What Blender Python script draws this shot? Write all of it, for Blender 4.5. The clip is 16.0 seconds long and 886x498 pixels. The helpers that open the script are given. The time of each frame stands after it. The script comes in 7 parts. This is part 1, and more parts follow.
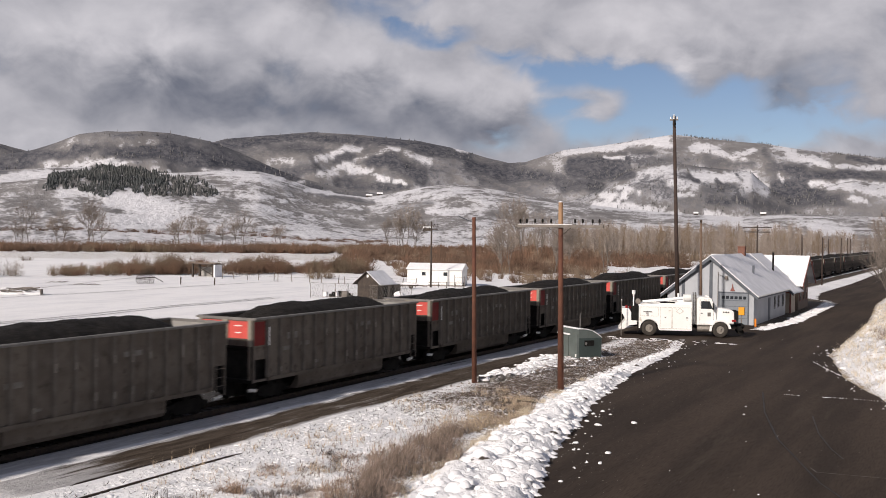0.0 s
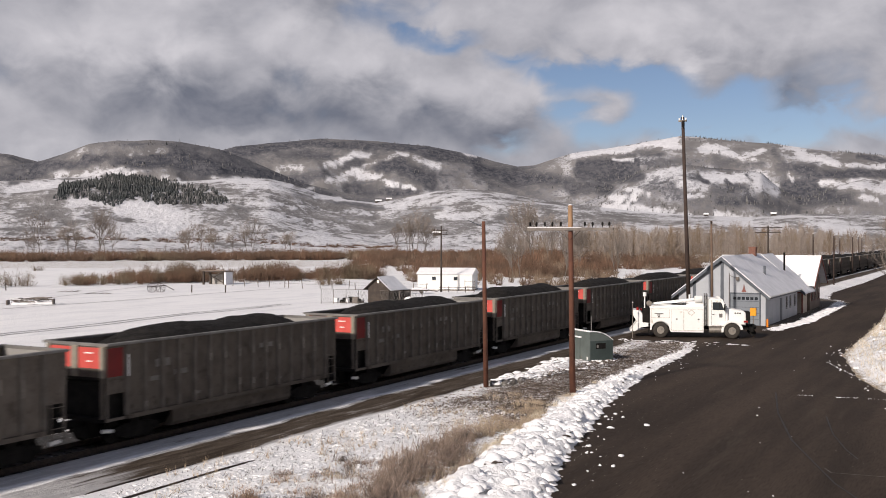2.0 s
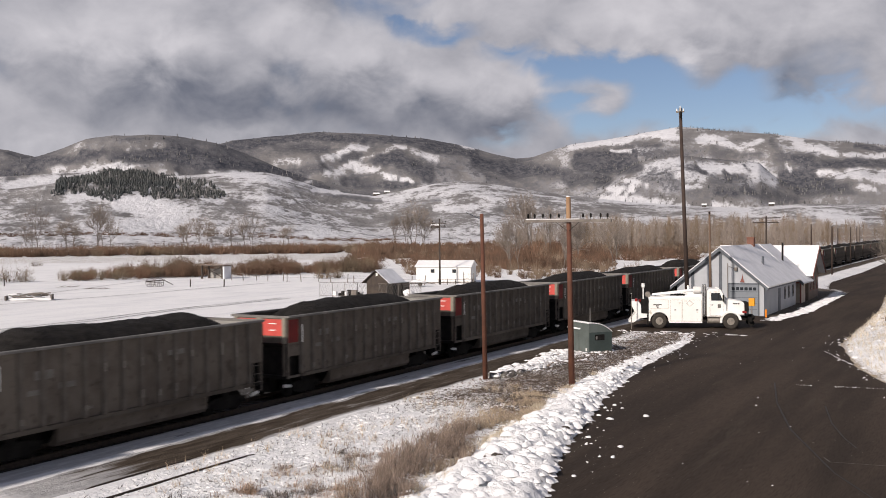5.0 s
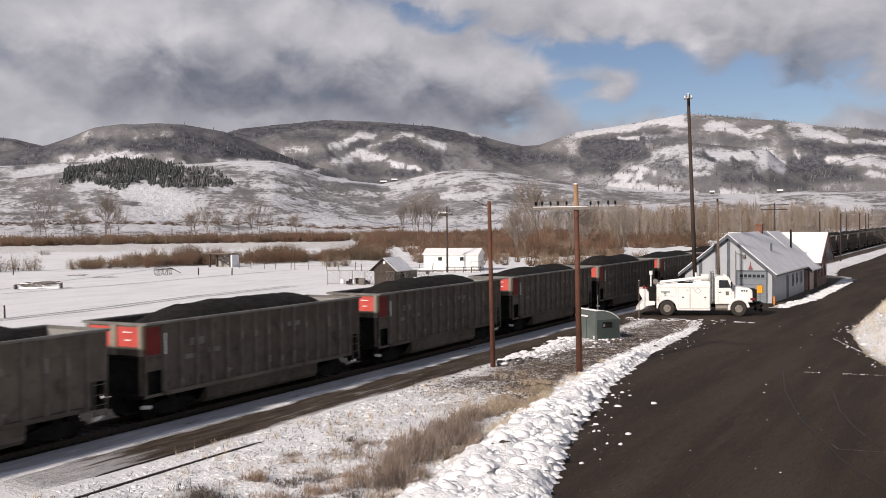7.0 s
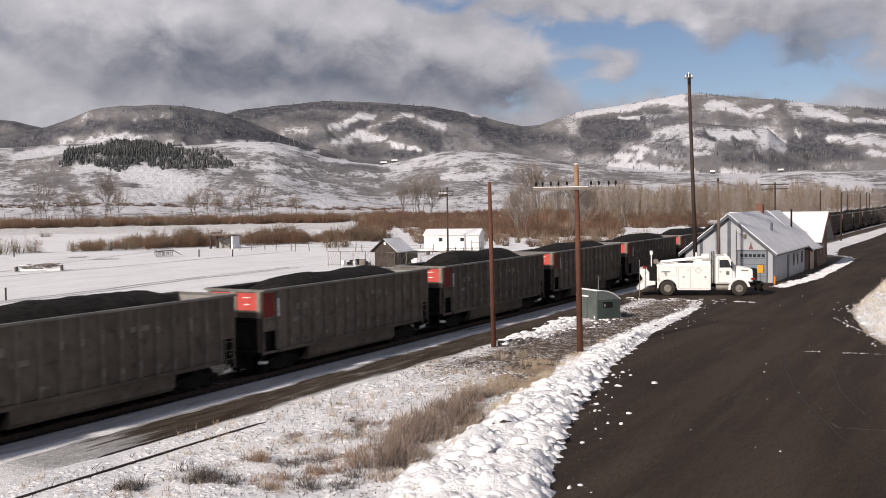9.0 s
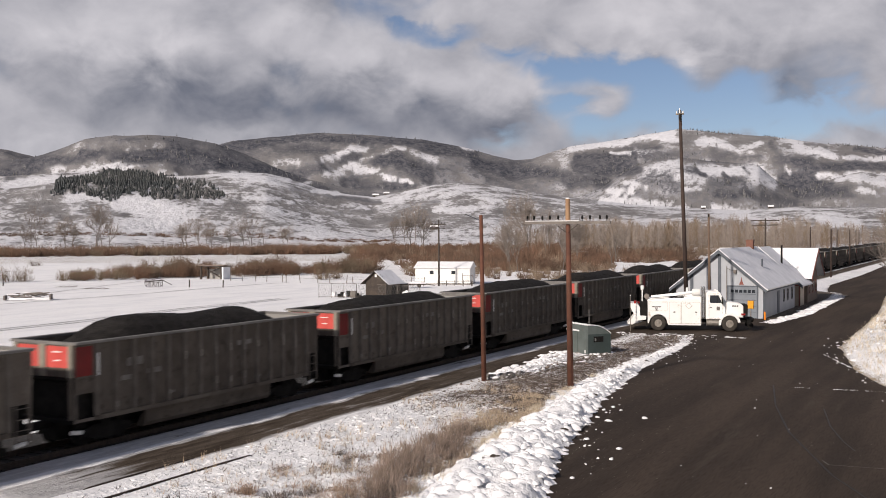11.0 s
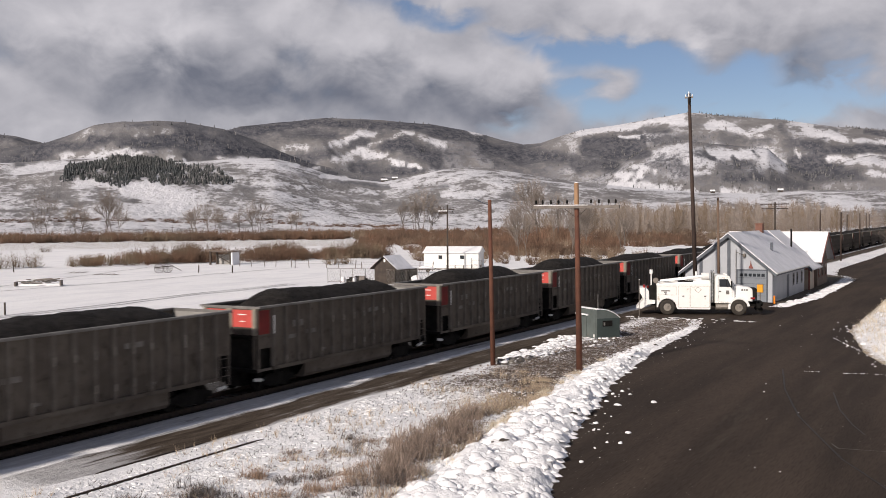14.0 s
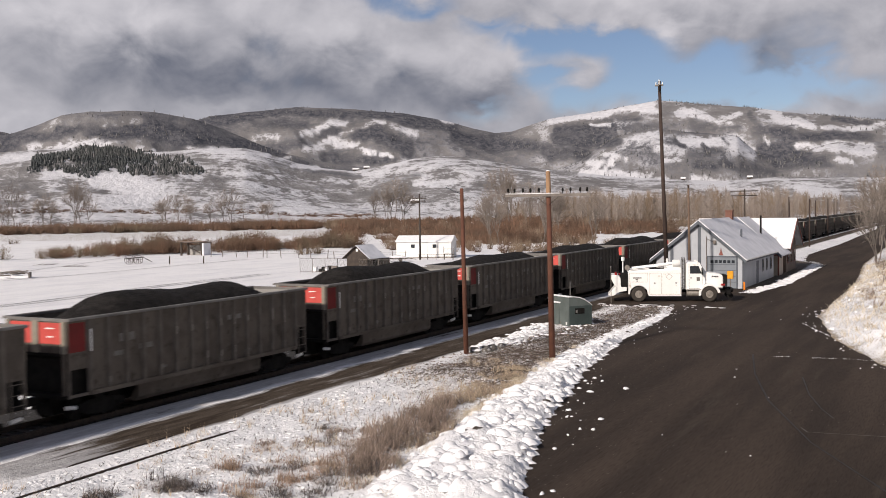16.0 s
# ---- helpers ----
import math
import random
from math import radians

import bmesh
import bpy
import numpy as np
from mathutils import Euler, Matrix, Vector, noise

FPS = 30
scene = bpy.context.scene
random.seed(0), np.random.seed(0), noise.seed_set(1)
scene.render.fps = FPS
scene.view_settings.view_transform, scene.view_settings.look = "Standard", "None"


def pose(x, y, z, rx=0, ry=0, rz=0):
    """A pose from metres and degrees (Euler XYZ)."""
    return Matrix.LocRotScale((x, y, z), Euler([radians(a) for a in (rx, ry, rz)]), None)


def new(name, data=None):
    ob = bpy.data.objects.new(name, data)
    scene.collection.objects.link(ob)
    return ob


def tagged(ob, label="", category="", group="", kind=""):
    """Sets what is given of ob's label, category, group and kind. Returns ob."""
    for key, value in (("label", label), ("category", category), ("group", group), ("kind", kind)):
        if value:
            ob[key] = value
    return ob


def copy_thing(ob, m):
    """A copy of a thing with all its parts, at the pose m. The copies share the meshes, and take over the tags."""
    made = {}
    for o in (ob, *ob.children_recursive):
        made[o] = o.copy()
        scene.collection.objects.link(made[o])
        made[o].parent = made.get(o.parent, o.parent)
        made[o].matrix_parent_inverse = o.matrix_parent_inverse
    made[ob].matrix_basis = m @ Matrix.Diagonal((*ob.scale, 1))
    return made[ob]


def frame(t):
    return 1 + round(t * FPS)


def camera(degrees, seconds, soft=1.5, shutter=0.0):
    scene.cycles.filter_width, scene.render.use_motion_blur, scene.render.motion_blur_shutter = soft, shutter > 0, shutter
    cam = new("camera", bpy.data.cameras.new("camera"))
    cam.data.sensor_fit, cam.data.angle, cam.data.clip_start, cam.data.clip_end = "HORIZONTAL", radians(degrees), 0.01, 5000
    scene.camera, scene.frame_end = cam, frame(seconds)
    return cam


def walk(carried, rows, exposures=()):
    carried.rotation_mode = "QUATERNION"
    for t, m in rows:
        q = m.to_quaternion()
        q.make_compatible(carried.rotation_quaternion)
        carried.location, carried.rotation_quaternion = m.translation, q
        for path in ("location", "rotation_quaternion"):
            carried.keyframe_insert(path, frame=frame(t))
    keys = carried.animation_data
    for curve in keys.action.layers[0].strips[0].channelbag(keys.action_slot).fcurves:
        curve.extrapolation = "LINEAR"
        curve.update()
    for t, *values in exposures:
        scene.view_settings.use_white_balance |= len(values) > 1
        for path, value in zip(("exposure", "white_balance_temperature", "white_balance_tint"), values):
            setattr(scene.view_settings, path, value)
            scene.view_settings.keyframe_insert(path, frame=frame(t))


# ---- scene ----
# The y axis runs along the railway, x to its right, z = 0 is the top of the rails.
cam = camera(47.0, 16.0, soft=0.9, shutter=0.5)
EYE = (0.0, 0.0, 7.6)
TURNS = [  # seconds, yaw, pitch, roll
    (0, 28.024, -0.814, -0.769),
    (0.5, 28.354, -0.504, -0.757),
    (1, 28.494, -0.328, -0.540),
    (1.5, 28.526, -0.365, -0.010),
    (2, 28.573, -0.560, 0.008),
    (2.5, 28.529, -0.942, -0.169),
    (3, 28.667, -0.809, -0.312),
    (3.5, 28.626, -0.616, -0.322),
    (4, 28.426, -0.580, 0.050),
    (4.5, 28.400, -0.730, 0.300),
    (7, 28.892, -1.658, 0.565),
    (7.5, 29.009, -1.553, 0.515),
    (8, 28.881, -2.335, 0.781),
    (8.5, 28.920, -2.816, 0.792),
    (9, 28.910, -2.742, 0.774),
    (11.5, 28.295, -0.585, 0.035),
    (12, 28.192, -0.498, -0.033),
    (12.5, 28.079, -0.690, 0.295),
    (13, 28.120, -0.643, 0.208),
    (13.5, 28.783, -1.379, 0.353),
    (14, 28.916, -1.756, 0.408),
    (14.5, 28.148, -1.959, 0.829),
    (15, 27.649, -2.480, 1.133),
    (15.5, 27.389, -2.463, 1.020),
    (16, 27.351, -2.395, 0.783),
]
walk(cam, [(t, pose(*EYE, 90 + p, r, y)) for t, y, p, r in TURNS], [(0.0, 0.0, 6680, 15), (16.0, 0.0, 6680, 15)])

# ---- sky, sun, exposure ----
SUN_TO = Vector((-0.38, -1.8, 1.0)).normalized()
sun_data = bpy.data.lights.new("sun", "SUN")
sun_data.energy, sun_data.angle, sun_data.color = 4.6, radians(3.0), (1.0, 0.94, 0.85)
sun_ob = new("sun", sun_data)
sun_ob.rotation_mode = "QUATERNION"
sun_ob.rotation_quaternion = SUN_TO.to_track_quat("Z", "Y")
scene.view_settings.exposure = 0.0


class Nodes:
    """Short calls for node trees."""

    def __init__(self, tree):
        self.t = tree

    def add(self, kind, **kw):
        n = self.t.nodes.new("ShaderNode" + kind)
        for k, v in kw.items():
            setattr(n, k, v)
        return n

    def put(self, a, b):
        if isinstance(a, (int, float, tuple, list)):
            if isinstance(a, (tuple, list)) and len(a) == 3 and b.type == "RGBA":
                a = (*a, 1.0)
            b.default_value = a
        else:
            self.t.links.new(a, b)

    def math(self, op, a, b=0.0, c=0.0, clamp=False):
        n = self.add("Math", operation=op, use_clamp=clamp)
        self.put(a, n.inputs[0]), self.put(b, n.inputs[1]), self.put(c, n.inputs[2])
        return n.outputs[0]

    def ramp(self, v, lo, hi, to0=0.0, to1=1.0):
        n = self.add("MapRange", interpolation_type="SMOOTHSTEP")
        for i, a in enumerate((v, lo, hi, to0, to1)):
            self.put(a, n.inputs[i])
        return n.outputs[0]

    def mix(self, f, a, b):
        n = self.add("Mix", data_type="RGBA")
        self.put(f, n.inputs[0]), self.put(a, n.inputs[6]), self.put(b, n.inputs[7])
        return n.outputs[2]

    def noise(self, vec, scale, detail=4.0, rough=0.55, warp=0.0):
        n = self.add("TexNoise")
        if vec is not None:
            self.put(vec, n.inputs["Vector"])
        n.inputs["Scale"].default_value, n.inputs["Detail"].default_value = scale, detail
        n.inputs["Roughness"].default_value, n.inputs["Distortion"].default_value = rough, warp
        return n.outputs["Fac"]

    def sep(self, vec):
        n = self.add("SeparateXYZ")
        self.put(vec, n.inputs[0])
        return n.outputs

    def comb(self, x, y, z):
        n = self.add("CombineXYZ")
        for i, a in enumerate((x, y, z)):
            self.put(a, n.inputs[i])
        return n.outputs[0]


# clouds in view: azimuth left of the railway, height, half width, half height in degrees, and strength
BILLOWS = ((46.92, 10.87, 4.77, 2.07, 0.3), (37.11, 11.77, 1.91, 1.75, 0.22), (42.27, 11.78, 3.81, 1.91, 0.15), (50.79, 9.98, 2.54, 2.54, 0.1), (43.12, 7.72, 7.31, 1.91, -0.3), (33.93, 6.69, 8.26, 1.75, -0.31), (51.02, 5.53, 2.86, 1.91, 0.12), (40.1, 5.7, 1.91, 0.64, 0.25), (37.69, 9.03, 2.22, 1.91, 0.16), (33.66, 9.93, 2.54, 1.27, 0.22), (30.18, 9.09, 2.86, 1.59, 0.16), (26.05, 8.68, 3.18, 1.27, 0.2), (22.57, 7.93, 2.22, 1.14, 0.3), (25.69, 5.82, 4.77, 1.27, -0.22), (19.81, 11.71, 6.99, 1.91, 0.22), (15.21, 11.01, 3.81, 1.27, 0.16), (16.69, 8.71, 4.13, 0.79, -0.16), (15.85, 9.38, 0.76, 0.64, 0.3))
BILLOWS_RIGHT = ((8.2, 11.9, 4.2, 1.6, 0.24), (10.75, 8.6, 4.13, 1.2, -0.12), (7.87, 6.7, 2.54, 1.3, -0.32), (6.53, 9.21, 1.91, 2.54, 0.15), (11.29, 6.73, 3.18, 0.95, -0.2))
BLUE_GAPS = ((28.93, 10.86, 1.91, 0.7, 0.8), (31.16, 11.97, 2.54, 1.43, 0.38), (24.49, 9.99, 1.91, 0.54, 0.7), (22.74, 9.07, 1.91, 0.54, 0.65), (18.84, 8.74, 3.02, 1.14, 1), (16.21, 7.18, 4.77, 1.65, 1.1), (20.66, 6.07, 2.22, 1.27, 0.55), (25.37, 5.2, 1.91, 0.64, 0.6), (12.45, 6.3, 4.13, 1.27, 0.8), (9.26, 5.56, 4.13, 0.89, 0.7), (11.17, 8.22, 1.91, 0.79, 0.5), (5.25, 6.14, 1.91, 0.95, 0.5), (27.04, 11.58, 1.91, 0.95, 0.3), (19.75, 7.46, 1.43, 0.79, -0.6), (13.94, 6.33, 1.59, 0.64, -0.5), (10.7, 5.88, 1.27, 0.48, -0.35))


def make_world():
    w = bpy.data.worlds.new("sky")
    scene.world = w
    w.use_nodes = True
    w.node_tree.nodes.clear()
    N = Nodes(w.node_tree)
    sky = N.add("TexSky", sky_type="NISHITA")
    sky.sun_disc = False
    sky.sun_elevation = math.asin(SUN_TO.z)
    sky.sun_rotation = math.atan2(SUN_TO.x, SUN_TO.y)
    sky.altitude, sky.air_density, sky.dust_density = 2000, 1.0, 0.4
    blue = N.add("Mix", data_type="RGBA", blend_type="MULTIPLY")
    N.put(1.0, blue.inputs[0]), N.put(sky.outputs[0], blue.inputs[6]), N.put((0.066, 0.067, 0.072), blue.inputs[7])
    d = N.add("TexCoord").outputs["Generated"]
    x, y, z = N.sep(d)
    # azimuth left of the railway and height, in radians
    az = N.math("ARCTAN2", N.math("MULTIPLY", x, -1.0), y)
    el = N.math("ARCSINE", z)
    # billows: noise in azimuth and height, and the same a little higher up, for the light on their tops
    here = N.comb(az, N.math("MULTIPLY", el, 1.35), 0.0)
    above = N.comb(N.math("ADD", az, 0.006), N.math("ADD", N.math("MULTIPLY", el, 1.35), 0.026), 0.0)
    big, big_above = N.noise(here, 7.5, 6.0, 0.50, 0.25), N.noise(above, 7.5, 6.0, 0.50, 0.25)
    small, small_above = N.noise(here, 19.0, 5.0, 0.52, 0.35), N.noise(above, 19.0, 5.0, 0.52, 0.35)
    puff = N.math("ADD", N.math("MULTIPLY", big, 0.65), N.math("MULTIPLY", small, 0.35))
    # ragged edges: the blots below are met at shifted places
    az2 = N.math("ADD", az, N.math("ADD", N.math("MULTIPLY", N.math("SUBTRACT", big, 0.5), 0.11), N.math("MULTIPLY", N.math("SUBTRACT", small, 0.5), 0.05)))
    el2 = N.math("ADD", el, N.math("ADD", N.math("MULTIPLY", N.math("SUBTRACT", small, 0.5), 0.055), N.math("MULTIPLY", N.math("SUBTRACT", big_above, 0.5), 0.03)))
    place = N.comb(az2, el2, 0.0)

    def blots(rows, spread):
        total = 0.0
        for a, e, wide, high, k in rows:
            m = N.add("Mapping")
            N.put(place, m.inputs[0])
            ra, re = radians(wide * spread), radians(high * spread)
            m.inputs["Scale"].default_value = (1 / ra, 1 / re, 1.0)
            m.inputs["Location"].default_value = (-radians(a) / ra, -radians(e) / re, 0.0)
            g = N.add("TexGradient", gradient_type="SPHERICAL")
            N.put(m.outputs[0], g.inputs[0])
            total = N.math("MULTIPLY_ADD", g.outputs["Fac"], k, total)
        return total

    gap = blots(BLUE_GAPS, 1.45)
    # overhead and behind, the cloud bank breaks up into clear sky
    clear = N.ramp(el, radians(15), radians(30))
    dense = N.math("MULTIPLY_ADD", N.math("SUBTRACT", puff, 0.5), 1.5, 0.86)
    dense = N.math("SUBTRACT", N.math("SUBTRACT", dense, N.math("MULTIPLY", gap, 0.90)), N.math("MULTIPLY", clear, 0.5))
    cover = N.ramp(dense, 0.10, 0.80)
    # cloud brightness: sunlit billows above, blue-grey bases below
    tone = N.math("MULTIPLY_ADD", blots(BILLOWS + BILLOWS_RIGHT, 1.5), 1.22, 0.51)
    tone = N.math("MULTIPLY_ADD", N.math("SUBTRACT", big, big_above), 0.95, tone)
    tone = N.math("MULTIPLY_ADD", N.math("SUBTRACT", small, small_above), 0.6, tone)
    tone = N.math("MULTIPLY_ADD", N.math("SUBTRACT", puff, 0.5), 0.22, tone)
    tone = N.math("MAXIMUM", N.math("MINIMUM", tone, 1.05), 0.0)
    cloud = N.mix(tone, (0.158, 0.178, 0.224), (0.60, 0.61, 0.648))
    col = N.mix(cover, blue.outputs[2], cloud)
    bg = N.add("Background")
    N.put(col, bg.inputs[0])
    bg.inputs[1].default_value = 1.0
    out = N.add("OutputWorld")
    N.put(bg.outputs[0], out.inputs[0])


make_world()


# ---- materials ----
def mat(name, a, b=None, rough=0.7, metal=0.0, scale=3.0, fine=40.0, fleck=0.25, bump=0.15, dirt=None, dirt_amount=0.0, vary=0.0, island=0.0, spec=0.3, coords="Object", step=0.02, stretch=None):
    """A surface with a broad drift between two tones, a fine grain, optional dirt in patches, and relief."""
    m = bpy.data.materials.new(name)
    m.use_nodes = True
    N = Nodes(m.node_tree)
    bs = m.node_tree.nodes["Principled BSDF"]
    vec = N.add("TexCoord").outputs[coords]
    if stretch:
        st = N.add("Mapping")
        N.put(vec, st.inputs[0])
        st.inputs["Scale"].default_value = stretch
        st.inputs["Rotation"].default_value = (0, 0, radians(-12))
        vec = st.outputs[0]
    b = b or tuple(c * 0.75 for c in a)
    big = N.noise(vec, scale, 5.0, 0.6)
    grain = N.noise(vec, fine, 3.0, 0.6)
    col = N.mix(N.ramp(big, 0.35, 0.65), a, b)
    col = N.mix(N.math("MULTIPLY", N.ramp(grain, 0.45, 0.75), fleck), col, tuple(c * 0.55 for c in a))
    if dirt:
        spots = N.ramp(N.noise(vec, scale * 2.3, 6.0, 0.65), 0.62 - dirt_amount * 0.3, 0.72 - dirt_amount * 0.2)
        col = N.mix(spots, col, dirt)
    if vary or island:
        r = N.add("ObjectInfo").outputs["Random"] if vary else N.add("NewGeometry").outputs["Random Per Island"]
        h = N.add("HueSaturation")
        N.put(N.math("ADD", N.math("MULTIPLY", r, 2 * (vary or island)), 1 - (vary or island)), h.inputs["Value"])
        N.put(col, h.inputs["Color"])
        col = h.outputs[0]
    N.put(col, bs.inputs["Base Color"])
    N.put(N.ramp(grain, 0.2, 0.8, max(0.05, rough - 0.08), min(1.0, rough + 0.08)), bs.inputs["Roughness"])
    bs.inputs["Metallic"].default_value = metal
    bs.inputs["Specular IOR Level"].default_value = spec
    if bump:
        bn = N.add("Bump")
        bn.inputs["Strength"].default_value, bn.inputs["Distance"].default_value = bump, step
        N.put(grain, bn.inputs["Height"])
        N.put(bn.outputs[0], bs.inputs["Normal"])
    return m


def make_ground_material():
    """Snow, gravel, mud and straw, mixed by the cover stored on the sheet and broken up by noise."""
    m = bpy.data.materials.new("winter_ground")
    m.use_nodes = True
    N = Nodes(m.node_tree)
    bs = m.node_tree.nodes["Principled BSDF"]
    at = N.add("Attribute", attribute_name="cover").outputs
    s = N.add("SeparateColor")
    N.put(at["Color"], s.inputs[0])
    snow_f, mud_f, straw_f, smooth_f = s.outputs[0], s.outputs[1], s.outputs[2], at["Alpha"]
    pos = N.add("NewGeometry").outputs["Position"]
    n1, n2, n3 = N.noise(pos, 0.5, 6, 0.6), N.noise(pos, 3.2, 5, 0.65), N.noise(pos, 14.0, 3, 0.6)
    mess = N.math("ADD", N.math("MULTIPLY", n1, 0.22), N.math("ADD", N.math("MULTIPLY", n2, 0.30), N.math("MULTIPLY", n3, 0.48)))
    gravel = N.mix(N.ramp(n3, 0.35, 0.65), (0.050, 0.040, 0.032), (0.165, 0.135, 0.108))
    mud = N.mix(N.ramp(n2, 0.35, 0.65), (0.070, 0.050, 0.038), (0.145, 0.110, 0.083))
    straw = N.mix(N.ramp(n3, 0.3, 0.7), (0.26, 0.205, 0.145), (0.48, 0.40, 0.29))
    # wheel tracks along the railway: mud and snow smeared lengthwise
    lane = N.add("Mapping")
    N.put(pos, lane.inputs[0])
    lane.inputs["Scale"].default_value = (1.7, 0.22, 1.0)
    n5, n6 = N.noise(lane.outputs[0], 0.9, 5, 0.6, 0.5), N.noise(lane.outputs[0], 3.2, 4, 0.6, 0.3)
    smear = N.math("ADD", N.math("MULTIPLY", n5, 0.62), N.math("MULTIPLY", n6, 0.38))
    wet = N.mix(N.ramp(smear, 0.36, 0.62), (0.034, 0.024, 0.016), (0.092, 0.073, 0.057))
    soil = N.mix(N.ramp(N.math("ADD", mud_f, N.math("MULTIPLY", N.math("SUBTRACT", mess, 0.5), 0.9)), 0.42, 0.58), gravel, mud)
    soil = N.mix(N.ramp(N.math("ADD", straw_f, N.math("MULTIPLY", N.math("SUBTRACT", mess, 0.5), 1.2)), 0.42, 0.6), soil, straw)
    soil = N.mix(smooth_f, soil, wet)
    snow = N.mix(N.ramp(n2, 0.3, 0.7), (0.88, 0.87, 0.865), (0.80, 0.79, 0.79))
    drift = N.add("Mapping")
    N.put(pos, drift.inputs[0])
    drift.inputs["Scale"].default_value = (0.55, 0.16, 1.0)
    n0 = N.noise(drift.outputs[0], 0.55, 6, 0.65, 0.3)
    snow = N.mix(N.math("MULTIPLY", N.ramp(n0, 0.42, 0.68), 0.32), snow, (0.52, 0.525, 0.56))
    # grey painted on the snow beside the rails, to deepen the train's shade
    rail_shade = N.math("MULTIPLY", N.math("MULTIPLY", smooth_f, N.ramp(snow_f, 1.0, 0.82)), N.ramp(n6, 0.2, 0.6, 0.42, 0.72))
    snow = N.mix(rail_shade, snow, (0.16, 0.152, 0.150))
    f = N.ramp(N.math("ADD", snow_f, N.math("MULTIPLY", N.math("SUBTRACT", mess, 0.5), 2.9)), 0.44, 0.58)
    f_smear = N.ramp(N.math("ADD", snow_f, N.math("MULTIPLY", N.math("SUBTRACT", smear, 0.5), 2.8)), 0.28, 0.74)
    f = N.math("ADD", N.math("MULTIPLY", f, N.math("SUBTRACT", 1.0, smooth_f)), N.math("MULTIPLY", f_smear, smooth_f))
    # small dark stalks and clods that stick out of thin snow
    n4 = N.noise(pos, 6.5, 2, 0.5)
    specks = N.math("MULTIPLY", N.ramp(n4, 0.632, 0.68), N.math("MULTIPLY", N.ramp(snow_f, 0.97, 0.84), N.math("SUBTRACT", 1.0, smooth_f)))
    f = N.math("MULTIPLY", f, N.math("SUBTRACT", 1.0, N.math("MULTIPLY", specks, 0.85)))
    N.put(N.mix(f, soil, snow), bs.inputs["Base Color"])
    bs.inputs["Roughness"].default_value = 0.85
    bs.inputs["Specular IOR Level"].default_value = 0.15
    bn = N.add("Bump")
    bn.inputs["Strength"].default_value, bn.inputs["Distance"].default_value = 0.75, 0.14
    N.put(N.math("ADD", N.math("ADD", N.math("MULTIPLY", n2, 0.8), N.math("MULTIPLY", N.math("MULTIPLY", n4, 0.45), N.math("SUBTRACT", 1.0, N.math("MULTIPLY", smooth_f, 0.8)))), N.math("ADD", N.math("MULTIPLY", n3, 0.12), N.math("MULTIPLY", f, 0.3))), bn.inputs["Height"])
    N.put(bn.outputs[0], bs.inputs["Normal"])
    return m


def make_hill_material():
    m = bpy.data.materials.new("hillside")
    m.use_nodes = True
    N = Nodes(m.node_tree)
    bs = m.node_tree.nodes["Principled BSDF"]
    s = N.add("SeparateColor")
    N.put(N.add("Attribute", attribute_name="cover").outputs["Color"], s.inputs[0])
    snow_f, woods_shade_f, sage_f = s.outputs[0], s.outputs[1], s.outputs[2]
    pos = N.add("NewGeometry").outputs["Position"]
    stretch = N.add("Mapping")
    N.put(pos, stretch.inputs[0])
    stretch.inputs["Scale"].default_value = (1.0, 1.0, 1.0)
    px, py, pz = N.sep(stretch.outputs[0])
    reach = N.math("SQRT", N.math("ADD", N.math("MULTIPLY", px, px), N.math("MULTIPLY", py, py)))
    # pattern stretched by azimuth and distance from the eye, to suit its view
    p = N.comb(N.math("MULTIPLY", N.math("ARCTAN2", px, py), 1350.0), N.math("ADD", N.math("MULTIPLY", N.math("MINIMUM", reach, 1500.0), 0.62), N.math("MULTIPLY", N.math("MAXIMUM", N.math("SUBTRACT", reach, 1500.0), 0.0), 0.13)), N.math("MULTIPLY", pz, 0.5))
    n1, n2, n3 = N.noise(p, 0.008, 6, 0.6), N.noise(p, 0.035, 5, 0.62), N.noise(p, 0.16, 4, 0.7)
    mess = N.math("ADD", N.math("MULTIPLY", n1, 0.32), N.math("ADD", N.math("MULTIPLY", n2, 0.34), N.math("MULTIPLY", n3, 0.34)))
    mess2 = N.math("ADD", N.math("MULTIPLY", N.noise(p, 0.006, 6, 0.6, 0.4), 0.34), N.math("ADD", N.math("MULTIPLY", n2, 0.30), N.math("MULTIPLY", n3, 0.36)))
    sage = N.mix(N.ramp(n2, 0.3, 0.7), (0.175, 0.167, 0.165), (0.265, 0.255, 0.252))
    # Blued tone of the woods, which also carries cloud shade and haze.
    wood = N.mix(N.ramp(n3, 0.34, 0.66), (0.052, 0.055, 0.068), (0.135, 0.132, 0.140))
    snow = N.mix(N.ramp(n3, 0.3, 0.8), (0.68, 0.675, 0.695), (0.50, 0.495, 0.515))
    f = N.ramp(N.math("ADD", snow_f, N.math("MULTIPLY", N.math("SUBTRACT", mess, 0.5), 4.6)), 0.36, 0.72)
    col = N.mix(f, sage, snow)
    g = N.ramp(N.math("ADD", woods_shade_f, N.math("MULTIPLY", N.math("SUBTRACT", mess2, 0.5), 3.4)), 0.22, 0.70)
    col = N.mix(g, col, wood)
    N.put(col, bs.inputs["Base Color"])
    bs.inputs["Roughness"].default_value = 0.95
    bs.inputs["Specular IOR Level"].default_value = 0.05
    bn = N.add("Bump")
    bn.inputs["Strength"].default_value, bn.inputs["Distance"].default_value = 0.5, 10.0
    N.put(N.math("ADD", n2, N.math("MULTIPLY", n3, 0.18)), bn.inputs["Height"])
    N.put(bn.outputs[0], bs.inputs["Normal"])
    return m


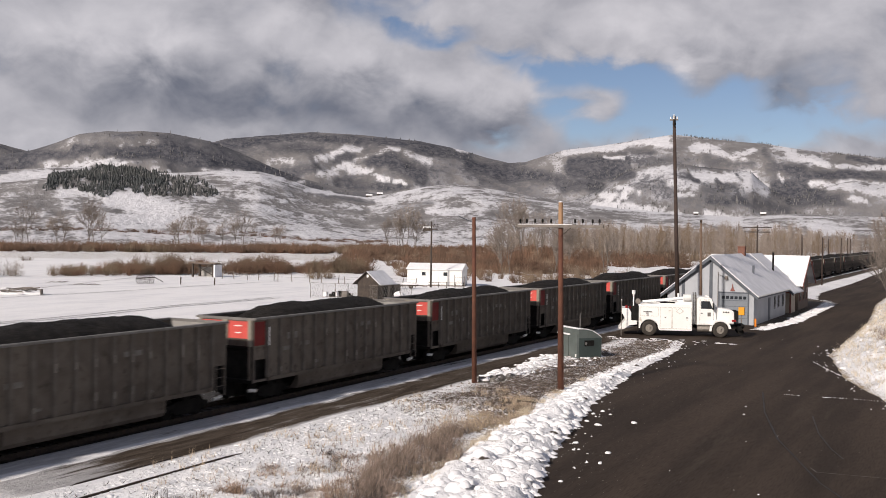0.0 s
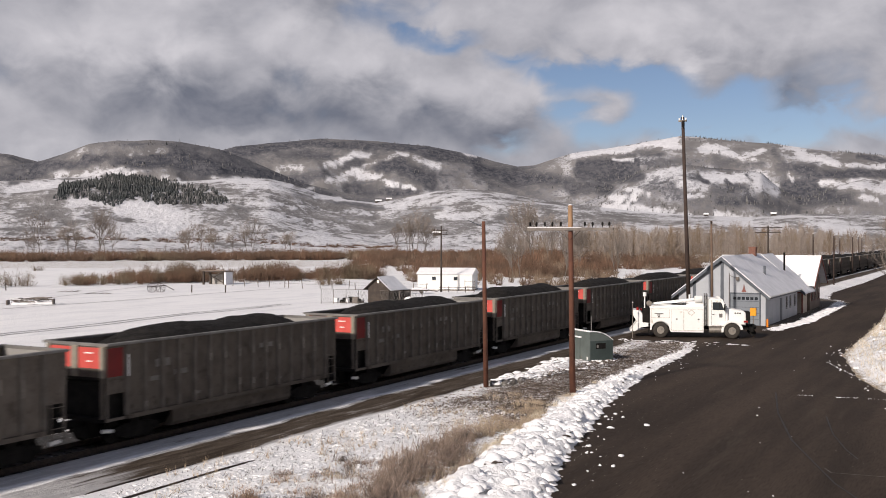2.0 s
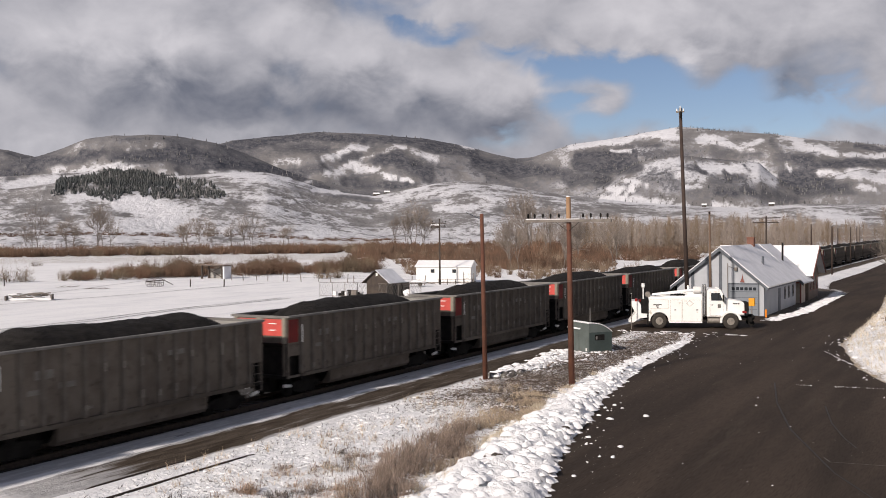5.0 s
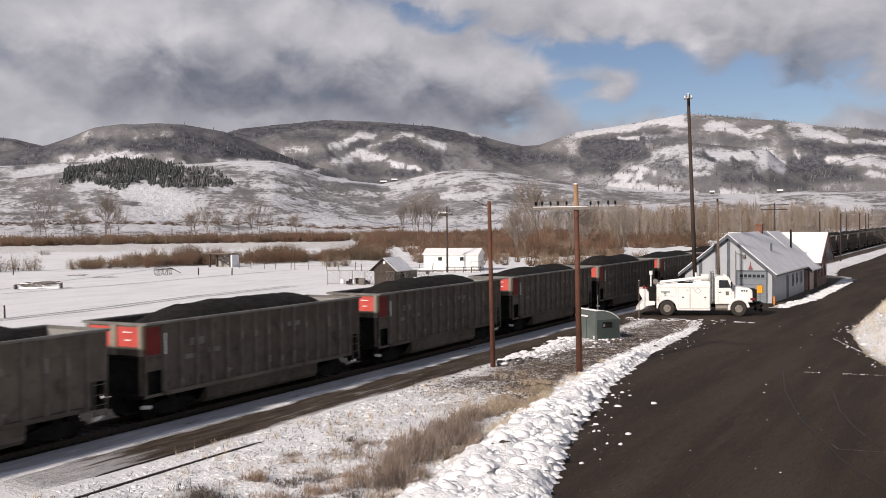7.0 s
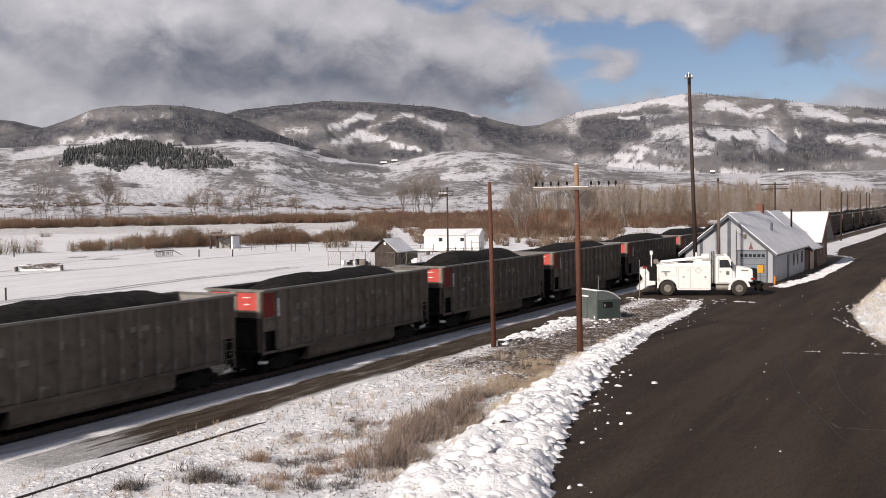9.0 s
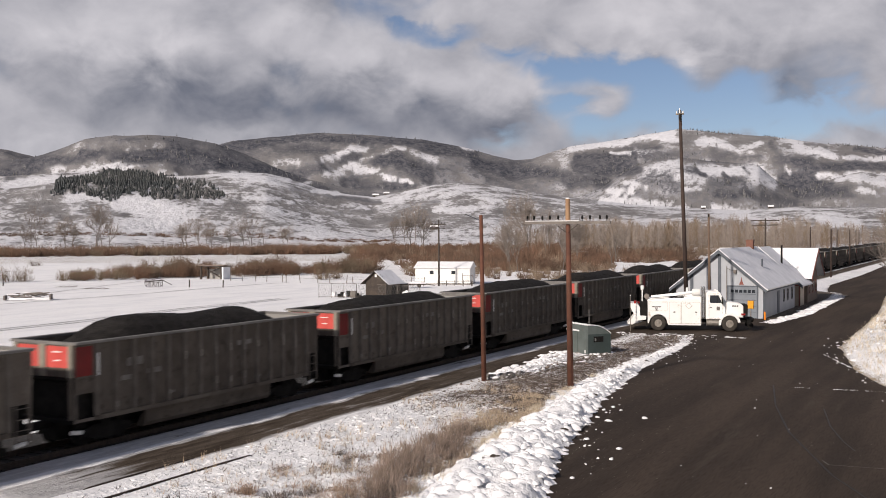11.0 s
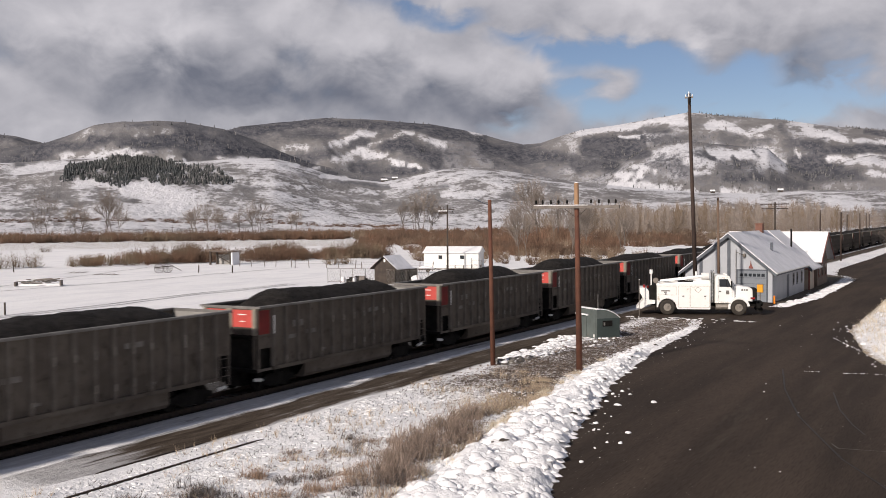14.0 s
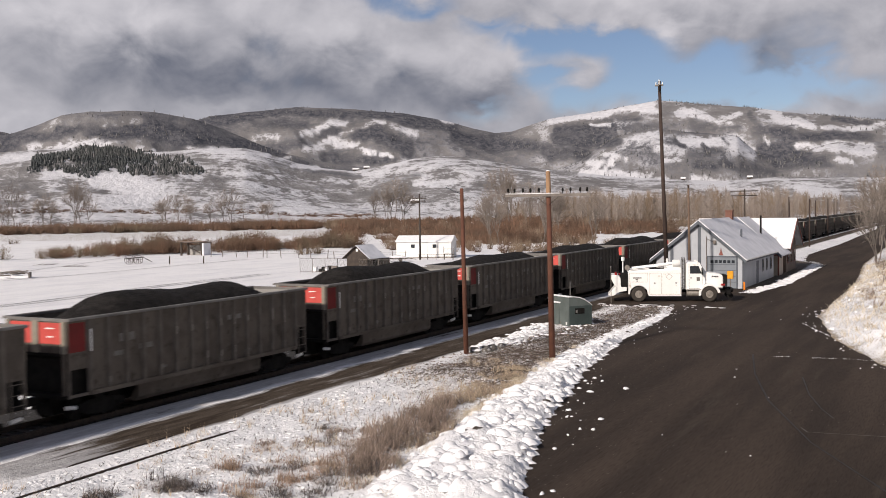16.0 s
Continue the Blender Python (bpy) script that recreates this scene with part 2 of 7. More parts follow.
M_GROUND, M_HILL = make_ground_material(), make_hill_material()
M_ASPHALT = mat("asphalt", (0.034, 0.0252, 0.0196), (0.060, 0.0440, 0.0335), 0.9, scale=0.22, fine=9, fleck=0.45, bump=0.3, spec=0.12, coords="Object", dirt=(0.056, 0.044, 0.034), dirt_amount=0.12, stretch=(2.2, 0.22, 1.0))
M_WORN = mat("worn_line_paint", (0.13, 0.12, 0.11), (0.07, 0.062, 0.055), 0.85, scale=3, fine=12, fleck=0.5)
M_TAR = mat("tar_seam", (0.022, 0.019, 0.017), (0.030, 0.025, 0.021), 0.7, scale=2, fine=14)
M_SNOW = mat("snow", (0.87, 0.86, 0.855), (0.80, 0.79, 0.795), 0.8, scale=1.5, fine=12, fleck=0.08, bump=0.4, spec=0.15, step=0.05)
M_RUT = mat("dirty_rut_snow", (0.50, 0.49, 0.50), (0.36, 0.35, 0.35), 0.9, scale=0.4, fine=6, fleck=0.3, bump=0.2)
M_SNOWDUST = mat("snow_dusted_roof_metal", (0.74, 0.74, 0.77), (0.64, 0.645, 0.67), 0.6, scale=0.8, fine=9, fleck=0.12, bump=0.05)
M_CARSIDE = mat("weathered_car_paint", (0.136, 0.117, 0.098), (0.098, 0.083, 0.070), 0.85, spec=0.06, scale=0.9, fine=14, fleck=0.25, bump=0.1, dirt=(0.067, 0.056, 0.047), dirt_amount=0.25, vary=0.17)
M_CARRIB = mat("rubbed_rib_paint", (0.160, 0.140, 0.120), (0.112, 0.098, 0.084), 0.8, spec=0.06, scale=1.5, fine=20, fleck=0.3, bump=0.1)
M_RUBBED = mat("rubbed_pale_paint", (0.24, 0.215, 0.185), (0.17, 0.15, 0.13), 0.75, scale=2, fine=20, fleck=0.3)
M_CARRIM = mat("bare_rim_steel", (0.20, 0.19, 0.178), (0.135, 0.128, 0.12), 0.65, 0.1, scale=1.2, fine=18, fleck=0.3)
M_CARIN = mat("worn_inner_sheet", (0.36, 0.345, 0.32), (0.26, 0.25, 0.235), 0.7, scale=1.0, fine=14, fleck=0.3)
M_RED = mat("red_end_paint", (0.55, 0.082, 0.066), (0.46, 0.066, 0.054), 0.6, scale=1.5, fine=25, fleck=0.15, vary=0.08)
# Darker copy of the end red, carrying the shade of the car's side.
M_REDSHADE = mat("shaded_red_side_paint", (0.19, 0.018, 0.016), (0.14, 0.016, 0.014), 0.7, scale=1.5, fine=25, fleck=0.2)
M_TAN = mat("tan_post_paint", (0.27, 0.245, 0.195), (0.20, 0.18, 0.145), 0.7)
M_WHITE = mat("white_paint", (0.80, 0.79, 0.76), (0.72, 0.71, 0.68), 0.5, scale=1.5, fine=25, fleck=0.06)
M_MARK = mat("faded_stencil_paint", (0.19, 0.175, 0.16), (0.145, 0.133, 0.12), 0.8)
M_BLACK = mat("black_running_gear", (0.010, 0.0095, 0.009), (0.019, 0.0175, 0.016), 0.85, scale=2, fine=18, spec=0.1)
M_RUST = mat("rusty_rail_steel", (0.050, 0.040, 0.034), (0.075, 0.055, 0.044), 0.8, 0.3, scale=6, fine=60)
M_COAL = mat("coal", (0.0125, 0.0112, 0.0104), (0.026, 0.0235, 0.0215), 0.85, scale=2.5, fine=9, fleck=0.5, bump=1.0, spec=0.12, step=0.06)
M_POLE = mat("creosoted_pole_wood", (0.140, 0.058, 0.036), (0.090, 0.040, 0.027), 0.85, scale=1.2, fine=30, fleck=0.35, bump=0.3)
M_POLEDARK = mat("dark_pole_wood", (0.060, 0.040, 0.032), (0.040, 0.028, 0.024), 0.85, scale=1.2, fine=30, fleck=0.35, bump=0.3)
M_POLEBROWN = mat("brown_pole_wood", (0.17, 0.115, 0.08), (0.12, 0.08, 0.058), 0.85, scale=1.2, fine=30, fleck=0.3, bump=0.3)
M_POLEPALE = mat("weathered_pole_wood", (0.36, 0.22, 0.125), (0.28, 0.17, 0.10), 0.85, scale=1.2, fine=30, fleck=0.3, bump=0.3)
M_GREYWOOD = mat("grey_weathered_wood", (0.22, 0.195, 0.17), (0.15, 0.13, 0.115), 0.9, scale=1.5, fine=25, fleck=0.35, bump=0.3)
M_DARKWOOD = mat("dark_brown_boards", (0.070, 0.054, 0.044), (0.046, 0.037, 0.031), 0.85, scale=1.5, fine=25, fleck=0.35, bump=0.25)
M_GREEN = mat("faded_green_paint", (0.118, 0.138, 0.130), (0.092, 0.108, 0.102), 0.55, scale=1.2, fine=18, fleck=0.2, dirt=(0.15, 0.13, 0.105), dirt_amount=0.1)
# The bin's green again, darkened for the end that gets less sun.
M_GREENSHADE = mat("shaded_green_paint", (0.052, 0.070, 0.066), (0.040, 0.055, 0.052), 0.6, scale=1.2, fine=18, fleck=0.2)
M_SIDING = mat("pale_blue_grey_siding", (0.425, 0.44, 0.465), (0.38, 0.395, 0.42), 0.7, scale=0.7, fine=14, fleck=0.1, bump=0.05)
M_TRIM = mat("slate_blue_trim", (0.110, 0.122, 0.140), (0.088, 0.098, 0.115), 0.6, scale=1.5, fine=20)
M_DOORBLUE = mat("grey_blue_door_paint", (0.20, 0.22, 0.245), (0.175, 0.195, 0.215), 0.6, scale=1.0, fine=20, fleck=0.1)
M_BRICK = mat("red_brick", (0.22, 0.105, 0.075), (0.16, 0.08, 0.06), 0.85, scale=5, fine=30)
M_CREAM = mat("cream_board_paint", (0.46, 0.40, 0.33), (0.38, 0.33, 0.27), 0.7, scale=0.8, fine=16, fleck=0.12)
M_DEPOTBROWN = mat("brown_board_paint", (0.21, 0.165, 0.135), (0.16, 0.125, 0.105), 0.8, scale=0.8, fine=16, fleck=0.2)
M_OXIDE = mat("dull_red_trim_paint", (0.26, 0.095, 0.075), (0.20, 0.075, 0.06), 0.7)
M_GLASS = mat("dark_window_glass", (0.025, 0.030, 0.036), (0.035, 0.040, 0.046), 0.1, scale=1, fine=5, fleck=0.0, bump=0.0, spec=0.6)
M_ORANGE = mat("orange_paint", (0.85, 0.26, 0.02), (0.75, 0.21, 0.02), 0.55)
M_YELLOW = mat("amber_box_paint", (0.80, 0.36, 0.02), (0.70, 0.30, 0.02), 0.55)
M_TRUCK = mat("white_truck_enamel", (0.87, 0.86, 0.83), (0.83, 0.815, 0.78), 0.35, scale=1.0, fine=14, fleck=0.04, bump=0.02, spec=0.5, dirt=(0.55, 0.50, 0.42), dirt_amount=0.03)
M_CHROME = mat("chrome", (0.62, 0.61, 0.59), (0.50, 0.49, 0.47), 0.22, 1.0, scale=3, fine=30, bump=0.02)
M_RUBBER = mat("dusty_tyre_rubber", (0.034, 0.029, 0.025), (0.055, 0.047, 0.039), 0.9, scale=5, fine=40)
M_ALU = mat("dull_aluminium_wheel", (0.36, 0.325, 0.28), (0.25, 0.225, 0.20), 0.5, 0.5, scale=6, fine=40)
M_LAMPRED = mat("red_lens", (0.30, 0.025, 0.02), (0.24, 0.02, 0.02), 0.3)
M_WILLOW = mat("red_brown_willow_twigs", (0.165, 0.098, 0.066), (0.108, 0.075, 0.056), 0.9, scale=0.035, fine=0.5, fleck=0.35, bump=0.0, island=0.45, coords="Object", spec=0.1)
M_WILLOWTAN = mat("tan_willow_twigs", (0.235, 0.175, 0.125), (0.165, 0.126, 0.094), 0.9, scale=0.1, fine=1.2, fleck=0.3, bump=0.0, island=0.3, spec=0.1)
M_OLIVE = mat("olive_brown_twigs", (0.185, 0.140, 0.096), (0.125, 0.097, 0.070), 0.9, scale=0.1, fine=1.2, fleck=0.3, bump=0.0, island=0.35, spec=0.1)
M_BARK = mat("grey_bark", (0.19, 0.165, 0.145), (0.14, 0.12, 0.105), 0.9, scale=0.5, fine=4, fleck=0.3, bump=0.0, spec=0.1)
M_TWIG = mat("grey_brown_bare_twigs", (0.30, 0.255, 0.22), (0.22, 0.185, 0.16), 0.9, scale=0.05, fine=1.5, fleck=0.3, bump=0.0, island=0.25, spec=0.1)
M_CONIFER = mat("dark_conifer_needles", (0.056, 0.062, 0.064), (0.080, 0.083, 0.080), 0.9, scale=0.02, fine=0.3, fleck=0.4, bump=0.0, island=0.3, spec=0.1)
M_FROSTED = mat("grey_frosted_trees", (0.125, 0.122, 0.122), (0.185, 0.180, 0.178), 0.9, scale=0.02, fine=0.3, fleck=0.4, bump=0.0, island=0.3, spec=0.1)
M_STRAW = mat("dry_straw_grass", (0.46, 0.37, 0.265), (0.33, 0.26, 0.19), 0.9, scale=0.5, fine=3, fleck=0.3, bump=0.0, island=0.5, spec=0.1)
M_PALE = mat("frosted_pale_grass", (0.62, 0.54, 0.42), (0.50, 0.43, 0.33), 0.9, scale=0.5, fine=3, fleck=0.2, bump=0.0, island=0.3, spec=0.1)
M_STONE = mat("dirty_grey_stone", (0.15, 0.135, 0.12), (0.085, 0.075, 0.066), 0.9, scale=3, fine=18, fleck=0.4, bump=0.5, dirt=(0.5, 0.49, 0.48), dirt_amount=0.25)
M_GRAVEL = mat("brown_gravel", (0.205, 0.162, 0.130), (0.125, 0.098, 0.080), 0.9, scale=2, fine=20, fleck=0.3, island=0.5)
M_SAGE = mat("dark_sage_stems", (0.115, 0.10, 0.092), (0.075, 0.066, 0.062), 0.9, scale=0.5, fine=3, fleck=0.3, bump=0.0, island=0.6, spec=0.1)
M_REDSTRAW = mat("reddish_dry_grass", (0.40, 0.28, 0.20), (0.30, 0.20, 0.145), 0.9, scale=0.5, fine=3, fleck=0.3, bump=0.0, island=0.5, spec=0.1)
M_BRUSH = mat("dead_brush_stems", (0.285, 0.220, 0.178), (0.165, 0.126, 0.106), 0.9, scale=0.5, fine=3, fleck=0.3, bump=0.0, island=0.6, spec=0.1)


# ---- builders ----
def box(bm, x0, x1, y0, y1, z0, z1):
    v = [bm.verts.new((x, y, z)) for x in (x0, x1) for y in (y0, y1) for z in (z0, z1)]
    for f in ((0, 1, 3, 2), (4, 6, 7, 5), (0, 4, 5, 1), (2, 3, 7, 6), (0, 2, 6, 4), (1, 5, 7, 3)):
        bm.faces.new([v[i] for i in f])
    return bm


def rod(bm, p0, p1, r0, r1=None, n=8, caps=True):
    p0, p1 = Vector(p0), Vector(p1)
    r1 = r0 if r1 is None else r1
    q = (p1 - p0).to_track_quat("Z", "Y").to_matrix()
    rings = []
    for p, r in ((p0, r0), (p1, r1)):
        rings.append([bm.verts.new(p + q @ Vector((r * math.cos(a), r * math.sin(a), 0))) for a in (2 * math.pi * i / n for i in range(n))])
    for i in range(n):
        j = (i + 1) % n
        bm.faces.new((rings[0][i], rings[0][j], rings[1][j], rings[1][i]))
    if caps:
        bm.faces.new(rings[0][::-1]), bm.faces.new(rings[1])
    return bm


def prism(bm, outline, axis, a, b):
    """Extrudes an outline along an axis from a to b. The outline is in the two other axes, in the order x, y, z."""
    def at(p, s):
        return (s, *p) if axis == "x" else (p[0], s, p[1]) if axis == "y" else (*p, s)
    lo, hi = [bm.verts.new(at(p, a)) for p in outline], [bm.verts.new(at(p, b)) for p in outline]
    n = len(outline)
    bm.faces.new(lo), bm.faces.new(hi[::-1])
    for i in range(n):
        bm.faces.new((lo[i], hi[i], hi[(i + 1) % n], lo[(i + 1) % n]))
    return bm


def finish(name, bm, material, bevel=0.0, smooth=False):
    bmesh.ops.recalc_face_normals(bm, faces=bm.faces[:])
    if bevel:
        bmesh.ops.bevel(bm, geom=bm.edges[:], offset=bevel, segments=1, affect="EDGES", clamp_overlap=True)
    me = bpy.data.meshes.new(name)
    bm.to_mesh(me)
    bm.free()
    me.materials.append(material)
    if smooth:
        me.polygons.foreach_set("use_smooth", [True] * len(me.polygons))
    return me


def part(name, bm, material, parent, label="", bevel=0.0, smooth=False):
    """Links a bmesh as one mesh object under a thing or a part."""
    ob = new(name, finish(name, bm, material, bevel, smooth))
    ob.parent = parent
    return tagged(ob, label)


def share(name, me, parent, m=None, label=""):
    """Another piece on a mesh that is there already."""
    ob = new(name, me)
    ob.parent = parent
    if m is not None:
        ob.matrix_basis = m
    return tagged(ob, label)


def thing(name, label, category, m=None, group="", kind=""):
    ob = tagged(new(name), label, category, group, kind)
    if m is not None:
        ob.matrix_basis = m
    return ob


def solid(name, bm, material, label, category="", group="", kind="", bevel=0.0, smooth=False, m=None):
    ob = tagged(new(name, finish(name, bm, material, bevel, smooth)), label, category, group, kind)
    if m is not None:
        ob.matrix_basis = m
    return ob


def mesh_from(name, verts, faces, material, smooth=False):
    me = bpy.data.meshes.new(name)
    me.from_pydata(verts, [], faces)
    me.materials.append(material)
    if smooth:
        me.polygons.foreach_set("use_smooth", [True] * len(me.polygons))
    return me


def B():
    return bmesh.new()


def ease(a, b, v):
    s = min(1.0, max(0.0, (v - a) / (b - a)))
    return s * s * (3 - 2 * s)


def nz(x, y, s, seed=0.0):
    return noise.noise((x * s + seed, y * s - seed, seed * 1.7))


# ---- ground, road, hills ----
ROAD_LEFT = ((-60, 70), (-30, 42), (0, 14), (10, 5), (18, -6.0), (22, -9.2), (25, -10.6), (32, -12.8), (44, -15.5), (55, -17.1), (68, -18.0), (73, -19.0), (86, -15.9), (98, -14.7), (130, -15.2), (136, -18.5), (153, -20.4), (188, -20.2), (260, -21.4), (700, -28))
ROAD_RIGHT = ((-60, 84), (-30, 56), (0, 27), (12, 17), (20, 9), (30, 3.8), (45, -1.6), (55, -5.2), (60, -6.9), (71, -9.1), (85, -9.3), (102, -9.6), (130, -11.4), (188, -12.5), (260, -14), (700, -20))


def along(line, y):
    return float(np.interp(y, [p[0] for p in line], [p[1] for p in line]))


def berm(y):
    """The width of the ploughed snow along the road."""
    return float(np.interp(y, (20, 25, 29, 36, 44, 55, 64, 70), (4.6, 4.2, 3.3, 2.6, 2.5, 1.8, 1.2, 0.8)))


def height(x, y):
    """The height of the ground."""
    left, right = along(ROAD_LEFT, y), along(ROAD_RIGHT, y)
    z = -0.02
    if x < -27.2:
        z = -0.26 if x > -32 else -0.28 - 1.0 * ease(-32, -39, x)
        z += 0.1 * nz(x, y, 0.05) if x < -40 else 0
        z += 0.22 * ease(-28.5, -28.0, x)
        if -42 < x < -32:
            z += 0.06 * nz(x, y, 0.8)
    elif x < left:
        z = -0.02 - 0.05 * ease(-23.6, -24.6, x)
        if y < 74:
            calm = 1 - 0.85 * ease(0.7, 0.3, abs(x + 22.45)) * ease(34, 28, y)
            z += 0.10 * nz(x, y, 0.35) * ease(-24.0, -22.5, x) * calm
            z += (0.06 * nz(x, y, 1.6) + 0.05 * nz(x, y, 3.1, 4.0)) * ease(-24.0, -23.3, x) * calm
            d = left - x
            w2 = berm(y)
            ridge = ease(0.0, 0.6, d) * (1 - ease(w2 * (0.7 - 0.3 * ease(34, 42, y)), w2 * (1.15 - 0.2 * ease(34, 42, y)), d)) * (1 - ease(66, 72, y))
            bumps = 0.45 + 0.4 * nz(x, y, 0.8, 3.0) + 0.7 * abs(nz(x, y, 1.2, 7.0)) + 0.6 * abs(nz(x, y, 2.0, 1.0)) + 0.12 * nz(x, y, 4.6, 2.0)
            z += ridge * 0.55 * bumps * (1 - 0.25 * ease(34, 44, y) - 0.45 * ease(44, 62, y))
        else:
            z = -0.03
    elif x > right:
        d = x - right
        z = 0.55 * ease(0.2, 1.6, d) + 5.6 * ease(1.0, 16.0, d)
        z += ease(0.2, 1.2, d) * (0.30 * nz(x, y, 0.7, 2.0) + 0.16 * abs(nz(x, y, 1.9, 5.0)))
        z += 6.0 * ease(16, 60, d)
    else:
        z = -0.03
    if y > 90 and x < left and x > -27.2:
        z = -0.03 + 0.25 * ease(0, 1.5, left - x) * ease(118, 126, y) + ease(126, 140, y) * 0.12 * nz(x, y, 0.8)
    # the embankment from which the view is taken
    r = math.hypot(x, max(0.0, y)) if y > -40 else 99.0
    if r < 11:
        z = max(z, 6.0 * ease(11, 1.2, r))
    return z


def cover(x, y):
    """How much snow, mud and straw lies on the ground at a place."""
    left, right = along(ROAD_LEFT, y), along(ROAD_RIGHT, y)
    snow, mud, straw = 1.0, 0.0, 0.0
    if -28 < x < -22 and y < 200:
        x += 0.34 * nz(x, y, 0.35, 4.0) + 0.16 * nz(x, y, 1.3, 6.0)
    if x < -36.5:
        snow = 1.15
        if math.hypot(x, y) > 330:
            snow = 0.62
            straw = 0.75
    elif x < -26.5:
        # cover that lets the train's painted shade grey the snow nearest to the rails
        snow, mud = 0.02 + 0.84 * ease(-28.6, -28.1, x) + 0.18 * ease(-27.0, -26.6, x), 1.0
    elif x < -23.7:
        e = min(x + 26.5, (-23.7 - x) * 0.8)
        patch = 1.0 * ease(28, 18, y) + 0.16 * ease(26, 32, y) * ease(62, 46, y)
        snow, mud = 0.85 - 0.85 * ease(0, 0.42, e) + patch, 0.9
    elif x < left:
        d = left - x
        w2 = berm(y)
        off = ease(w2 * 0.8, w2 * 1.25, d)
        snow = 0.97 - (0.15 - 0.07 * ease(30, 22, y)) * off * ease(-23.8, -23.0, x)
        if 33 < y < 78 and x > -23.7:
            snow -= 0.44 * ease(33, 44, y) * off * ease(-23.8, -21.6, x)
            mud = 0.62
        if 20 < y < 48:
            k = ease(-19.2, -17.0, x) * off * (0.2 + 0.8 * ease(23, 28, y)) * (0.8 + 0.5 * nz(x, y, 0.6, 9.0))
            snow -= 0.38 * k
            straw = 0.85 * k
        if y > 74:
            snow = 0.12 + 0.1 * ease(-23.8, -25.5, x)
        if y > 84:
            strip = ease(1.9, 1.2, d) * ease(85, 89, y) * (1 - 0.5 * ease(112, 128, y))
            snow = 0.16 + 0.85 * strip if y < 132 else 0.98
        if y > 132:
            snow = 0.92
        if d < 0.5:
            snow -= 0.1
    elif x > right:
        snow, straw = 0.66 + 0.2 * nz(x, y, 0.3, 1.0) - 0.3 * ease(0.7, 0.1, x - right), 0.95
    else:
        snow, mud = 0.0, 0.3
    return snow, mud, straw


def spaced(lo, hi, dense_lo, dense_hi, step, growth):
    out = list(np.arange(dense_lo, dense_hi, step))
    s, v = step, dense_hi
    while v < hi:
        out.append(v)
        s *= growth
        v += s
    out.append(hi)
    s, v = step, dense_lo - step
    low = []
    while v > lo:
        low.append(v)
        s *= growth
        v -= s
    return [lo] + low[::-1] + out


def make_ground():
    xs = spaced(-4300, 4300, -34, 3, 0.22, 1.10)
    ys = spaced(-4300, 4300, 14, 76, 0.26, 1.07)
    verts, cols = [], []
    for y in ys:
        for x in xs:
            verts.append((x, y, height(x, y)))
            cols.extend((*cover(x, y), ease(-23.3, -23.8, x) * ease(-40, -36, x) if y < 300 else 0.0))
    n = len(xs)
    faces = [(j * n + i, j * n + i + 1, (j + 1) * n + i + 1, (j + 1) * n + i) for j in range(len(ys) - 1) for i in range(n - 1)]
    me = mesh_from("ground", verts, faces, M_GROUND, True)
    a = me.color_attributes.new("cover", "FLOAT_COLOR", "POINT")
    a.data.foreach_set("color", cols)
    tagged(new("ground", me), "snow-covered valley ground with gravel and dead grass", "ground", kind="structure")


def make_road():
    ys = list(np.arange(-60, 180, 0.5)) + list(np.arange(180, 700, 8))
    verts, faces = [], []
    n = 14
    for y in ys:
        l = along(ROAD_LEFT, y) - 0.1 + 0.22 * nz(0, y, 0.8) + 0.12 * nz(3, y, 2.3)
        r = along(ROAD_RIGHT, y) + 0.15 + 0.2 * nz(9, y, 0.7)
        for i in range(n + 1):
            x = l + (r - l) * i / n
            verts.append((x, y, 0.012))
    for j in range(len(ys) - 1):
        for i in range(n):
            a = j * (n + 1) + i
            faces.append((a, a + 1, a + n + 2, a + n + 1))
    tagged(new("road", mesh_from("road", verts, faces, M_ASPHALT, True)), "dark damp asphalt road with snow crumbs", "road", kind="structure")
    # worn paint line and tar seams
    for name, label, material, w, pts in (("road_line", "worn pale paint line across the asphalt", M_WORN, 0.07, ((-5.0, 35.6), (-4.72, 35.0), (-2.4, 35.3), (0.6, 35.8), (4.2, 36.4))),
                                          ("tar_seam", "dark tar seam in the asphalt", M_TAR, 0.09, ((-6.4, 46.0), (-5.6, 42.0), (-4.8, 39.2), (-4.2, 37.6))),
                                          ("tar_seam", "dark tar seam in the asphalt", M_TAR, 0.10, ((-9.6, 52.0), (-8.4, 46.0), (-6.8, 40.0), (-4.4, 33.5), (-1.6, 28.0)))):
        bm = B()
        prev = None
        for (xa, ya), (xb, yb) in zip(pts, pts[1:]):
            for k in range(9):
                u = k / 8
                p = Vector((xa + (xb - xa) * u, ya + (yb - ya) * u, 0.017))
                d = Vector((yb - ya, xa - xb, 0)).normalized() * w * (0.3 + 0.3 * abs(nz(p.x, p.y, 2.0, 3.0)))
                pair = bm.verts.new(p - d), bm.verts.new(p + d)
                if prev:
                    bm.faces.new((prev[0], prev[1], pair[1], pair[0]))
                prev = pair
        solid(name, bm, material, label, "road marking", kind="structure")
    # the yard before the garage
    bm = B()
    prism(bm, [(-25.2, 75), (-22.5, 73.4), (-18.0, 72.5), (-15.5, 76), (-15.2, 84.5), (-17.2, 90.5), (-17.6, 91.3), (-26, 91.3)], "z", -0.2, 0.02)
    solid("yard_pavement", bm, M_ASPHALT, "dark wet asphalt yard before the garage", "pavement", kind="structure")


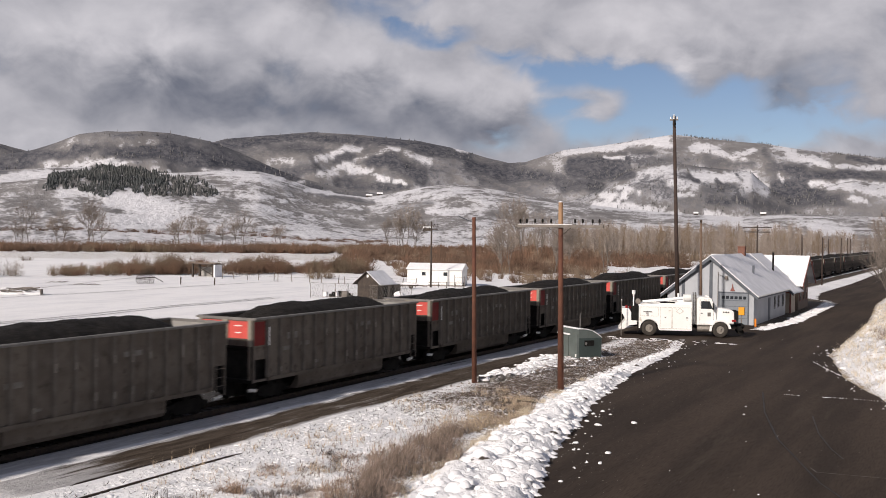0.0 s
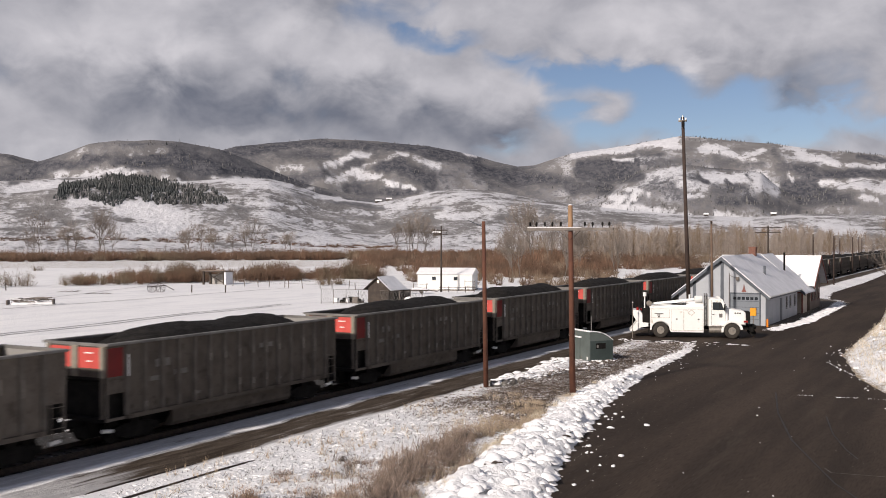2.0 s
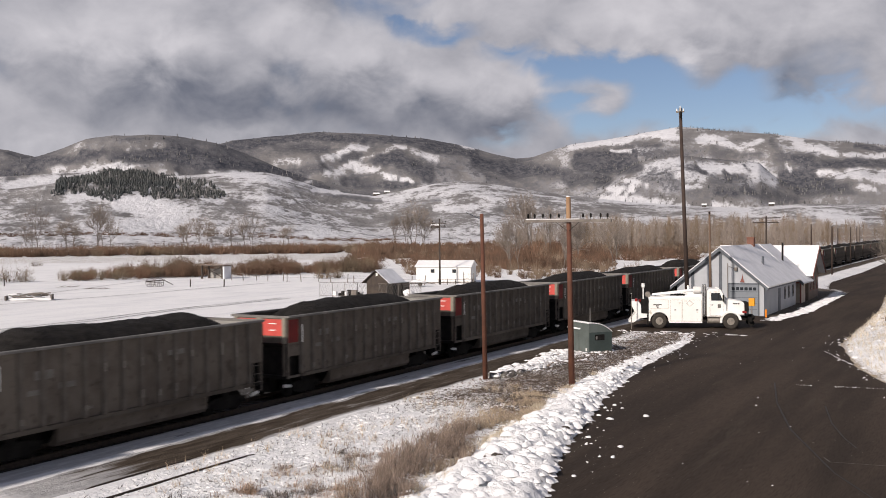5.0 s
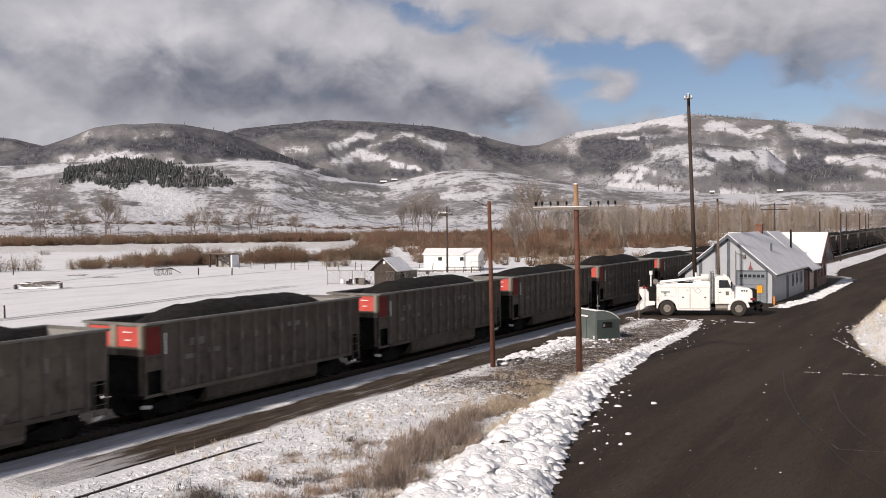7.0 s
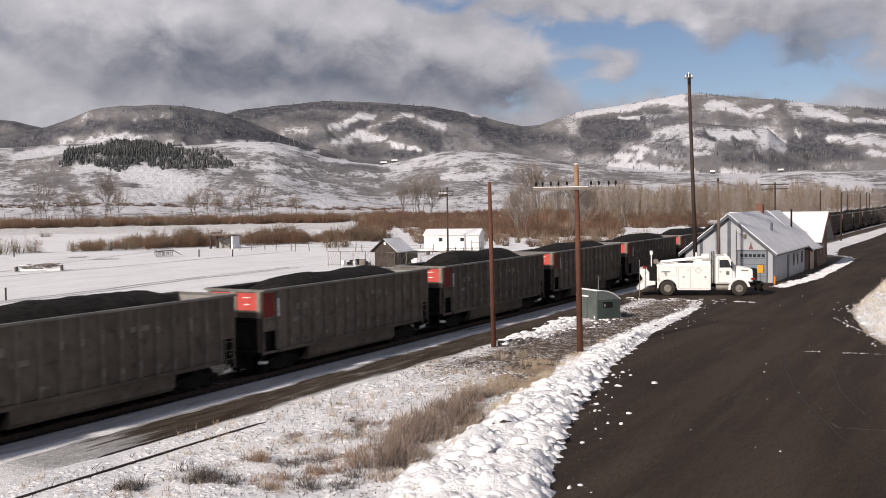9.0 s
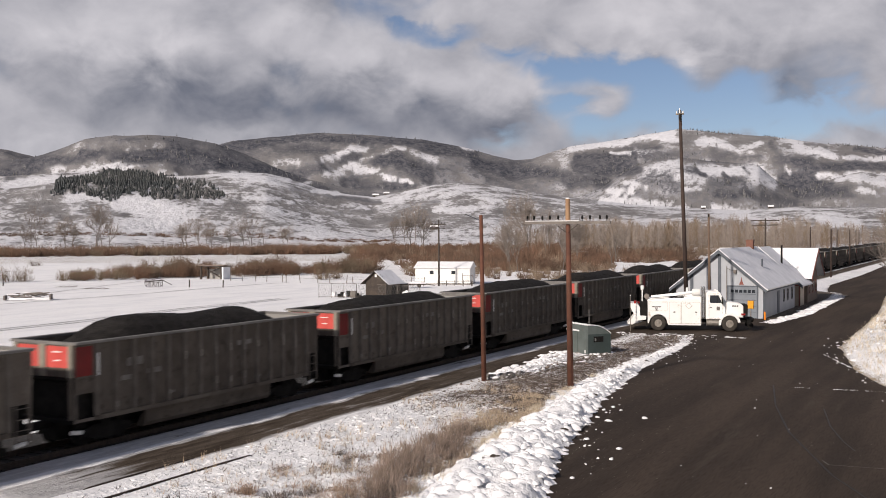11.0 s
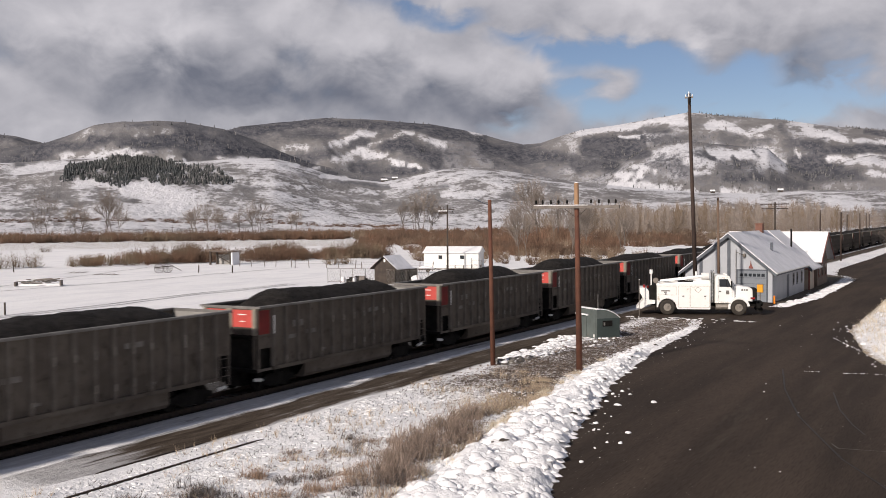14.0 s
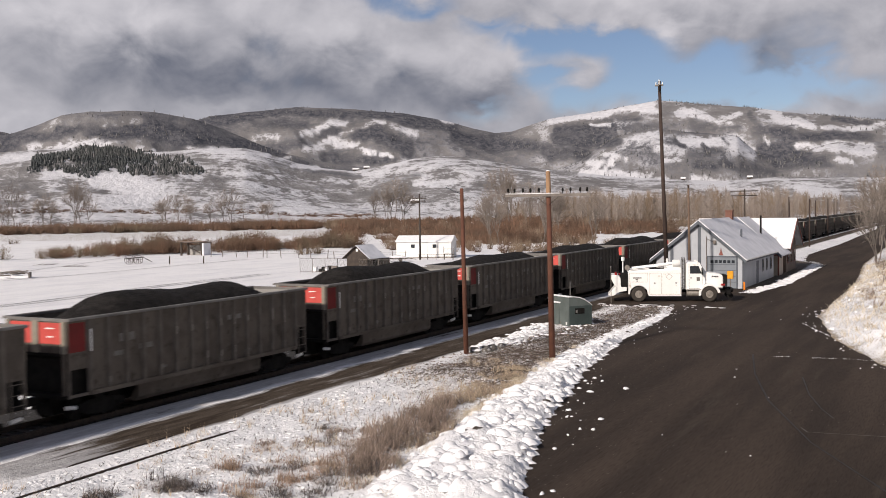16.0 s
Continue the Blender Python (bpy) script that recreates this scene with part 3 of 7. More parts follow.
BACK = ((-45, 1.5), (-5, 3.2), (4.6, 4.15), (6.44, 4.36), (7.83, 4.59), (9.24, 4.84), (10.68, 5.1), (12.14, 5.24), (13.62, 5.38), (15.42, 5.55), (16.64, 5.37), (18.16, 5.13), (21.26, 4.76), (22.51, 4.41), (23.45, 4.08), (24.4, 4.01), (25.6, 4.28), (26.3, 4.5), (26.9, 4.68), (27.58, 4.83), (29.49, 5.15), (30.76, 5.25), (33.92, 5.44), (35.48, 5.53), (38.27, 5.26), (40.1, 5.05), (41.75, 4.54), (43.08, 3.79), (46, 3.24), (48.82, 3.59), (50.47, 4.08), (51.55, 4.32), (54.17, 4.51), (60, 4.6), (110, 2))
MID = ((-45, 0.8), (4.57, 2.79), (6.15, 3.09), (7.24, 2.86), (8.07, 2.51), (9.2, 2.15), (10.06, 2.51), (10.65, 2.97), (11.24, 3.51), (12.41, 3.61), (14.19, 3.8), (15.4, 3.95), (16.61, 3.83), (17.83, 3.42), (18.75, 2.95), (19.67, 2.32), (21.22, 1.77), (27.54, 1.92), (30.72, 2.13), (33.88, 2.55), (36.39, 3.13), (37.63, 3.63), (39.48, 4.42), (41, 4.9), (41.91, 5.02), (43.1, 5.22), (44.57, 5.28), (46.3, 5.18), (47.72, 4.88), (48.83, 4.39), (50.2, 3.92), (52.87, 3.43), (59.05, 2.74), (70, 2.6), (110, 1.5))
FRONT = ((-45, 0.6), (4.54, 1.19), (9.18, 1.31), (12.07, 1.14), (15.05, 1.33), (18.11, 1.49), (21.22, 1.87), (22.48, 2.05), (24.38, 2.34), (25.96, 2.61), (27.55, 2.72), (28.82, 2.6), (30.72, 2.2), (32.3, 1.92), (33.88, 2.11), (35.45, 2.43), (37.01, 2.99), (38.25, 3.28), (40.08, 3.32), (44.25, 3.06), (47.42, 3.23), (49.1, 3.11), (51.54, 2.82), (56.66, 2.57), (60, 2.3), (110, 1))


def hill_height(az, r):
    best = -1.3
    k = r / 1000.0
    px, py = -r * math.sin(radians(az)), r * math.cos(radians(az))
    rough = noise.fractal((px * 0.0021, py * 0.0021, 3.1), 1.0, 2.1, 5)
    ridged = 0.5 * noise.ridged_multi_fractal((px * 0.0026, py * 0.0026, 5.0), 0.9, 2.1, 5, 1.0, 2.0)
    spur = abs(noise.noise((px * 0.0042, py * 0.0042, 8.0)))
    for line, top, start, amp in ((FRONT, 1600.0, 620.0, 0.10), (MID, 2700.0, 1500.0, 0.09), (BACK, 4000.0, 2500.0, 0.045)):
        crest = top * math.tan(radians(along(line, az))) + 7.6
        s = (r - start) / (top - start)
        if s <= 0:
            continue
        s = s * s * (3 - 2 * s) if s < 1 else max(0.25, 1 - 0.5 * (s - 1))
        u = min(1.0, max(0.0, s * (1 - s) * 4))
        z = crest * (s + amp * rough * (0.3 + u) - 0.12 * spur * u * s + 0.16 * (ridged - 0.75) * u)
        best = max(best, z - 1.3 * (1 - min(1, s)))
    return best + 2.5 * rough * ease(620, 1100, r)


# strips of the far slopes: azimuth and height angle of both ends, half width, and woods with painted cloud shade (above
# 0) or snow (below 0)
LEFT_MOUNTAIN_SNOW = ((48.55, 4.28, 47.86, 4.72, 0.19, -0.5), (45.58, 4.58, 43.68, 4.77, 0.16, -0.9), (43.54, 4.78, 41.6, 4.54, 0.25, -0.5), (41.15, 4.25, 40.7, 4.26, 0.22, -0.8), (49.65, 3.62, 48.54, 3.45, 0.19, -0.5), (49.24, 3.28, 45.57, 3.74, 0.22, -1), (45.57, 3.68, 43.38, 3.75, 0.22, -0.5), (43.96, 3.16, 43.08, 3.09, 0.16, -0.8), (41.29, 3.48, 38.55, 3.33, 0.29, -1), (38.55, 3.3, 37.01, 2.93, 0.16, -0.9), (51.54, 2.53, 49.23, 2.96, 0.22, -1), (51.28, 3.2, 50.79, 3.54, 0.13, -0.9))
LEFT_MOUNTAIN_WOODS_SHADE = ((47.99, 4.3, 45.57, 4.31, 0.22, 0.7), (45.57, 4.22, 43.09, 4.49, 0.32, 1), (43.39, 4.48, 40.69, 3.86, 0.51, 1), (40.69, 3.86, 37.63, 3.42, 0.29, 1), (51.54, 3.05, 50.2, 3.63, 0.38, 0.7), (49.93, 3.84, 47.99, 3.92, 0.25, 0.5), (46.58, 3.97, 43.09, 3.94, 0.22, 0.6), (37.62, 2.39, 35.13, 2.28, 0.29, 0.5), (35.13, 2.12, 31.98, 1.73, 0.19, 0.6), (40.07, 2.49, 37.93, 2.38, 0.25, 0.2), (40.22, 1.8, 39.45, 1.51, 0.19, 0.5))
LONG_RIDGE_SNOW = ((37.79, 3.85, 36.55, 4.07, 0.25, -0.7), (35.15, 4.16, 34.22, 4.28, 0.19, -0.9), (34.28, 4.4, 33.72, 4.63, 0.19, -0.9), (33.59, 4.76, 32.65, 4.65, 0.22, -0.8), (34.05, 3.56, 32.64, 4.18, 0.13, -0.9), (32.64, 4.18, 31.07, 4.78, 0.16, -0.8), (31.07, 4.78, 30.59, 4.75, 0.13, -0.8), (30.18, 4.57, 28.84, 4.06, 0.22, -0.7), (35.14, 3.13, 34.14, 3.4, 0.19, -0.7), (33.26, 3.54, 32, 3.41, 0.19, -1), (32, 3.41, 31.05, 2.98, 0.16, -0.9), (31.05, 3.01, 30.16, 2.87, 0.13, -1), (32.64, 3.71, 31.85, 3.66, 0.13, -0.8), (36.38, 2.79, 35.92, 2.83, 0.13, -0.8), (35.76, 2.33, 34.19, 2.23, 0.1, -0.9), (27.49, 4.86, 26.79, 4.65, 0.13, -0.9))
LONG_RIDGE_WOODS = ((40.4, 4.8, 37.96, 5.05, 0.25, 0.9), (37.96, 5.15, 35.17, 5.38, 0.19, 1), (35.17, 5.29, 29.49, 5.15, 0.16, 0.9), (37.64, 4.57, 35.16, 4.69, 0.32, 0.4), (32.16, 3.91, 30.75, 4.34, 0.32, 0.8), (30.74, 3.93, 29.31, 3.26, 0.41, 0.7), (33.88, 2.81, 30.09, 2.58, 0.22, 0.6), (29.49, 4.83, 26.62, 4.37, 0.29, 0.6), (26.62, 3.99, 24.39, 3.32, 0.32, 0.6), (24.4, 3.7, 21.55, 3.09, 0.38, 0.6), (38.86, 3.45, 36.39, 3.13, 0.29, 0.8), (37.01, 3.49, 35.15, 3.53, 0.29, 0.5), (34.21, 4.02, 32.96, 4.36, 0.13, 0.3))
RIGHT_MOUNTAIN_SNOW = ((21.26, 4.72, 18.16, 5.01, 0.19, -1), (18.16, 5.04, 16.94, 5.28, 0.13, -1), (16.79, 5.28, 15.88, 5.37, 0.19, -1), (16.33, 5.16, 15.42, 5.03, 0.16, -0.9), (19.08, 4.39, 18, 4.36, 0.1, -1), (14.27, 4.9, 13.67, 4.89, 0.25, -1), (13.32, 4.86, 12.87, 4.64, 0.19, -1), (12.87, 4.64, 12.19, 4.37, 0.16, -1), (11.98, 4.52, 11.26, 4.69, 0.22, -1), (11.83, 4.18, 11.54, 4.33, 0.13, -0.7), (10.1, 4.86, 9.1, 4.66, 0.19, -1), (9.38, 4.55, 8.11, 4.26, 0.29, -0.8), (8.11, 4.26, 7.49, 3.96, 0.19, -0.9), (9.93, 3.35, 9.61, 2.9, 0.13, -0.7), (6.98, 3.87, 4.59, 3.72, 0.13, -0.6))
RIGHT_MOUNTAIN_WOODS_SHADE = ((20.6, 4.40, 17.9, 4.64, 0.15, 0.6), (17.2, 4.0, 13.6, 4.35, 0.4, 0.36), (18.2, 2.85, 14.3, 3.15, 0.55, 0.30), (12.6, 3.0, 10.6, 2.8, 0.3, 0.25), (20.94, 4.16, 17.84, 4.17, 0.29, 0.9), (20.93, 3.66, 17.77, 3.52, 0.48, 1), (21.23, 2.78, 19.37, 2.86, 0.38, 0.7), (17.85, 4.79, 16.32, 4.63, 0.22, 0.4), (15.11, 4.9, 14.2, 4.04, 0.38, 0.25), (13.6, 4.01, 11.24, 3.97, 0.32, 0.4), (10.68, 4.68, 10.14, 3.72, 0.32, 0.42), (9.8, 3.77, 8.66, 3.65, 0.29, 0.55), (8.65, 3.38, 4.58, 3.34, 0.25, 0.55), (10.01, 2.75, 7.79, 2.33, 0.41, 0.8), (9.2, 2.03, 6.68, 2.12, 0.35, 0.7), (6.44, 4.24, 4.6, 4.04, 0.16, 0.8), (12.09, 2.05, 9.19, 1.55, 0.22, 0.4), (9.24, 4.73, 7.83, 4.44, 0.1, 0.6))
LOW_HILL = ((18.3, 3.0, 15.4, 3.45, 0.5, -0.28), (16.61, 3.71, 15.4, 3.83, 0.16, -0.5), (15.38, 3.06, 14.18, 2.81, 0.35, -0.7), (14.19, 3.37, 11.23, 3.24, 0.29, -0.9), (11.52, 2.97, 10.47, 2.66, 0.35, -0.9), (18.44, 2.8, 17.2, 2.53, 0.13, -0.8), (19.2, 2.29, 17.96, 2.27, 0.16, -0.8), (15.07, 2.35, 14.17, 2.35, 0.13, -0.8), (14.43, 3.46, 14.12, 3.12, 0.16, 0.8), (13.08, 3.21, 12.81, 2.75, 0.16, 0.8), (11.96, 3.39, 11.67, 3.06, 0.16, 0.8), (13.42, 2.05, 12.38, 1.84, 0.19, 0.6), (8.08, 2.93, 6.97, 2.8, 0.29, -0.9), (6.69, 2.92, 4.57, 2.59, 0.32, -0.9), (6.73, 2.07, 5.58, 2.09, 0.13, -1), (8.04, 0.6, 6.37, 0.38, 0.29, -1))
FRONT_SLOPES = ((30.4, 2.33, 29.45, 2.53, 0.16, -0.9), (28.96, 1.27, 26.58, 1.36, 0.16, -1), (41.73, 1.87, 40.67, 1.67, 0.13, -1), (46.27, 1.52, 44.24, 1.9, 0.25, -0.9), (48.53, 1.94, 47.27, 2.1, 0.25, -0.8), (45.11, 1.27, 43.06, 1.19, 0.35, -0.8), (39.46, 1.98, 37, 1.93, 0.19, -0.4), (36.99, 1.74, 32.61, 1.41, 0.16, -0.8), (35.74, 0.95, 32.6, 0.87, 0.19, -0.5), (46.55, 1.39, 45.69, 1.02, 0.19, 0.4), (35.12, 1.02, 32.29, 1.29, 0.19, 0.4), (31.03, 1.37, 28.81, 1.72, 0.25, 0.4), (51.54, 2.18, 49.37, 2.24, 0.29, 0.15), (19.66, 1.79, 15.05, 1.42, 0.19, -0.9), (13.55, 1.22, 11.78, 0.99, 0.22, -0.8))
STRIPS = LEFT_MOUNTAIN_SNOW + LEFT_MOUNTAIN_WOODS_SHADE + LONG_RIDGE_SNOW + LONG_RIDGE_WOODS + RIGHT_MOUNTAIN_SNOW + RIGHT_MOUNTAIN_WOODS_SHADE + LOW_HILL + FRONT_SLOPES


def patches(az, el):
    """Woods, painted cloud shade and snow that the strips add at a place on the slopes."""
    wood = snow = 0.0
    el += 0.07 * nz(az, el, 1.1, 2.0) + 0.08 * nz(az, el, 3.6, 5.0)
    az += 0.16 * nz(az, el, 2.0, 9.0) + 0.08 * nz(az, el, 6.0, 4.0)
    for a0, e0, a1, e1, w, k in STRIPS:
        if az > a0 + 1.7 * w or az < a1 - 1.7 * w:
            continue
        dx, dy = a1 - a0, e1 - e0
        t = min(1.0, max(0.0, ((az - a0) * dx + (el - e0) * dy) / (dx * dx + dy * dy)))
        d = math.hypot(az - a0 - t * dx, el - e0 - t * dy) / w
        if d < 1.6:
            g = 1 - ease(0.15, 1.5, d)
            if k > 0:
                wood = max(wood, k * g)
            else:
                snow = max(snow, -k * g)
    return wood, snow


def make_hills():
    azs = np.concatenate([np.arange(-40, 0, 0.8), np.arange(0, 56, 0.10), np.arange(56, 105, 0.8)])
    rs = list(np.arange(600, 1700, 20)) + list(np.arange(1700, 4300, 30))
    verts, cols = [], []
    for r in rs:
        for az in azs:
            z = hill_height(az, r)
            x, y = -r * math.sin(radians(az)), r * math.cos(radians(az))
            verts.append((x, y, z - (2.0 if r < 610 else 0)))
            big = noise.fractal((x * 0.0022, y * 0.0022, 20.0), 1.0, 2.0, 4)
            el = math.degrees(math.atan2(z - EYE[2], r))
            u, v = patches(az, el)
            far = ease(1500, 2000, r)
            snow = 0.50 + 0.26 * big - 0.21 * far + 0.12 * ease(1000, 700, r)
            wood = 0.08 + 0.16 * big + 0.37 * far
            right = ease(27, 20, az) * far
            snow += 0.50 * v - 0.3 * u + 0.14 * right
            wood -= 0.16 * right
            wood += 0.66 * u - 0.46 * v
            cols.extend((snow, wood, 0.0, 1.0))
    n = len(azs)
    faces = [(j * n + i, (j + 1) * n + i, (j + 1) * n + i + 1, j * n + i + 1) for j in range(len(rs) - 1) for i in range(n - 1)]
    me = mesh_from("hills", verts, faces, M_HILL, True)
    a = me.color_attributes.new("cover", "FLOAT_COLOR", "POINT")
    a.data.foreach_set("color", cols)
    tagged(new("hills", me), "snow-streaked mountains with grey woods, painted cloud shade and sagebrush slopes", "mountains", kind="structure")


make_ground()
make_road()
make_hills()


# ---- railway ----
TRACK_X = -29.6


def make_tracks():
    t = thing("railway_track", "two steel running rails on a snowy ballast bed", "railway track", kind="structure")
    bm = B()
    # Far shoulder widened and darkened so ground seen between the cars stays dark.
    prism(bm, [(-37.5, -1.7), (-33.5, -0.3), (-31.3, -0.2), (-28.5, -0.2), (-27.9, -0.75)], "y", -260, 900)
    part("ballast", bm, mat("dark_ballast", (0.034, 0.031, 0.029), (0.022, 0.0205, 0.0195), 0.9, scale=1.5, fine=9, fleck=0.5, bump=0.8, dirt=(0.30, 0.30, 0.31), dirt_amount=0.08, step=0.05), t)
    for x in (-0.75, 0.75):
        bm = B()
        prism(bm, [(x - 0.07, -0.19), (x + 0.07, -0.19), (x + 0.02, -0.16), (x + 0.02, -0.05), (x + 0.037, -0.04), (x + 0.037, 0), (x - 0.037, 0), (x - 0.037, -0.04), (x - 0.02, -0.05), (x - 0.02, -0.16)], "y", -260, 900)
        ob = part("rail", bm, M_RUST, t)
        ob.location.x = TRACK_X
    tie = finish("tie", box(B(), -1.3, 1.3, -0.115, 0.115, -0.3, -0.17), M_DARKWOOD)
    for i in range(150):
        share("tie", tie, t, pose(TRACK_X, 4 + 0.6 * i, 0))
    s = thing("siding_track", "disused rusty siding rails half buried in snow and mud", "railway track", kind="structure")
    for x in (-23.9, -22.45):
        bm = B()
        for i in range(60):
            y0, y1 = 5 + i * 1.4, 5 + (i + 1) * 1.4
            z0, z1 = [-0.03 - (0.2 * ease(27, 29, y) if x > -23 else 0.02 + 0.2 * ease(26, 28, y) + 0.2 * ease(22, 20, y)) for y in (y0, y1)]
            v = [bm.verts.new(p) for p in [(x + s, y, z + h) for y, z in ((y0, z0), (y1, z1)) for s, h in ((-0.03, -0.2), (0.03, -0.2), (0.03, 0.06), (-0.03, 0.06))]]
            for f in ((0, 1, 5, 4), (1, 2, 6, 5), (2, 3, 7, 6), (3, 0, 4, 7)):
                bm.faces.new([v[k] for k in f])
        part("rail", bm, M_RUST, s)


def coal_heap(seed):
    """A long heap of coal, low at both ends of the car."""
    rnd = random.Random(seed)
    n, k = 84, 22
    peak, a0, a1, skew = rnd.uniform(0.45, 0.75), rnd.uniform(1.5, 2.3), rnd.uniform(1.6, 2.6), rnd.uniform(-0.25, 0.25)
    verts, faces = [], []
    for j in range(n + 1):
        y = 0.25 + 14.0 * j / n
        up = ease(0.3, a0 + 1.6, y) * ease(0.3, a1 + 1.6, 14.5 - y)
        for i in range(k + 1):
            x = -1.46 + 2.92 * i / k
            u = 1 - abs((x - skew * 0.5) / 1.5) ** 2.2
            z = 3.22 + up * (0.42 + max(u, -0.2) * (peak + 0.16 * nz(y, seed, 0.35, seed)) * 1.0)
            z += up * (0.07 * abs(nz(x, y, 0.9, seed)) - 0.02) + 0.035 * nz(x * 2, y * 2, 1.0, seed) + 0.03 * nz(x * 4.3, y * 4.3, 1.0, seed)
            verts.append((x, y, z))
    for j in range(n):
        for i in range(k):
            a = j * (k + 1) + i
            faces.append((a, a + 1, a + k + 2, a + k + 1))
    return mesh_from("coal_load", verts, faces, M_COAL, True)


WHEEL = 0.43  # wheel radius


def make_gondola():
    """A coal gondola: y from its leading end, x from the track's middle, z from the rails."""
    c = thing("coal_gondola", "grey weathered coal gondola with red end panels, loaded with coal", "railway car", group="coal train")
    L, W, T, S = 14.5, 1.6, 3.84, 1.08
    # side sheets with the cut-back lower corners
    for sx in (-1, 1):
        bm = B()
        x0, x1 = sorted((sx * (W - 0.10), sx * (W - 0.05)))
        prism(bm, [(0.05, 2.0), (0.95, 2.0), (0.95, S), (L - 0.95, S), (L - 0.95, 2.0), (L - 0.05, 2.0), (L - 0.05, T - 0.1), (0.05, T - 0.1)], "x", x0, x1)
        part("side_sheet", bm, M_CARSIDE, c)
        bm = B()
        x0, x1 = sorted((sx * (W - 0.13), sx * (W + 0.085)))
        box(bm, x0, x1, 0.0, L, T - 0.095, T)
        part("top_chord", bm, M_CARRIM, c, "frosted bare-steel top rim", 0.015)
        bm = B()
        x0, x1 = sorted((sx * (W - 0.09), sx * (W + 0.07)))
        box(bm, x0, x1, 0.95, L - 0.95, S - 0.06, S + 0.10)
        part("side_sill", bm, M_CARSIDE, c)
        # bathtub belly between the trucks
        bm = B()
        prism(bm, [(sx * 1.46, S - 0.06), (sx * 1.40, S - 0.06), (sx * 0.95, 0.34), (sx * 1.30, 0.34), (sx * 1.44, 0.5)], "y", 3.5, L - 3.5)
        part("belly_tub", bm, M_CARSIDE, c)
        rib = None
        for i in range(15):
            y = 1.0 + 12.5 * i / 14
            if rib is None:
                bm = B()
                x0, x1 = sorted((sx * (W - 0.055), sx * (W + 0.075)))
                prism(bm, [(x0 if sx > 0 else x1, -0.11), (x0 if sx > 0 else x1, 0.11), (x1 if sx > 0 else x0, 0.06), (x1 if sx > 0 else x0, -0.06)], "z", S + 0.1, T - 0.1)
                rib = part("rib", bm, M_CARRIB, c)
                rib.location.y = y
            else:
                share("rib", rib.data, c, pose(0, y, 0))
        # pale rubbed marks on the ribs of the road side
        for i, z, h in () if sx < 0 else ((1, 1.35, 0.2), (4, 1.42, 0.2), (5, 2.7, 0.3), (6, 2.72, 0.25), (7, 2.7, 0.3), (7, 1.5, 0.3), (8, 2.75, 0.3), (8, 1.45, 0.25), (9, 2.7, 0.3), (9, 1.5, 0.3), (10, 2.75, 0.25), (12, 2.6, 0.5), (13, 2.4, 0.6)):
            bm = B()
            x0, x1 = sorted((sx * (W + 0.076), sx * (W + 0.080)))
            y = 1.0 + 12.5 * i / 14
            box(bm, x0, x1, y - 0.05, y + 0.05, z, z + h)
            part("rub_mark", bm, M_RUBBED, c)
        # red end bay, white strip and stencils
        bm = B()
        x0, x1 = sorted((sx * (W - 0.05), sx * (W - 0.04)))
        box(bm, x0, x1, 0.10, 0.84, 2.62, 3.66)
        part("red_side_panel", bm, M_REDSHADE, c, "red corner panel, darkened as in shade")
        bm = B()
        x0, x1 = sorted((sx * (W + 0.076), sx * (W + 0.082)))
        box(bm, x0, x1, 0.962, 1.038, 2.60, 3.40)
        part("white_marker_strip", bm, M_WHITE, c, "short white reflective strip")
        for y, z, w, h in ((2.5, 2.75, 0.75, 0.30), (2.2, 2.25, 0.5, 0.18), (3.5, 2.35, 0.7, 0.2), (4.6, 1.45, 0.35, 0.1), (9.8, 1.40, 0.4, 0.1), (8.7, 2.9, 0.9, 0.2)):
            bm = B()
            x0, x1 = sorted((sx * (W - 0.05), sx * (W - 0.045)))
            box(bm, x0, x1, y, y + w, z, z + h)
            part("stencil_bar", bm, M_MARK, c)
        # ladders at the corners
        bm = B()
        x0, x1 = sorted((sx * (W - 0.11), sx * (W - 0.03)))
        box(bm, x0, x1, 0.05, 0.13, 1.0, 2.05)
        box(bm, x0, x1, 0.13, 0.95, 1.02, 1.12)
        part("corner_post", bm, M_CARRIB, c)
        # Black sheets added behind the corner openings, standing in for the shade there.
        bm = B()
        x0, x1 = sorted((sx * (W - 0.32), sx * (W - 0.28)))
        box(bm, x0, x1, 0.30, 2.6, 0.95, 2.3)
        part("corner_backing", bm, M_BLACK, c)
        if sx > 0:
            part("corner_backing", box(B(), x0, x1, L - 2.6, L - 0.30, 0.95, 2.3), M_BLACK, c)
        for y in (L - 0.7,):
            bm = B()
            for yy in (y, y + 0.55):
                rod(bm, (sx * (W - 0.03), yy, 0.75), (sx * (W - 0.03), yy, 2.1), 0.03, n=5)
            for k in range(4):
                rod(bm, (sx * (W - 0.03), y, 0.8 + 0.36 * k), (sx * (W - 0.03), y + 0.55, 0.8 + 0.36 * k), 0.018, n=5)
            part("corner_ladder", bm, M_CARRIB, c)
    # ends: sheet, posts, red panels
    for end in (0, 1):
        f = (lambda y: y) if end == 0 else (lambda y: L - y)
        bm = B()
        ys = sorted((f(0.05), f(0.12)))
        box(bm, -W + 0.1, W - 0.1, ys[0], ys[1], 2.6, T - 0.1)
        part("end_sheet", bm, M_CARIN, c)
        ys = sorted((f(0.03), f(0.048)))
        part("end_cover_sheet", box(B(), -W + 0.1, W - 0.1, ys[0], ys[1], 2.605, T - 0.1), M_CARSIDE, c)
        bm = B()
        ys = sorted((f(0.0), f(0.13)))
        box(bm, -W + 0.13, W - 0.13, ys[0], ys[1], T - 0.12, T - 0.004)
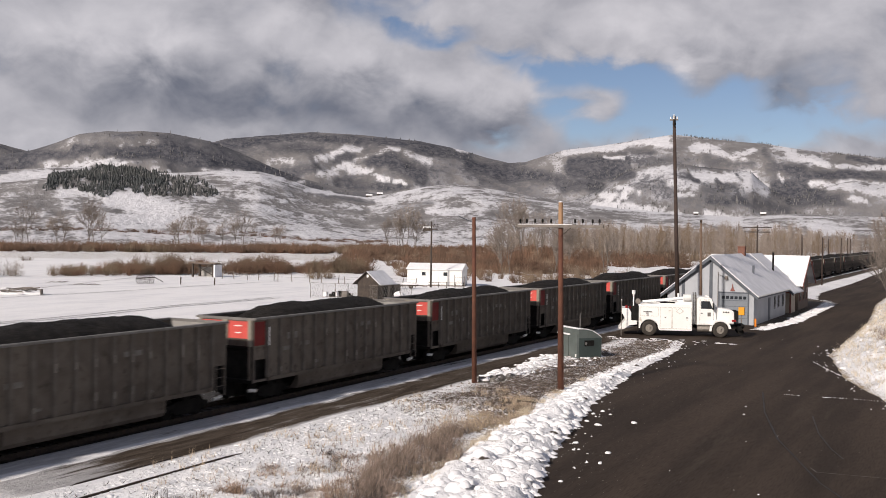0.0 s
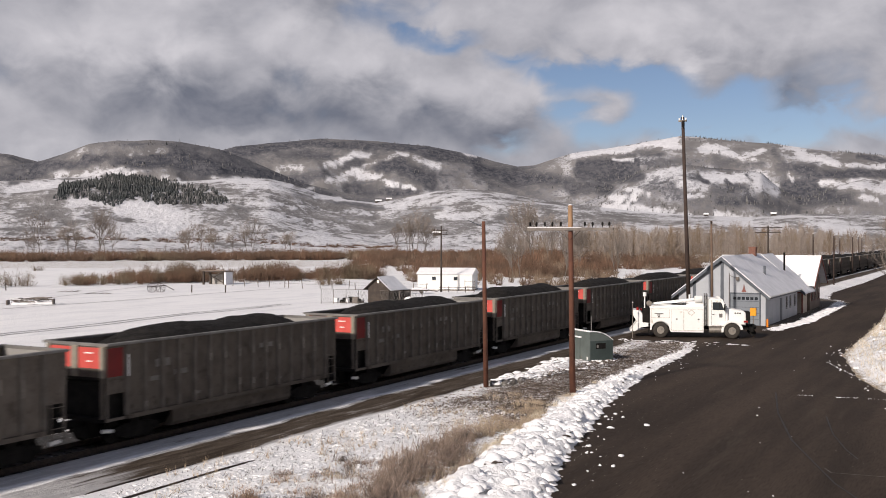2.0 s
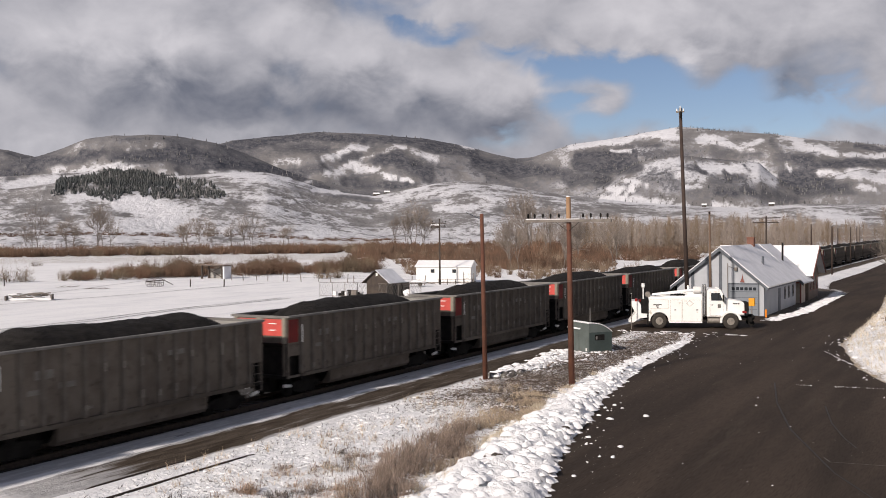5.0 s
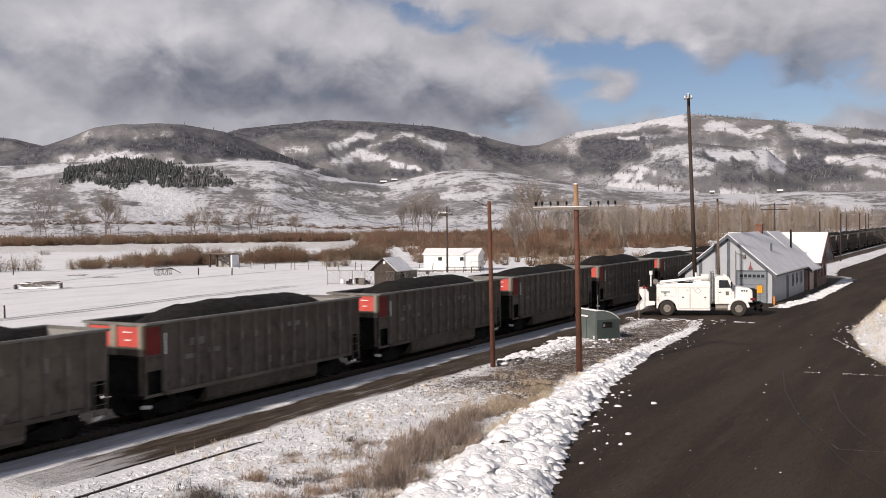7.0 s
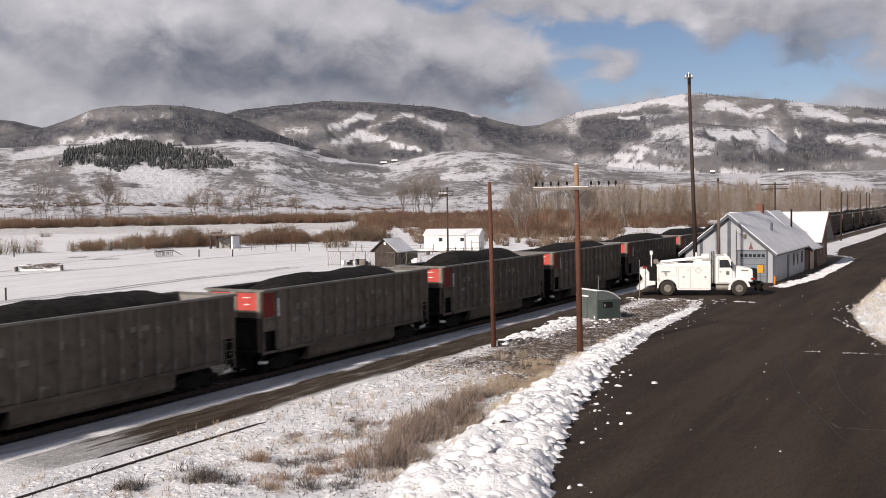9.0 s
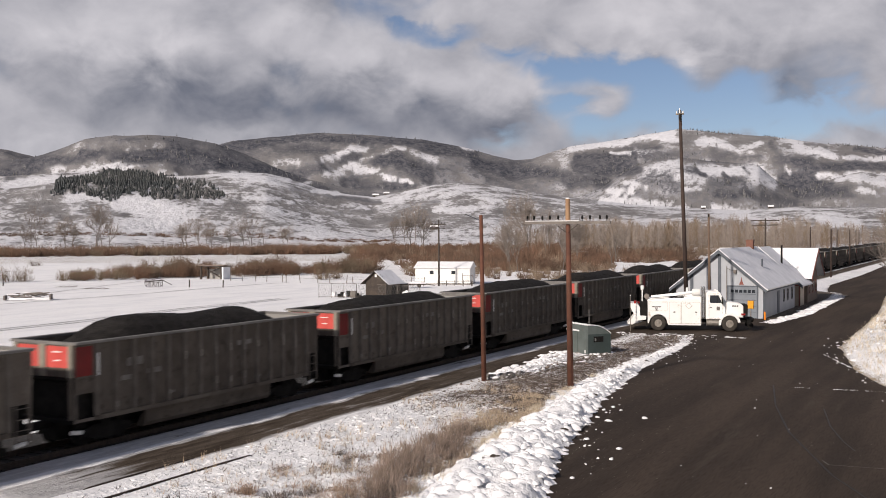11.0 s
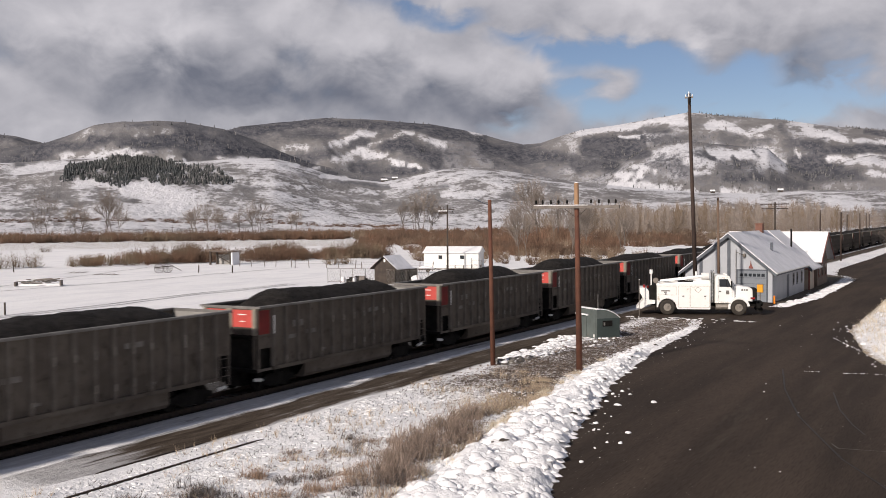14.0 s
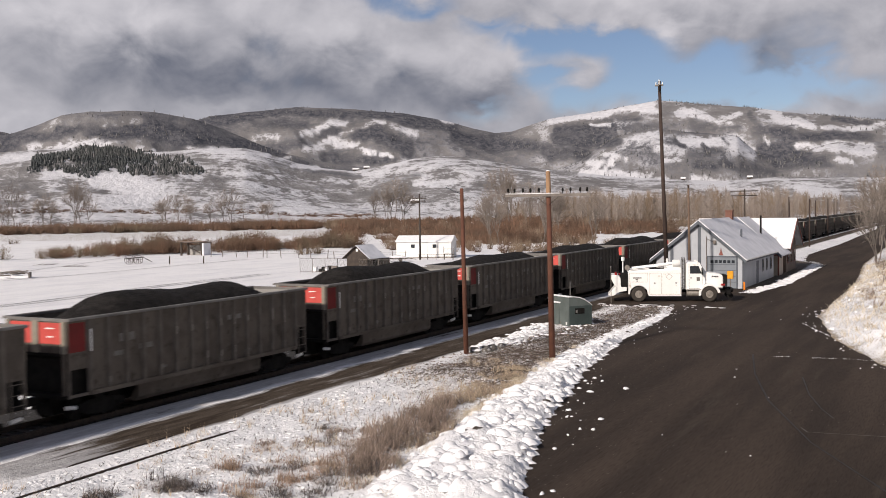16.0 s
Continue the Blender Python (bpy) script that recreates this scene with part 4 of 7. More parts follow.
        part("end_chord", bm, M_CARRIM, c, "", 0.012)
        # Slope sheet and an added sheet below the end, black in place of shade.
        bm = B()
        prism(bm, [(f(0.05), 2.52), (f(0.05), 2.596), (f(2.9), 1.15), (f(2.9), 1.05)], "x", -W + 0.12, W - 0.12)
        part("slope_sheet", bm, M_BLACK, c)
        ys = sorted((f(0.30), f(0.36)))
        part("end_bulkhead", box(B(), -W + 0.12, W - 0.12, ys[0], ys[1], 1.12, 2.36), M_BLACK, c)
        for x, wd in ((-1.48, 0.2), (-0.17, 0.34), (1.28, 0.2)):
            bm = B()
            ys = sorted((f(-0.035), f(0.05)))
            box(bm, x, x + wd, ys[0], ys[1], 2.6, T - 0.1)
            part("end_post", bm, M_TAN, c, "tan end post", 0.01)
            if abs(x) > 1:
                # Lower post in darker paint, which stands in for shade between the cars.
                part("corner_stanchion", box(B(), x + 0.04, x + wd - 0.04, ys[0], ys[1], 1.12, 2.595), M_CARSIDE, c)
        # Red is cut off at 2.93, where the neighbouring car's shade begins.
        for x in (-1.27, 0.19):
            bm = B()
            ys = sorted((f(0.01), f(0.029)))
            box(bm, x, x + 1.08, ys[0], ys[1], 2.93, 3.68)
            p = part("red_end_panel", bm, M_RED, c, "bright red end panel with small white lettering bars")
            for k, (u, v, w) in enumerate(((0.32, 3.46, 0.42), (0.40, 3.16, 0.28))):
                bm = B()
                ys = sorted((f(0.002), f(0.0095)))
                box(bm, x + u, x + u + w, ys[0], ys[1], v, v + 0.045)
                part("lettering_bar", bm, M_WHITE, p)
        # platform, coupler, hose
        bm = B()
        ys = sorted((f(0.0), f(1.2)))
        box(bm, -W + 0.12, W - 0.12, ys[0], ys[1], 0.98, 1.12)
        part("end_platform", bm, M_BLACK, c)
        bm = B()
        ys = sorted((f(-0.86), f(0.6)))
        box(bm, -0.13, 0.13, ys[0], ys[1], 0.72, 1.0)
        part("coupler", bm, M_BLACK, c, "", 0.03)
        bm = B()
        rod(bm, (1.3, f(0.1), 0.66), (1.3, f(0.55), 0.60), 0.075, n=10)
        part("brake_cylinder", bm, M_WHITE, c, "white brake cylinder end")
        # truck with two wheelsets
        cy = f(1.9)
        b = new("wheel_truck")
        b.parent = c
        b.location = (0, cy, 0)
        for sx in (-1, 1):
            bm = B()
            prism(bm, [(-1.25, 0.32), (-1.25, 0.58), (-0.55, 0.72), (0.55, 0.72), (1.25, 0.58), (1.25, 0.32), (0.95, 0.38), (0.45, 0.18), (-0.45, 0.18), (-0.95, 0.38)], "x", sx * 1.02 - 0.07, sx * 1.02 + 0.07)
            part("side_frame", bm, M_BLACK, b)
        bm = B()
        box(bm, -1.1, 1.1, -0.22, 0.22, 0.55, 0.98)
        part("bolster", bm, M_BLACK, b)
        for yy in (-0.89, 0.89):
            bm = B()
            rod(bm, (-1.12, 0, 0), (1.12, 0, 0), 0.085, n=8)
            for sx in (-1, 1):
                rod(bm, (sx * 0.70, 0, 0), (sx * 0.78, 0, 0), WHEEL, n=20)
                rod(bm, (sx * 0.78, 0, 0), (sx * 0.83, 0, 0), WHEEL, WHEEL - 0.03, n=20)
                for i in range(5):
                    a = 2 * math.pi * i / 5
                    rod(bm, (sx * 0.82, 0.22 * math.cos(a), 0.22 * math.sin(a)), (sx * 0.85, 0.22 * math.cos(a), 0.22 * math.sin(a)), 0.05, n=6)
            w = part("wheelset", bm, M_BLACK, b)
            w.location = (0, yy, WHEEL)
    # inside: floor of the load is hidden under the coal
    bm = B()
    box(bm, -0.35, 0.35, 0.3, L - 0.3, 0.28, 1.05)
    part("centre_sill", bm, M_BLACK, c)
    return c


SPEED, PITCH_LEN = 12.798, 16.2
TRAIN = []


def make_train():
    first = make_gondola()
    loads = [coal_heap(5.0 + 3.7 * i) for i in range(6)]
    pick = random.Random(4)
    for k in range(-3, 52):
        y = (3.19 + k) * PITCH_LEN - 15.2 - 1.26
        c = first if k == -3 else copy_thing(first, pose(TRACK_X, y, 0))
        c.matrix_basis = pose(TRACK_X, y, 0)
        TRAIN.append((c, y))
    for c, y in TRAIN:
        share("coal_load", loads[pick.randrange(6)], c, None, "heaped black coal")


def motions():
    for c, y in TRAIN:
        walk(c, [(t, pose(TRACK_X, y - s * SPEED, 0)) for t, s in ((0.0, 0.0), (14.0, 14.0), (15.5, 15.5), (16.0, 15.955))])
    # the wheels of the cars that pass nearby roll along
    times = [i / 30 for i in range(481)]
    for c, y in TRAIN[1:18]:
        for truck in c.children:
            for w in truck.children:
                if w.name.startswith("wheelset"):
                    x0, y0, z0 = w.location
                    walk(w, [(t, pose(x0, y0, z0, math.degrees(t * SPEED / WHEEL), 0, 0)) for t in times])


make_tracks()
make_train()


# ---- poles ----
def utility_pole(name, label, x, y, z, h, r, material, lean=(0.0, 0.0), group="roadside poles"):
    p = thing(name, label, "utility pole", pose(x, y, z), group)
    bm = B()
    rod(bm, (0, 0, -0.3), (lean[0], lean[1], h), r, r * 0.68, 12)
    part("pole_shaft", bm, material, p, smooth=True)
    return p


def crossarm(p, z, length, pins, material, snow=True, at=(0.0, 0.0)):
    bm = B()
    box(bm, -length / 2, length / 2, -0.06, 0.06, -0.07, 0.07)
    a = part("crossarm", bm, material, p, "", 0.01)
    a.location = (at[0], at[1] - 0.16, z)
    if snow:
        bm = B()
        box(bm, -length / 2 + 0.02, length / 2 - 1.6, -0.055, 0.055, 0.072, 0.11)
        part("snow_cap", bm, M_SNOW, a, "thin line of snow on the crossarm", 0.015)
    for x in pins:
        bm = B()
        rod(bm, (x, 0, 0.06), (x, 0, 0.2), 0.015, n=6)
        rod(bm, (x, 0, 0.17), (x, 0, 0.27), 0.05, 0.06, 8)
        rod(bm, (x, 0, 0.27), (x, 0, 0.36), 0.06, 0.035, 8)
        part("insulator", bm, M_BLACK, a)
    for s in (-1, 1):
        bm = B()
        rod(bm, (s * 0.6, 0, -0.06), (s * 0.04, 0.05, -0.5), 0.012, n=6)
        part("arm_brace", bm, M_BLACK, a)
    return a


def make_poles():
    p = utility_pole("telegraph_pole", "red-brown telegraph pole with a snowy crossarm of insulators", -18.34, 47.02, 0, 9.25, 0.16, M_POLE, (-0.14, 0))
    bm = B()
    rod(bm, (-0.125, 0, 8.1), (-0.14, 0, 9.26), 0.125, 0.112, 12)
    part("pale_pole_top", bm, M_POLEPALE, p, "bare pale wood above the crossarm")
    bm = B()
    rod(bm, (-0.14, 0, 9.26), (-0.14, 0, 9.31), 0.115, 0.06, 12)
    part("snow_cap", bm, M_SNOW, p)
    crossarm(p, 8.08, 4.5, (-2.1, -1.75, -1.3, -0.9, -0.45, 0.8, 1.2, 1.7, 2.05), M_GREYWOOD, True, (-0.12, 0))
    p = utility_pole("street_lamp_pole", "slim red-brown pole with a short bracket arm", -23.01, 46.87, -0.05, 8.56, 0.135, M_POLE, (-0.15, 0))
    bm = B()
    rod(bm, (-0.14, 0, 8.25), (-0.95, -0.2, 8.62), 0.022, n=6)
    part("bracket_arm", bm, M_CHROME, p, "thin pale metal bracket arm")
    p = utility_pole("tall_power_pole", "tall dark power pole with snow-topped fittings", -23.24, 87.0, 0, 18.1, 0.20, M_POLEDARK, (-0.64, 0))
    bm = B()
    box(bm, -0.35, 0.35, -0.06, 0.06, -0.07, 0.07)
    a = part("crossarm", bm, M_GREYWOOD, p)
    a.location = (-0.62, -0.1, 17.75)
    for x in (-0.28, 0.0, 0.28):
        bm = B()
        rod(bm, (x, 0, 0.07), (x, 0, 0.26 if x else 0.5), 0.06, 0.04, 8)
        part("insulator", bm, M_WHITE, a, "white insulator")
    bm = B()
    rod(bm, (0.12, -0.2, -0.55), (0.12, -0.2, 0.0), 0.11, n=10)
    part("fuse_cutout", bm, M_BLACK, a)
    p = utility_pole("bare_service_pole", "bare brown service pole behind the truck", -21.3, 87.0, 0, 9.15, 0.13, M_POLEBROWN, (-0.1, 0))
    bm = B()
    rod(bm, (-0.1, -0.12, 8.9), (-0.1, -0.12, 9.1), 0.05, n=8)
    part("insulator", bm, M_BLACK, p)
    p = utility_pole("field_pole", "grey field pole with two small crossarms beside the white shed", -82.3, 150.5, -1.2, 11.0, 0.17, M_DARKWOOD, group="field poles")
    crossarm(p, 10.2, 2.8, (-1.2, -0.6, 0.6, 1.2), M_DARKWOOD, False)
    crossarm(p, 9.6, 2.6, (-1.1, 1.1), M_DARKWOOD, False)
    p = utility_pole("double_arm_pole", "brown line pole with two wide crossarms behind the garage", -26.9, 140, 0, 9.4, 0.15, M_DARKWOOD, group="line poles beyond the depot")
    crossarm(p, 9.1, 3.7, (), M_DARKWOOD, False)
    crossarm(p, 8.5, 3.4, (), M_DARKWOOD, False)
    for x, y, h in ((-39.6, 262, 8.0), (-30.9, 204, 9.0), (-23.3, 175, 8.5), (-26.9, 230, 8.5), (-30.2, 236, 8.3), (-33.5, 300, 8.6), (-36, 330, 8.4)):
        p = utility_pole("line_pole", "plain dark line pole standing in roadside snow", x, y, -0.4, h, 0.14, M_POLEDARK, group="line poles beyond the depot")
        bm = B()
        rod(bm, (0, 0, h), (0, 0, h + 0.06), 0.09, 0.05, 10)
        part("pole_cap", bm, M_SNOW, p)
    # marker post and amber box
    p = thing("marker_post", "thin grey steel marker post in the snow", "post", pose(-24.5, 75.3, -0.05))
    bm = B()
    rod(bm, (0, 0, 0), (0, 0, 2.8), 0.03, n=8)
    part("steel_rod", bm, M_GREYWOOD, p)
    bm = B()
    rod(bm, (0, 0, 2.8), (0, 0, 2.86), 0.04, 0.03, 8)
    part("rod_cap", bm, M_WHITE, p)
    p = thing("amber_box_post", "small amber utility box on a steel post", "utility box", pose(-18.1, 88.0, 0))
    bm = B()
    rod(bm, (0, 0, 0), (0, 0, 1.3), 0.04, n=8)
    part("steel_post", bm, M_GREYWOOD, p)
    bm = B()
    box(bm, -0.24, 0.24, -0.16, 0.16, 1.12, 1.78)
    part("amber_box", bm, M_YELLOW, p, "amber metal box", 0.02)
    p = thing("bollard", "orange safety bollard at the garage corner", "bollard", pose(-17.35, 90.1, 0))
    bm = B()
    rod(bm, (0, 0, 0), (0, 0, 0.66), 0.09, n=12)
    rod(bm, (0, 0, 0.66), (0, 0, 0.72), 0.09, 0.04, 12)
    part("bollard_post", bm, M_ORANGE, p)


# ---- utility bin ----
def make_bin():
    c = thing("green_bin", "weathered green steel bin with an arched snow-dusted lid", "waste bin", pose(-22.25, 59.9, -0.05, 0, 0, -37))
    # long face towards -y, arched ends
    bm = B()
    curve = [(1.75 - 1.75 * i / 10, 1.28 + 0.58 * math.cos(math.pi / 2 * (1 - i / 10) ** 1.5)) for i in range(11)]
    arch = [(0, 0), (1.75, 0)] + curve
    prism(bm, arch, "x", -2.35, 0.0)
    part("bin_shell", bm, M_GREEN, c, "", 0.02)
    bm = B()
    prism(bm, curve + [(y, z + 0.05) for y, z in curve[::-1]], "x", -0.14, 0.03)
    part("lid_snow_rim", bm, M_SNOW, c, "thin snow along the arched lid edge")
    bm = B()
    box(bm, 0.004, 0.02, 0.05, 1.70, 0.06, 1.30)
    e = part("end_panel", bm, M_GREENSHADE, c, "green end panel, darkened as the less lit side")
    bm = B()
    box(bm, 0.02, 0.05, 0.45, 1.15, 0.80, 1.15)
    part("lift_pocket", bm, M_BLACK, e)
    bm = B()
    box(bm, 0.02, 0.06, 0.50, 0.62, 0.86, 1.05)
    part("latch", bm, M_CARRIM, e)
    for x in (-2.3, -1.15, -0.1):
        bm = B()
        box(bm, x, x + 0.08, -0.05, 0.0, 0.05, 1.58)
        part("stiffener", bm, M_GREEN, c)
    bm = B()
    box(bm, -2.33, -0.9, -0.10, 0.0, 1.42, 1.52)
    part("snowy_ledge", bm, M_SNOW, c, "snow lying on the lid's edge", 0.02)
    for i in range(9):
        bm = B()
        x = -2.2 + 0.26 * i
        box(bm, x, x + 0.17, -0.03, 0.3, 1.85, 1.92)
        part("snow_patch", bm, M_SNOW, c, "", 0.02)
    bm = B()
    rod(bm, (-1.2, 0.9, 1.6), (-1.2, 0.9, 2.75), 0.03, n=6)
    part("vent_pipe", bm, M_CARRIM, c)
    for x in (-2.1, -0.3):
        bm = B()
        box(bm, x, x + 0.12, -0.03, 0.0, 0.12, 0.3)
        part("reflector", bm, M_WHITE, c)


# ---- garage and depot ----
def make_garage():
    g = thing("garage", "pale blue-grey gabled garage with slate trim and snow-dusted roof", "building", kind="")
    x0, x1, y0, y1, ze, zp, xm = -25.45, -17.8, 91.5, 107.6, 2.86, 6.0, -21.55
    bm = B()
    prism(bm, [(x0, -0.3), (x0, ze), (xm, zp - 0.05), (x1, ze), (x1, -0.3)], "y", y0, y0 + 0.2)
    w = part("front_wall", bm, M_SIDING, g)
    # siding boards as grooves proud of the wall
    for i in range(24):
        z = 0.15 + 0.24 * i
        half_l = x0 if z < ze else x0 + (z - ze) / (zp - ze) * (xm - x0)
        half_r = x1 if z < ze else x1 - (z - ze) / (zp - ze) * (x1 - xm)
        if z < 3.0:
            continue
        if half_r - half_l > 0.5:
            bm = B()
            box(bm, half_l + 0.1, half_r - 0.1, y0 - 0.012, y0, z, z + 0.22)
            part("siding_board", bm, M_SIDING, w)
    bm = B()
    box(bm, x1 - 0.2, x1, y0 + 0.2, y1, -0.3, ze)
    s = part("side_wall", bm, M_SIDING, g)
    for i in range(11):
        bm = B()
        box(bm, x1, x1 + 0.012, y0 + 0.15, y1 - 0.05, 0.1 + 0.25 * i, 0.1 + 0.25 * i + 0.235)
        part("siding_board", bm, M_SIDING, s)
    bm = B()
    box(bm, x0, x0 + 0.2, y0 + 0.2, y1, -0.3, ze)
    part("side_wall", bm, M_SIDING, g)
    bm = B()
    prism(bm, [(x0, -0.3), (x0, ze), (xm, zp - 0.05), (x1, ze), (x1, -0.3)], "y", y1 - 0.2, y1)
    part("rear_wall", bm, M_SIDING, g)
    # roof slopes with overhang
    k = (zp - ze) / (x1 - xm)
    bm = B()
    prism(bm, [(xm, zp + 0.12), (xm, zp), (x1 + 0.42, ze - 0.42 * k), (x1 + 0.42, ze - 0.42 * k + 0.12)], "y", y0 - 0.35, y1 + 0.1)
    r = part("roof_slope", bm, M_SNOWDUST, g, "roof slope dusted with snow")
    bm = B()
    kl = (zp - ze) / (xm - x0)
    prism(bm, [(xm, zp + 0.12), (xm, zp), (x0 - 0.55, ze - 0.55 * kl), (x0 - 0.55, ze - 0.55 * kl + 0.12)], "y", y0 - 0.35, y1 + 0.1)
    part("roof_slope", bm, M_SNOWDUST, g)
    # barge boards, eaves
    bm = B()
    prism(bm, [(xm, zp + 0.02), (xm, zp - 0.30), (x1 + 0.40, ze - 0.42 * k - 0.24), (x1 + 0.40, ze - 0.42 * k + 0.02)], "y", y0 - 0.40, y0 - 0.352)
    part("barge_board", bm, M_TRIM, g, "slate-blue barge board")
    bm = B()
    prism(bm, [(xm, zp + 0.02), (xm, zp - 0.30), (x0 - 0.55, ze - 0.55 * kl - 0.24), (x0 - 0.55, ze - 0.55 * kl + 0.02)], "y", y0 - 0.40, y0 - 0.352)
    part("barge_board", bm, M_TRIM, g, "slate-blue barge board")
    bm = B()
    box(bm, x1 + 0.36, x1 + 0.44, y0 - 0.35, y1 + 0.1, ze - 0.42 * k - 0.16, ze - 0.42 * k + 0.02)
    part("eave_board", bm, M_TRIM, g)
    bm = B()
    box(bm, x1 + 0.42, x1 + 0.52, y0 - 0.35, y1 + 0.1, ze - 0.42 * k - 0.02, ze - 0.42 * k + 0.10)
    part("gutter", bm, M_WHITE, g, "", 0.02)
    for x, z in ((xm - 0.12, 5.75), (-24.15, 3.85)):
        bm = B()
        box(bm, x, x + 0.27, y0 - 0.06, y0 - 0.013, 0, z)
        part("vertical_trim", bm, M_TRIM, g)
    bm = B()
    box(bm, x1 - 0.24, x1 + 0.03, y0 - 0.05, y0 - 0.013, -0.1, ze - 0.15)
    part("corner_board", bm, M_SIDING, g)
    # overhead door
    d = part("overhead_door", box(B(), -20.75, -18.3, y0 - 0.05, y0 - 0.014, 0.0, 2.75), M_DOORBLUE, g, "grey-blue sectional garage door with a row of small panes")
    for i in range(5):
        part("door_rail", box(B(), -20.7, -18.35, y0 - 0.062, y0 - 0.05, 0.02 + 0.52 * i, 0.06 + 0.52 * i), M_TRIM, d)
    for i in range(6):
        part("pane", box(B(), -20.55 + 0.37 * i, -20.28 + 0.37 * i, y0 - 0.065, y0 - 0.05, 2.24, 2.50), M_GLASS, d)
    for a, b2, c0, c1 in ((-20.87, -20.75, 0, 2.87), (-18.3, -18.18, 0, 2.87), (-20.75, -18.3, 2.75, 2.87)):
        part("door_casing", box(B(), a, b2, y0 - 0.07, y0 - 0.014, c0, c1), M_TRIM, g)
    bm = B()
    prism(bm, [(-19.82, 2.95), (-19.42, 2.95), (-19.55, 3.25), (-19.62, 3.65), (-19.69, 3.25)], "y", y0 - 0.08, y0 - 0.015)
    part("red_emblem", bm, M_OXIDE, g, "small red pointed emblem over the door")
    # service drop on the gable
    bm = B()
    rod(bm, (-20.9, y0 - 0.08, 1.5), (-20.9, y0 - 0.08, 4.6), 0.03, n=6)
    rod(bm, (-20.9, y0 - 0.08, 4.4), (-20.2, y0 - 0.12, 4.1), 0.02, n=6)
    part("conduit", bm, M_GREYWOOD, g)
    part("lamp_box", box(B(), -20.3, -20.05, y0 - 0.22, y0 - 0.014, 3.95, 4.25), M_GREYWOOD, g)
    # side door and windows
    part("side_door", box(B(), x1 + 0.013, x1 + 0.05, 98.2, 99.2, 0, 2.1), M_TRIM, g, "dark side door")
    for y in (101.2, 103.2, 105.6):
        f = part("side_window", box(B(), x1 + 0.013, x1 + 0.05, y, y + 0.75, 0.9, 2.1), M_TRIM, g)
        part("pane", box(B(), x1 + 0.05, x1 + 0.058, y + 0.08, y + 0.67, 0.98, 2.02), M_GLASS, f)
    # chimney, vents
    bm = B()
    box(bm, -21.9, -21.25, 104.2, 104.85, 5.6, 6.72)
    c = part("chimney", bm, M_BRICK, g, "red brick chimney")
    bm = B()
    box(bm, -21.96, -21.19, 104.14, 104.91, 6.72, 6.82)
    part("chimney_cap", bm, M_BRICK, c)
    for i in range(8):
        part("brick_course", box(B(), -21.912, -21.238, 104.188, 104.862, 5.75 + 0.12 * i, 5.75 + 0.12 * i + 0.095), M_BRICK, c)
    bm = B()
    rod(bm, (-19.4, 99.3, 3.9), (-19.4, 99.3, 5.05), 0.11, n=12)
    part("vent_stack", bm, M_TRIM, g, "dark vent stack")


